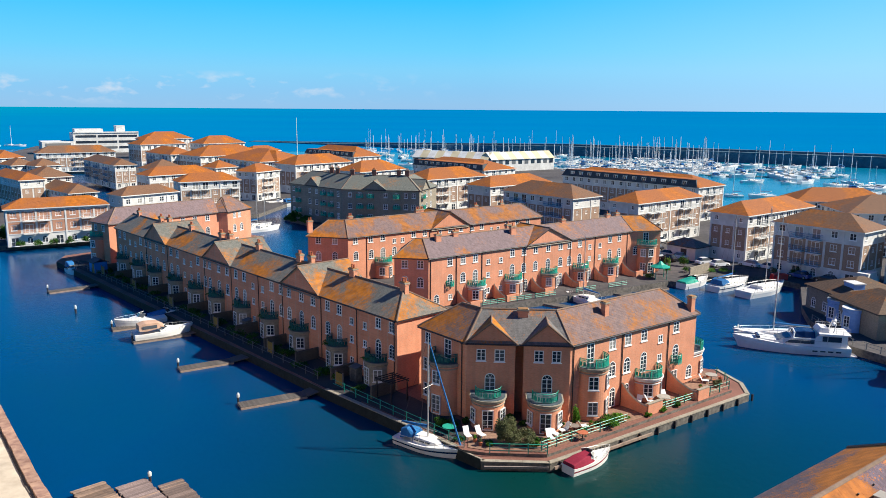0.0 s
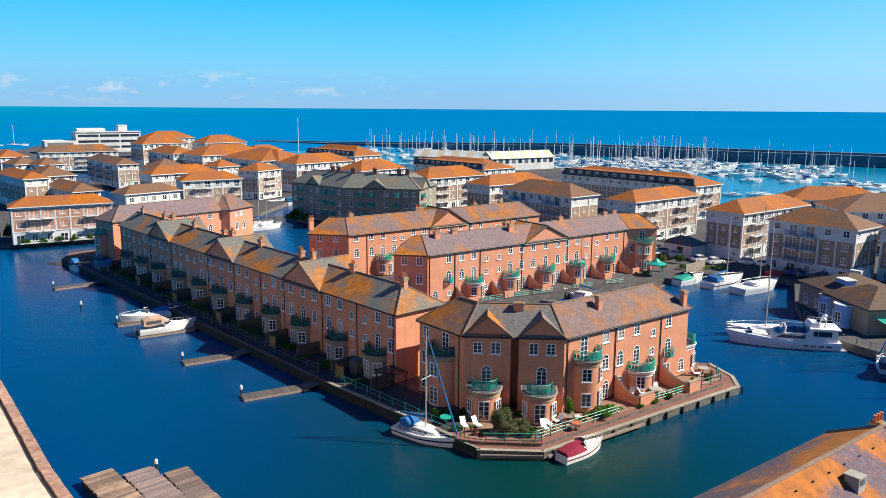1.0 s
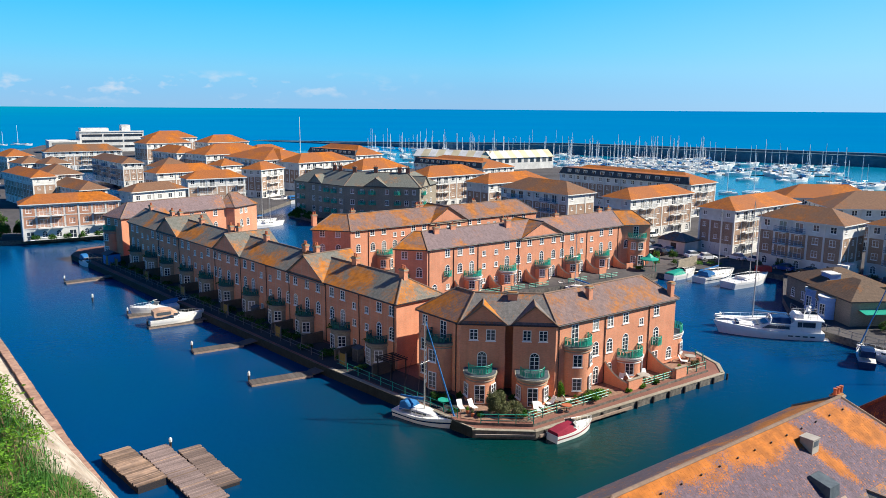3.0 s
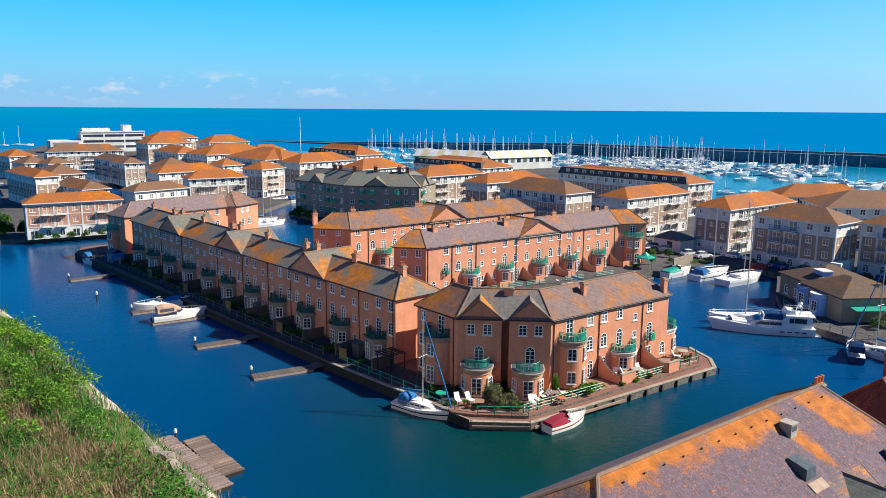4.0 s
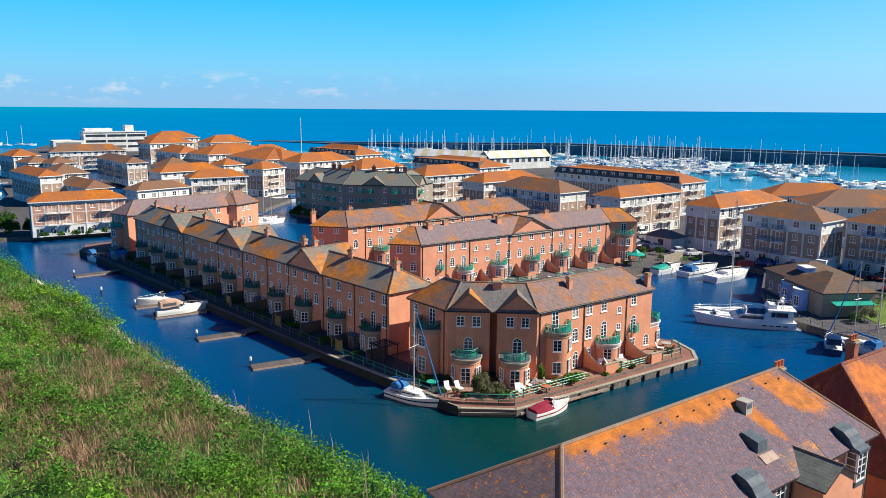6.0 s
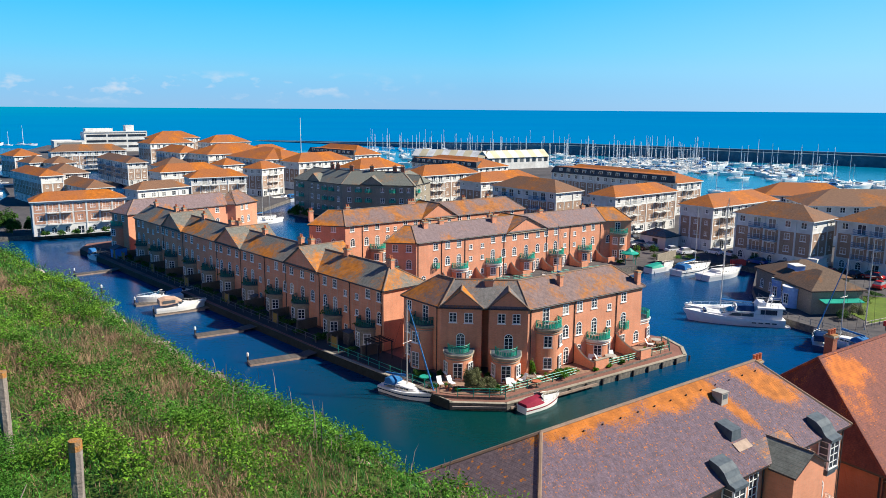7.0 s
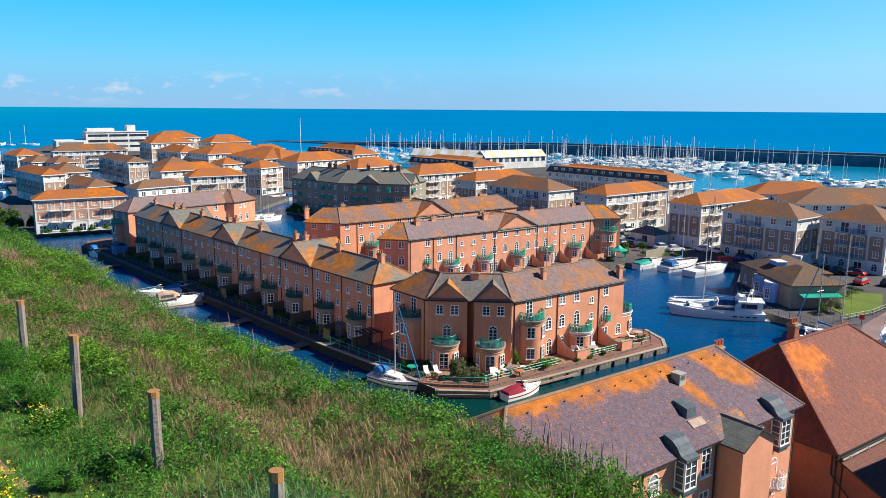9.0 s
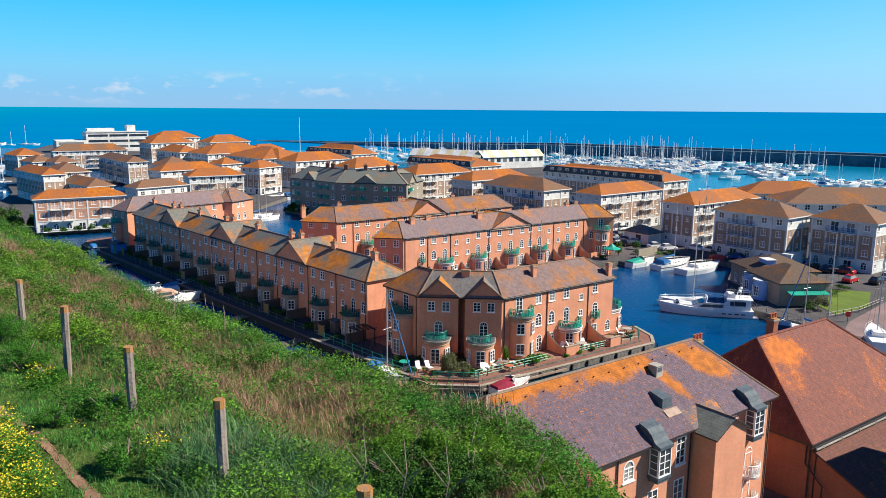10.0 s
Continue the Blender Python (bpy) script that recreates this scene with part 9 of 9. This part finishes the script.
# planting round the houses
for x, y, rx, h, m, lb in ((0.2, 76.8, 0.5, 0.9, LEAF_DK, "small dark plant against the house"), (2.2, 76.5, 0.45, 0.7, LEAF, "small leafy plant against the house"), (6.0, 76.2, 0.6, 1.1, LEAF_DK, "small dark plant against the house"), (9.8, 76.0, 0.5, 0.8, LEAF, "small leafy plant against the house"), (12.4, 75.6, 0.5, 0.6, LEAF, "low potted plants on the patio"), (13.6, 76.6, 0.5, 0.6, LEAF_DK, "low potted plants on the patio"), (2.2, 71.6, 0.6, 0.7, LEAF_DK, "low shrub by the quay railing"), (-0.6, 72.6, 0.6, 0.7, LEAF_DK, "low shrub by the quay railing"), (21.5, 80.6, 0.6, 0.6, LEAF, "planted bed by the quay railing"), (23.4, 82.0, 0.6, 0.6, LEAF_DK, "planted bed by the quay railing"), (19.6, 79.2, 0.5, 0.6, LEAF, "planted bed by the quay railing"),
                           (-2.6, 76.2, 0.9, 1.2, LEAF_DK, "dark shrub under the bow window"), (15.0, 77.0, 1.3, 1.1, LEAF_DK, "green garden shrub beside the patio"), (16.3, 77.8, 1.1, 1.0, LEAF, "green garden shrub beside the patio"),
                           (29.9, 87.9, 0.7, 1.3, LEAF_GR, "small potted olive tree on the patio"), (41.6, 149.6, 0.8, 4.8, LEAF, "tall green climber by the round tower"), (37.5, 146.2, 1.2, 1.0, LEAF, "green garden shrub by the basin"), (72.6, 150.0, 1.8, 4.5, LEAF_DK, "dark conifer before the apartment block"),
                           (64.6, 104.4, 1.9, 2.8, LEAF_GR, "yellow-green bush beside the clubhouse"), (62.9, 103.6, 1.4, 2.0, LEAF_DK, "dark bush beside the clubhouse"), (67.0, 112.5, 2.2, 1.4, LEAF_DK, "long dark hedge by the lawn"), (71.0, 115.0, 2.2, 1.4, LEAF_DK, "long dark hedge by the lawn"), (75.0, 118.0, 2.0, 1.4, LEAF_DK, "long dark hedge by the lawn"),
                           (51.0, 152.0, 1.8, 1.2, LEAF, "clipped green hedge by the car park"), (54.0, 151.5, 1.8, 1.2, LEAF, "clipped green hedge by the car park"), (47.5, 157.5, 1.5, 2.6, LEAF_DK, "dark tree by the car park"), (62.8, 150.0, 1.0, 2.2, LEAF_GR, "small pale tree by the road"),
                           (70.5, 146.5, 1.7, 3.8, LEAF_DK, "dark conifer on the eastern quay"), (66.6, 149.0, 1.4, 2.6, LEAF_DK, "dark bush on the eastern quay"), (76.0, 141.3, 1.2, 1.7, LEAF_DK, "dark bush on the eastern quay"), (80.0, 138.3, 1.2, 1.7, LEAF_GR, "pale green bush on the eastern quay"), (84.2, 135.4, 1.1, 1.5, LEAF_DK, "dark bush on the eastern quay"), (46.5, 151.5, 1.4, 1.4, LEAF_DK, "dark hedge by the car park"), (31.5, 36.2, 0.9, 1.6, LEAF_GR, "spiky palm below the brick hall"), (33.0, 35.0, 0.9, 1.3, LEAF_GR, "spiky palm below the brick hall")):
    shrub(x, y, rx, h, int(900 * max(1.0, rx * h * 0.5)), 0.09, m, lb, "shrub", 1.3)
# fuller bushes on the corner of the quay
shrub(4.0, 72.4, 1.25, 3.3, 9000, 0.075, LEAF_GR, "tall grey-green tamarisk bush on the quay", "shrub", 1.3, clumps=18)
shrub(5.6, 71.9, 1.4, 1.9, 6000, 0.075, LEAF_GR, "broad grey-green shrub by the quay railing", "shrub", 1.3, clumps=14)
shrub(6.9, 71.6, 0.9, 1.1, 3000, 0.07, LEAF_DK, "dark green shrub by the quay railing", "shrub", 1.3)
shrub(4.6, 76.4, 0.8, 1.6, 3000, 0.07, LEAF_DK, "dark evergreen between the round bays", "shrub", 1.3)
shrub(11.2, 75.6, 0.4, 3.4, 3200, 0.07, LEAF, "yellow-green climber against the wall", "climber", 1.3, clumps=14)
shrub(14.9, 76.4, 1.2, 1.2, 4000, 0.07, LEAF, "green garden shrub beside the patio", "shrub", 1.3, clumps=12)
shrub(-1.6, 75.6, 1.0, 1.3, 3500, 0.07, LEAF_DK, "dark shrub under the bow window", "shrub", 1.3, clumps=12)
rng = random.Random(31)
pot_mesh = MB(POT)
pot_mesh.lathe([(0.13, 0), (0.19, 0.30), (0.22, 0.32), (0.22, 0.37), (0.17, 0.37)], 10)
pot_mesh = pot_mesh.mesh("pot")
for x, y in [Q(17.4 + 0.9 * k, 2.5) for k in range(7)] + [Q(2.2 + 1.5 * k, 2.6) for k in range(7)] + [(1.4, 71.6), (0.9, 72.4), (8.0, 74.0), (9.2, 75.2), (12.9, 76.3), (27.6, 86.9), (28.8, 91.6)]:
    pp = thing("potted_plant", pose(x, y, 1.36), "small green plant in a terracotta pot", "potted plant", "patio pots")
    part("pot", pot_mesh, pp)
    fol = soup("foliage", leaves(np.zeros(3), np.zeros(3), np.full(3, 0.42), R.uniform(0.16, 0.26, 3), R.uniform(0.18, 0.42, 3), 60, 0.055), rng.choice((LEAF, LEAF_DK, LEAF_GR)), "", "")
    fol.parent = pp
    for key in ("category", "kind", "label"):
        if key in fol:
            del fol[key]
for at, ang in ((Q(4.0, 3.6), 40), (Q(5.4, 3.8), -60), (Q(7.6, 3.4), 110), (Q(20.9, 3.8), 20), ((28.8, 89.2), 70), ((8.3, 73.0), 15)):
    lounger(at, ang)
round_table(Q(6.2, 3.2), 0.5, 1.36, WOODPOST, "small round grey timber patio table")
# slatted timber bench with its back to the swept wall
bench = thing("garden_bench", pose(*Q(16.6, 4.6), 1.36, 0, 0, 120), "pale timber garden bench beside the swept wall", "bench")
for k in range(4):
    mb = MB(RAFT)
    mb.box(-0.75, -0.25 + k * 0.13, 0.42, 0.75, -0.15 + k * 0.13, 0.46)
    part("seat_slat", mb, bench)
for k in range(3):
    mb = MB(RAFT)
    mb.box(-0.75, 0.27 + k * 0.03, 0.55 + k * 0.14, 0.75, 0.30 + k * 0.03, 0.65 + k * 0.14)
    part("back_slat", mb, bench)
for x_ in (-0.68, 0.68):
    for y_ in (-0.2, 0.22):
        mb = MB(RAFT)
        mb.box(x_ - 0.03, y_ - 0.03, 0, x_ + 0.03, y_ + 0.03, 0.42 if y_ < 0 else 0.95)
        part("leg", mb, bench)
# planted balconies and hedges along the long terrace
for s in bays:
    x, y = FB(s, 1.0)
    shrub(x, y, 1.0, 0.75, 420, 0.08, LEAF_DK, "dark leafy plants filling a balcony", "plant", 4.3, "balcony_plant", 7)
for i in range(22):
    s = 2.0 + i * 3.95
    x, y = FB(s + 0.8 * math.sin(i * 2.1), 3.1 + 0.4 * math.cos(i * 1.7))
    shrub(x, y, 1.3, 0.9 + 0.5 * (i % 3) / 2, 420, 0.11, LEAF_DK, "dark garden hedge along the quay walk", "hedge", 1.3, "hedge", 8)
for i in range(9):
    s = 3.0 + i * 9.4
    x, y = FB(s, 2.6)
    shrub(x, y, 1.1, 1.3, 700, 0.10, LEAF_DK, "dark shrub in a terrace garden", "shrub", 1.3)
for k in range(6):
    a = Vector((-101.4, 172.1)) + Vector((math.cos(radians(31)), math.sin(radians(31)))) * (3 + 3.4 * k) + Vector((0.515, -0.857)) * 1.2
    shrub(a.x, a.y, 1.2, 2.2, 600, 0.16, LEAF_DK, "rounded dark green shrub before the terrace", "shrub", 1.3)
for x, y, rx, h in ((-108.0, 175.5, 2.2, 5.0), (-111.5, 178.5, 2.6, 6.0), (-106.5, 181.5, 2.2, 5.5), (-115.0, 186.0, 3.0, 6.5), (-122.0, 192.0, 3.0, 6.0), (-113.0, 172.0, 3.0, 6.0), (-44.5, 215.5, 3.0, 3.5), (-40, 211, 2.5, 3.0), (-22, 200.5, 2.2, 2.6)):
    shrub(x, y, rx, h, 2200, 0.22, LEAF_DK, "broad dark green tree by the water", "tree", 1.3, "tree")
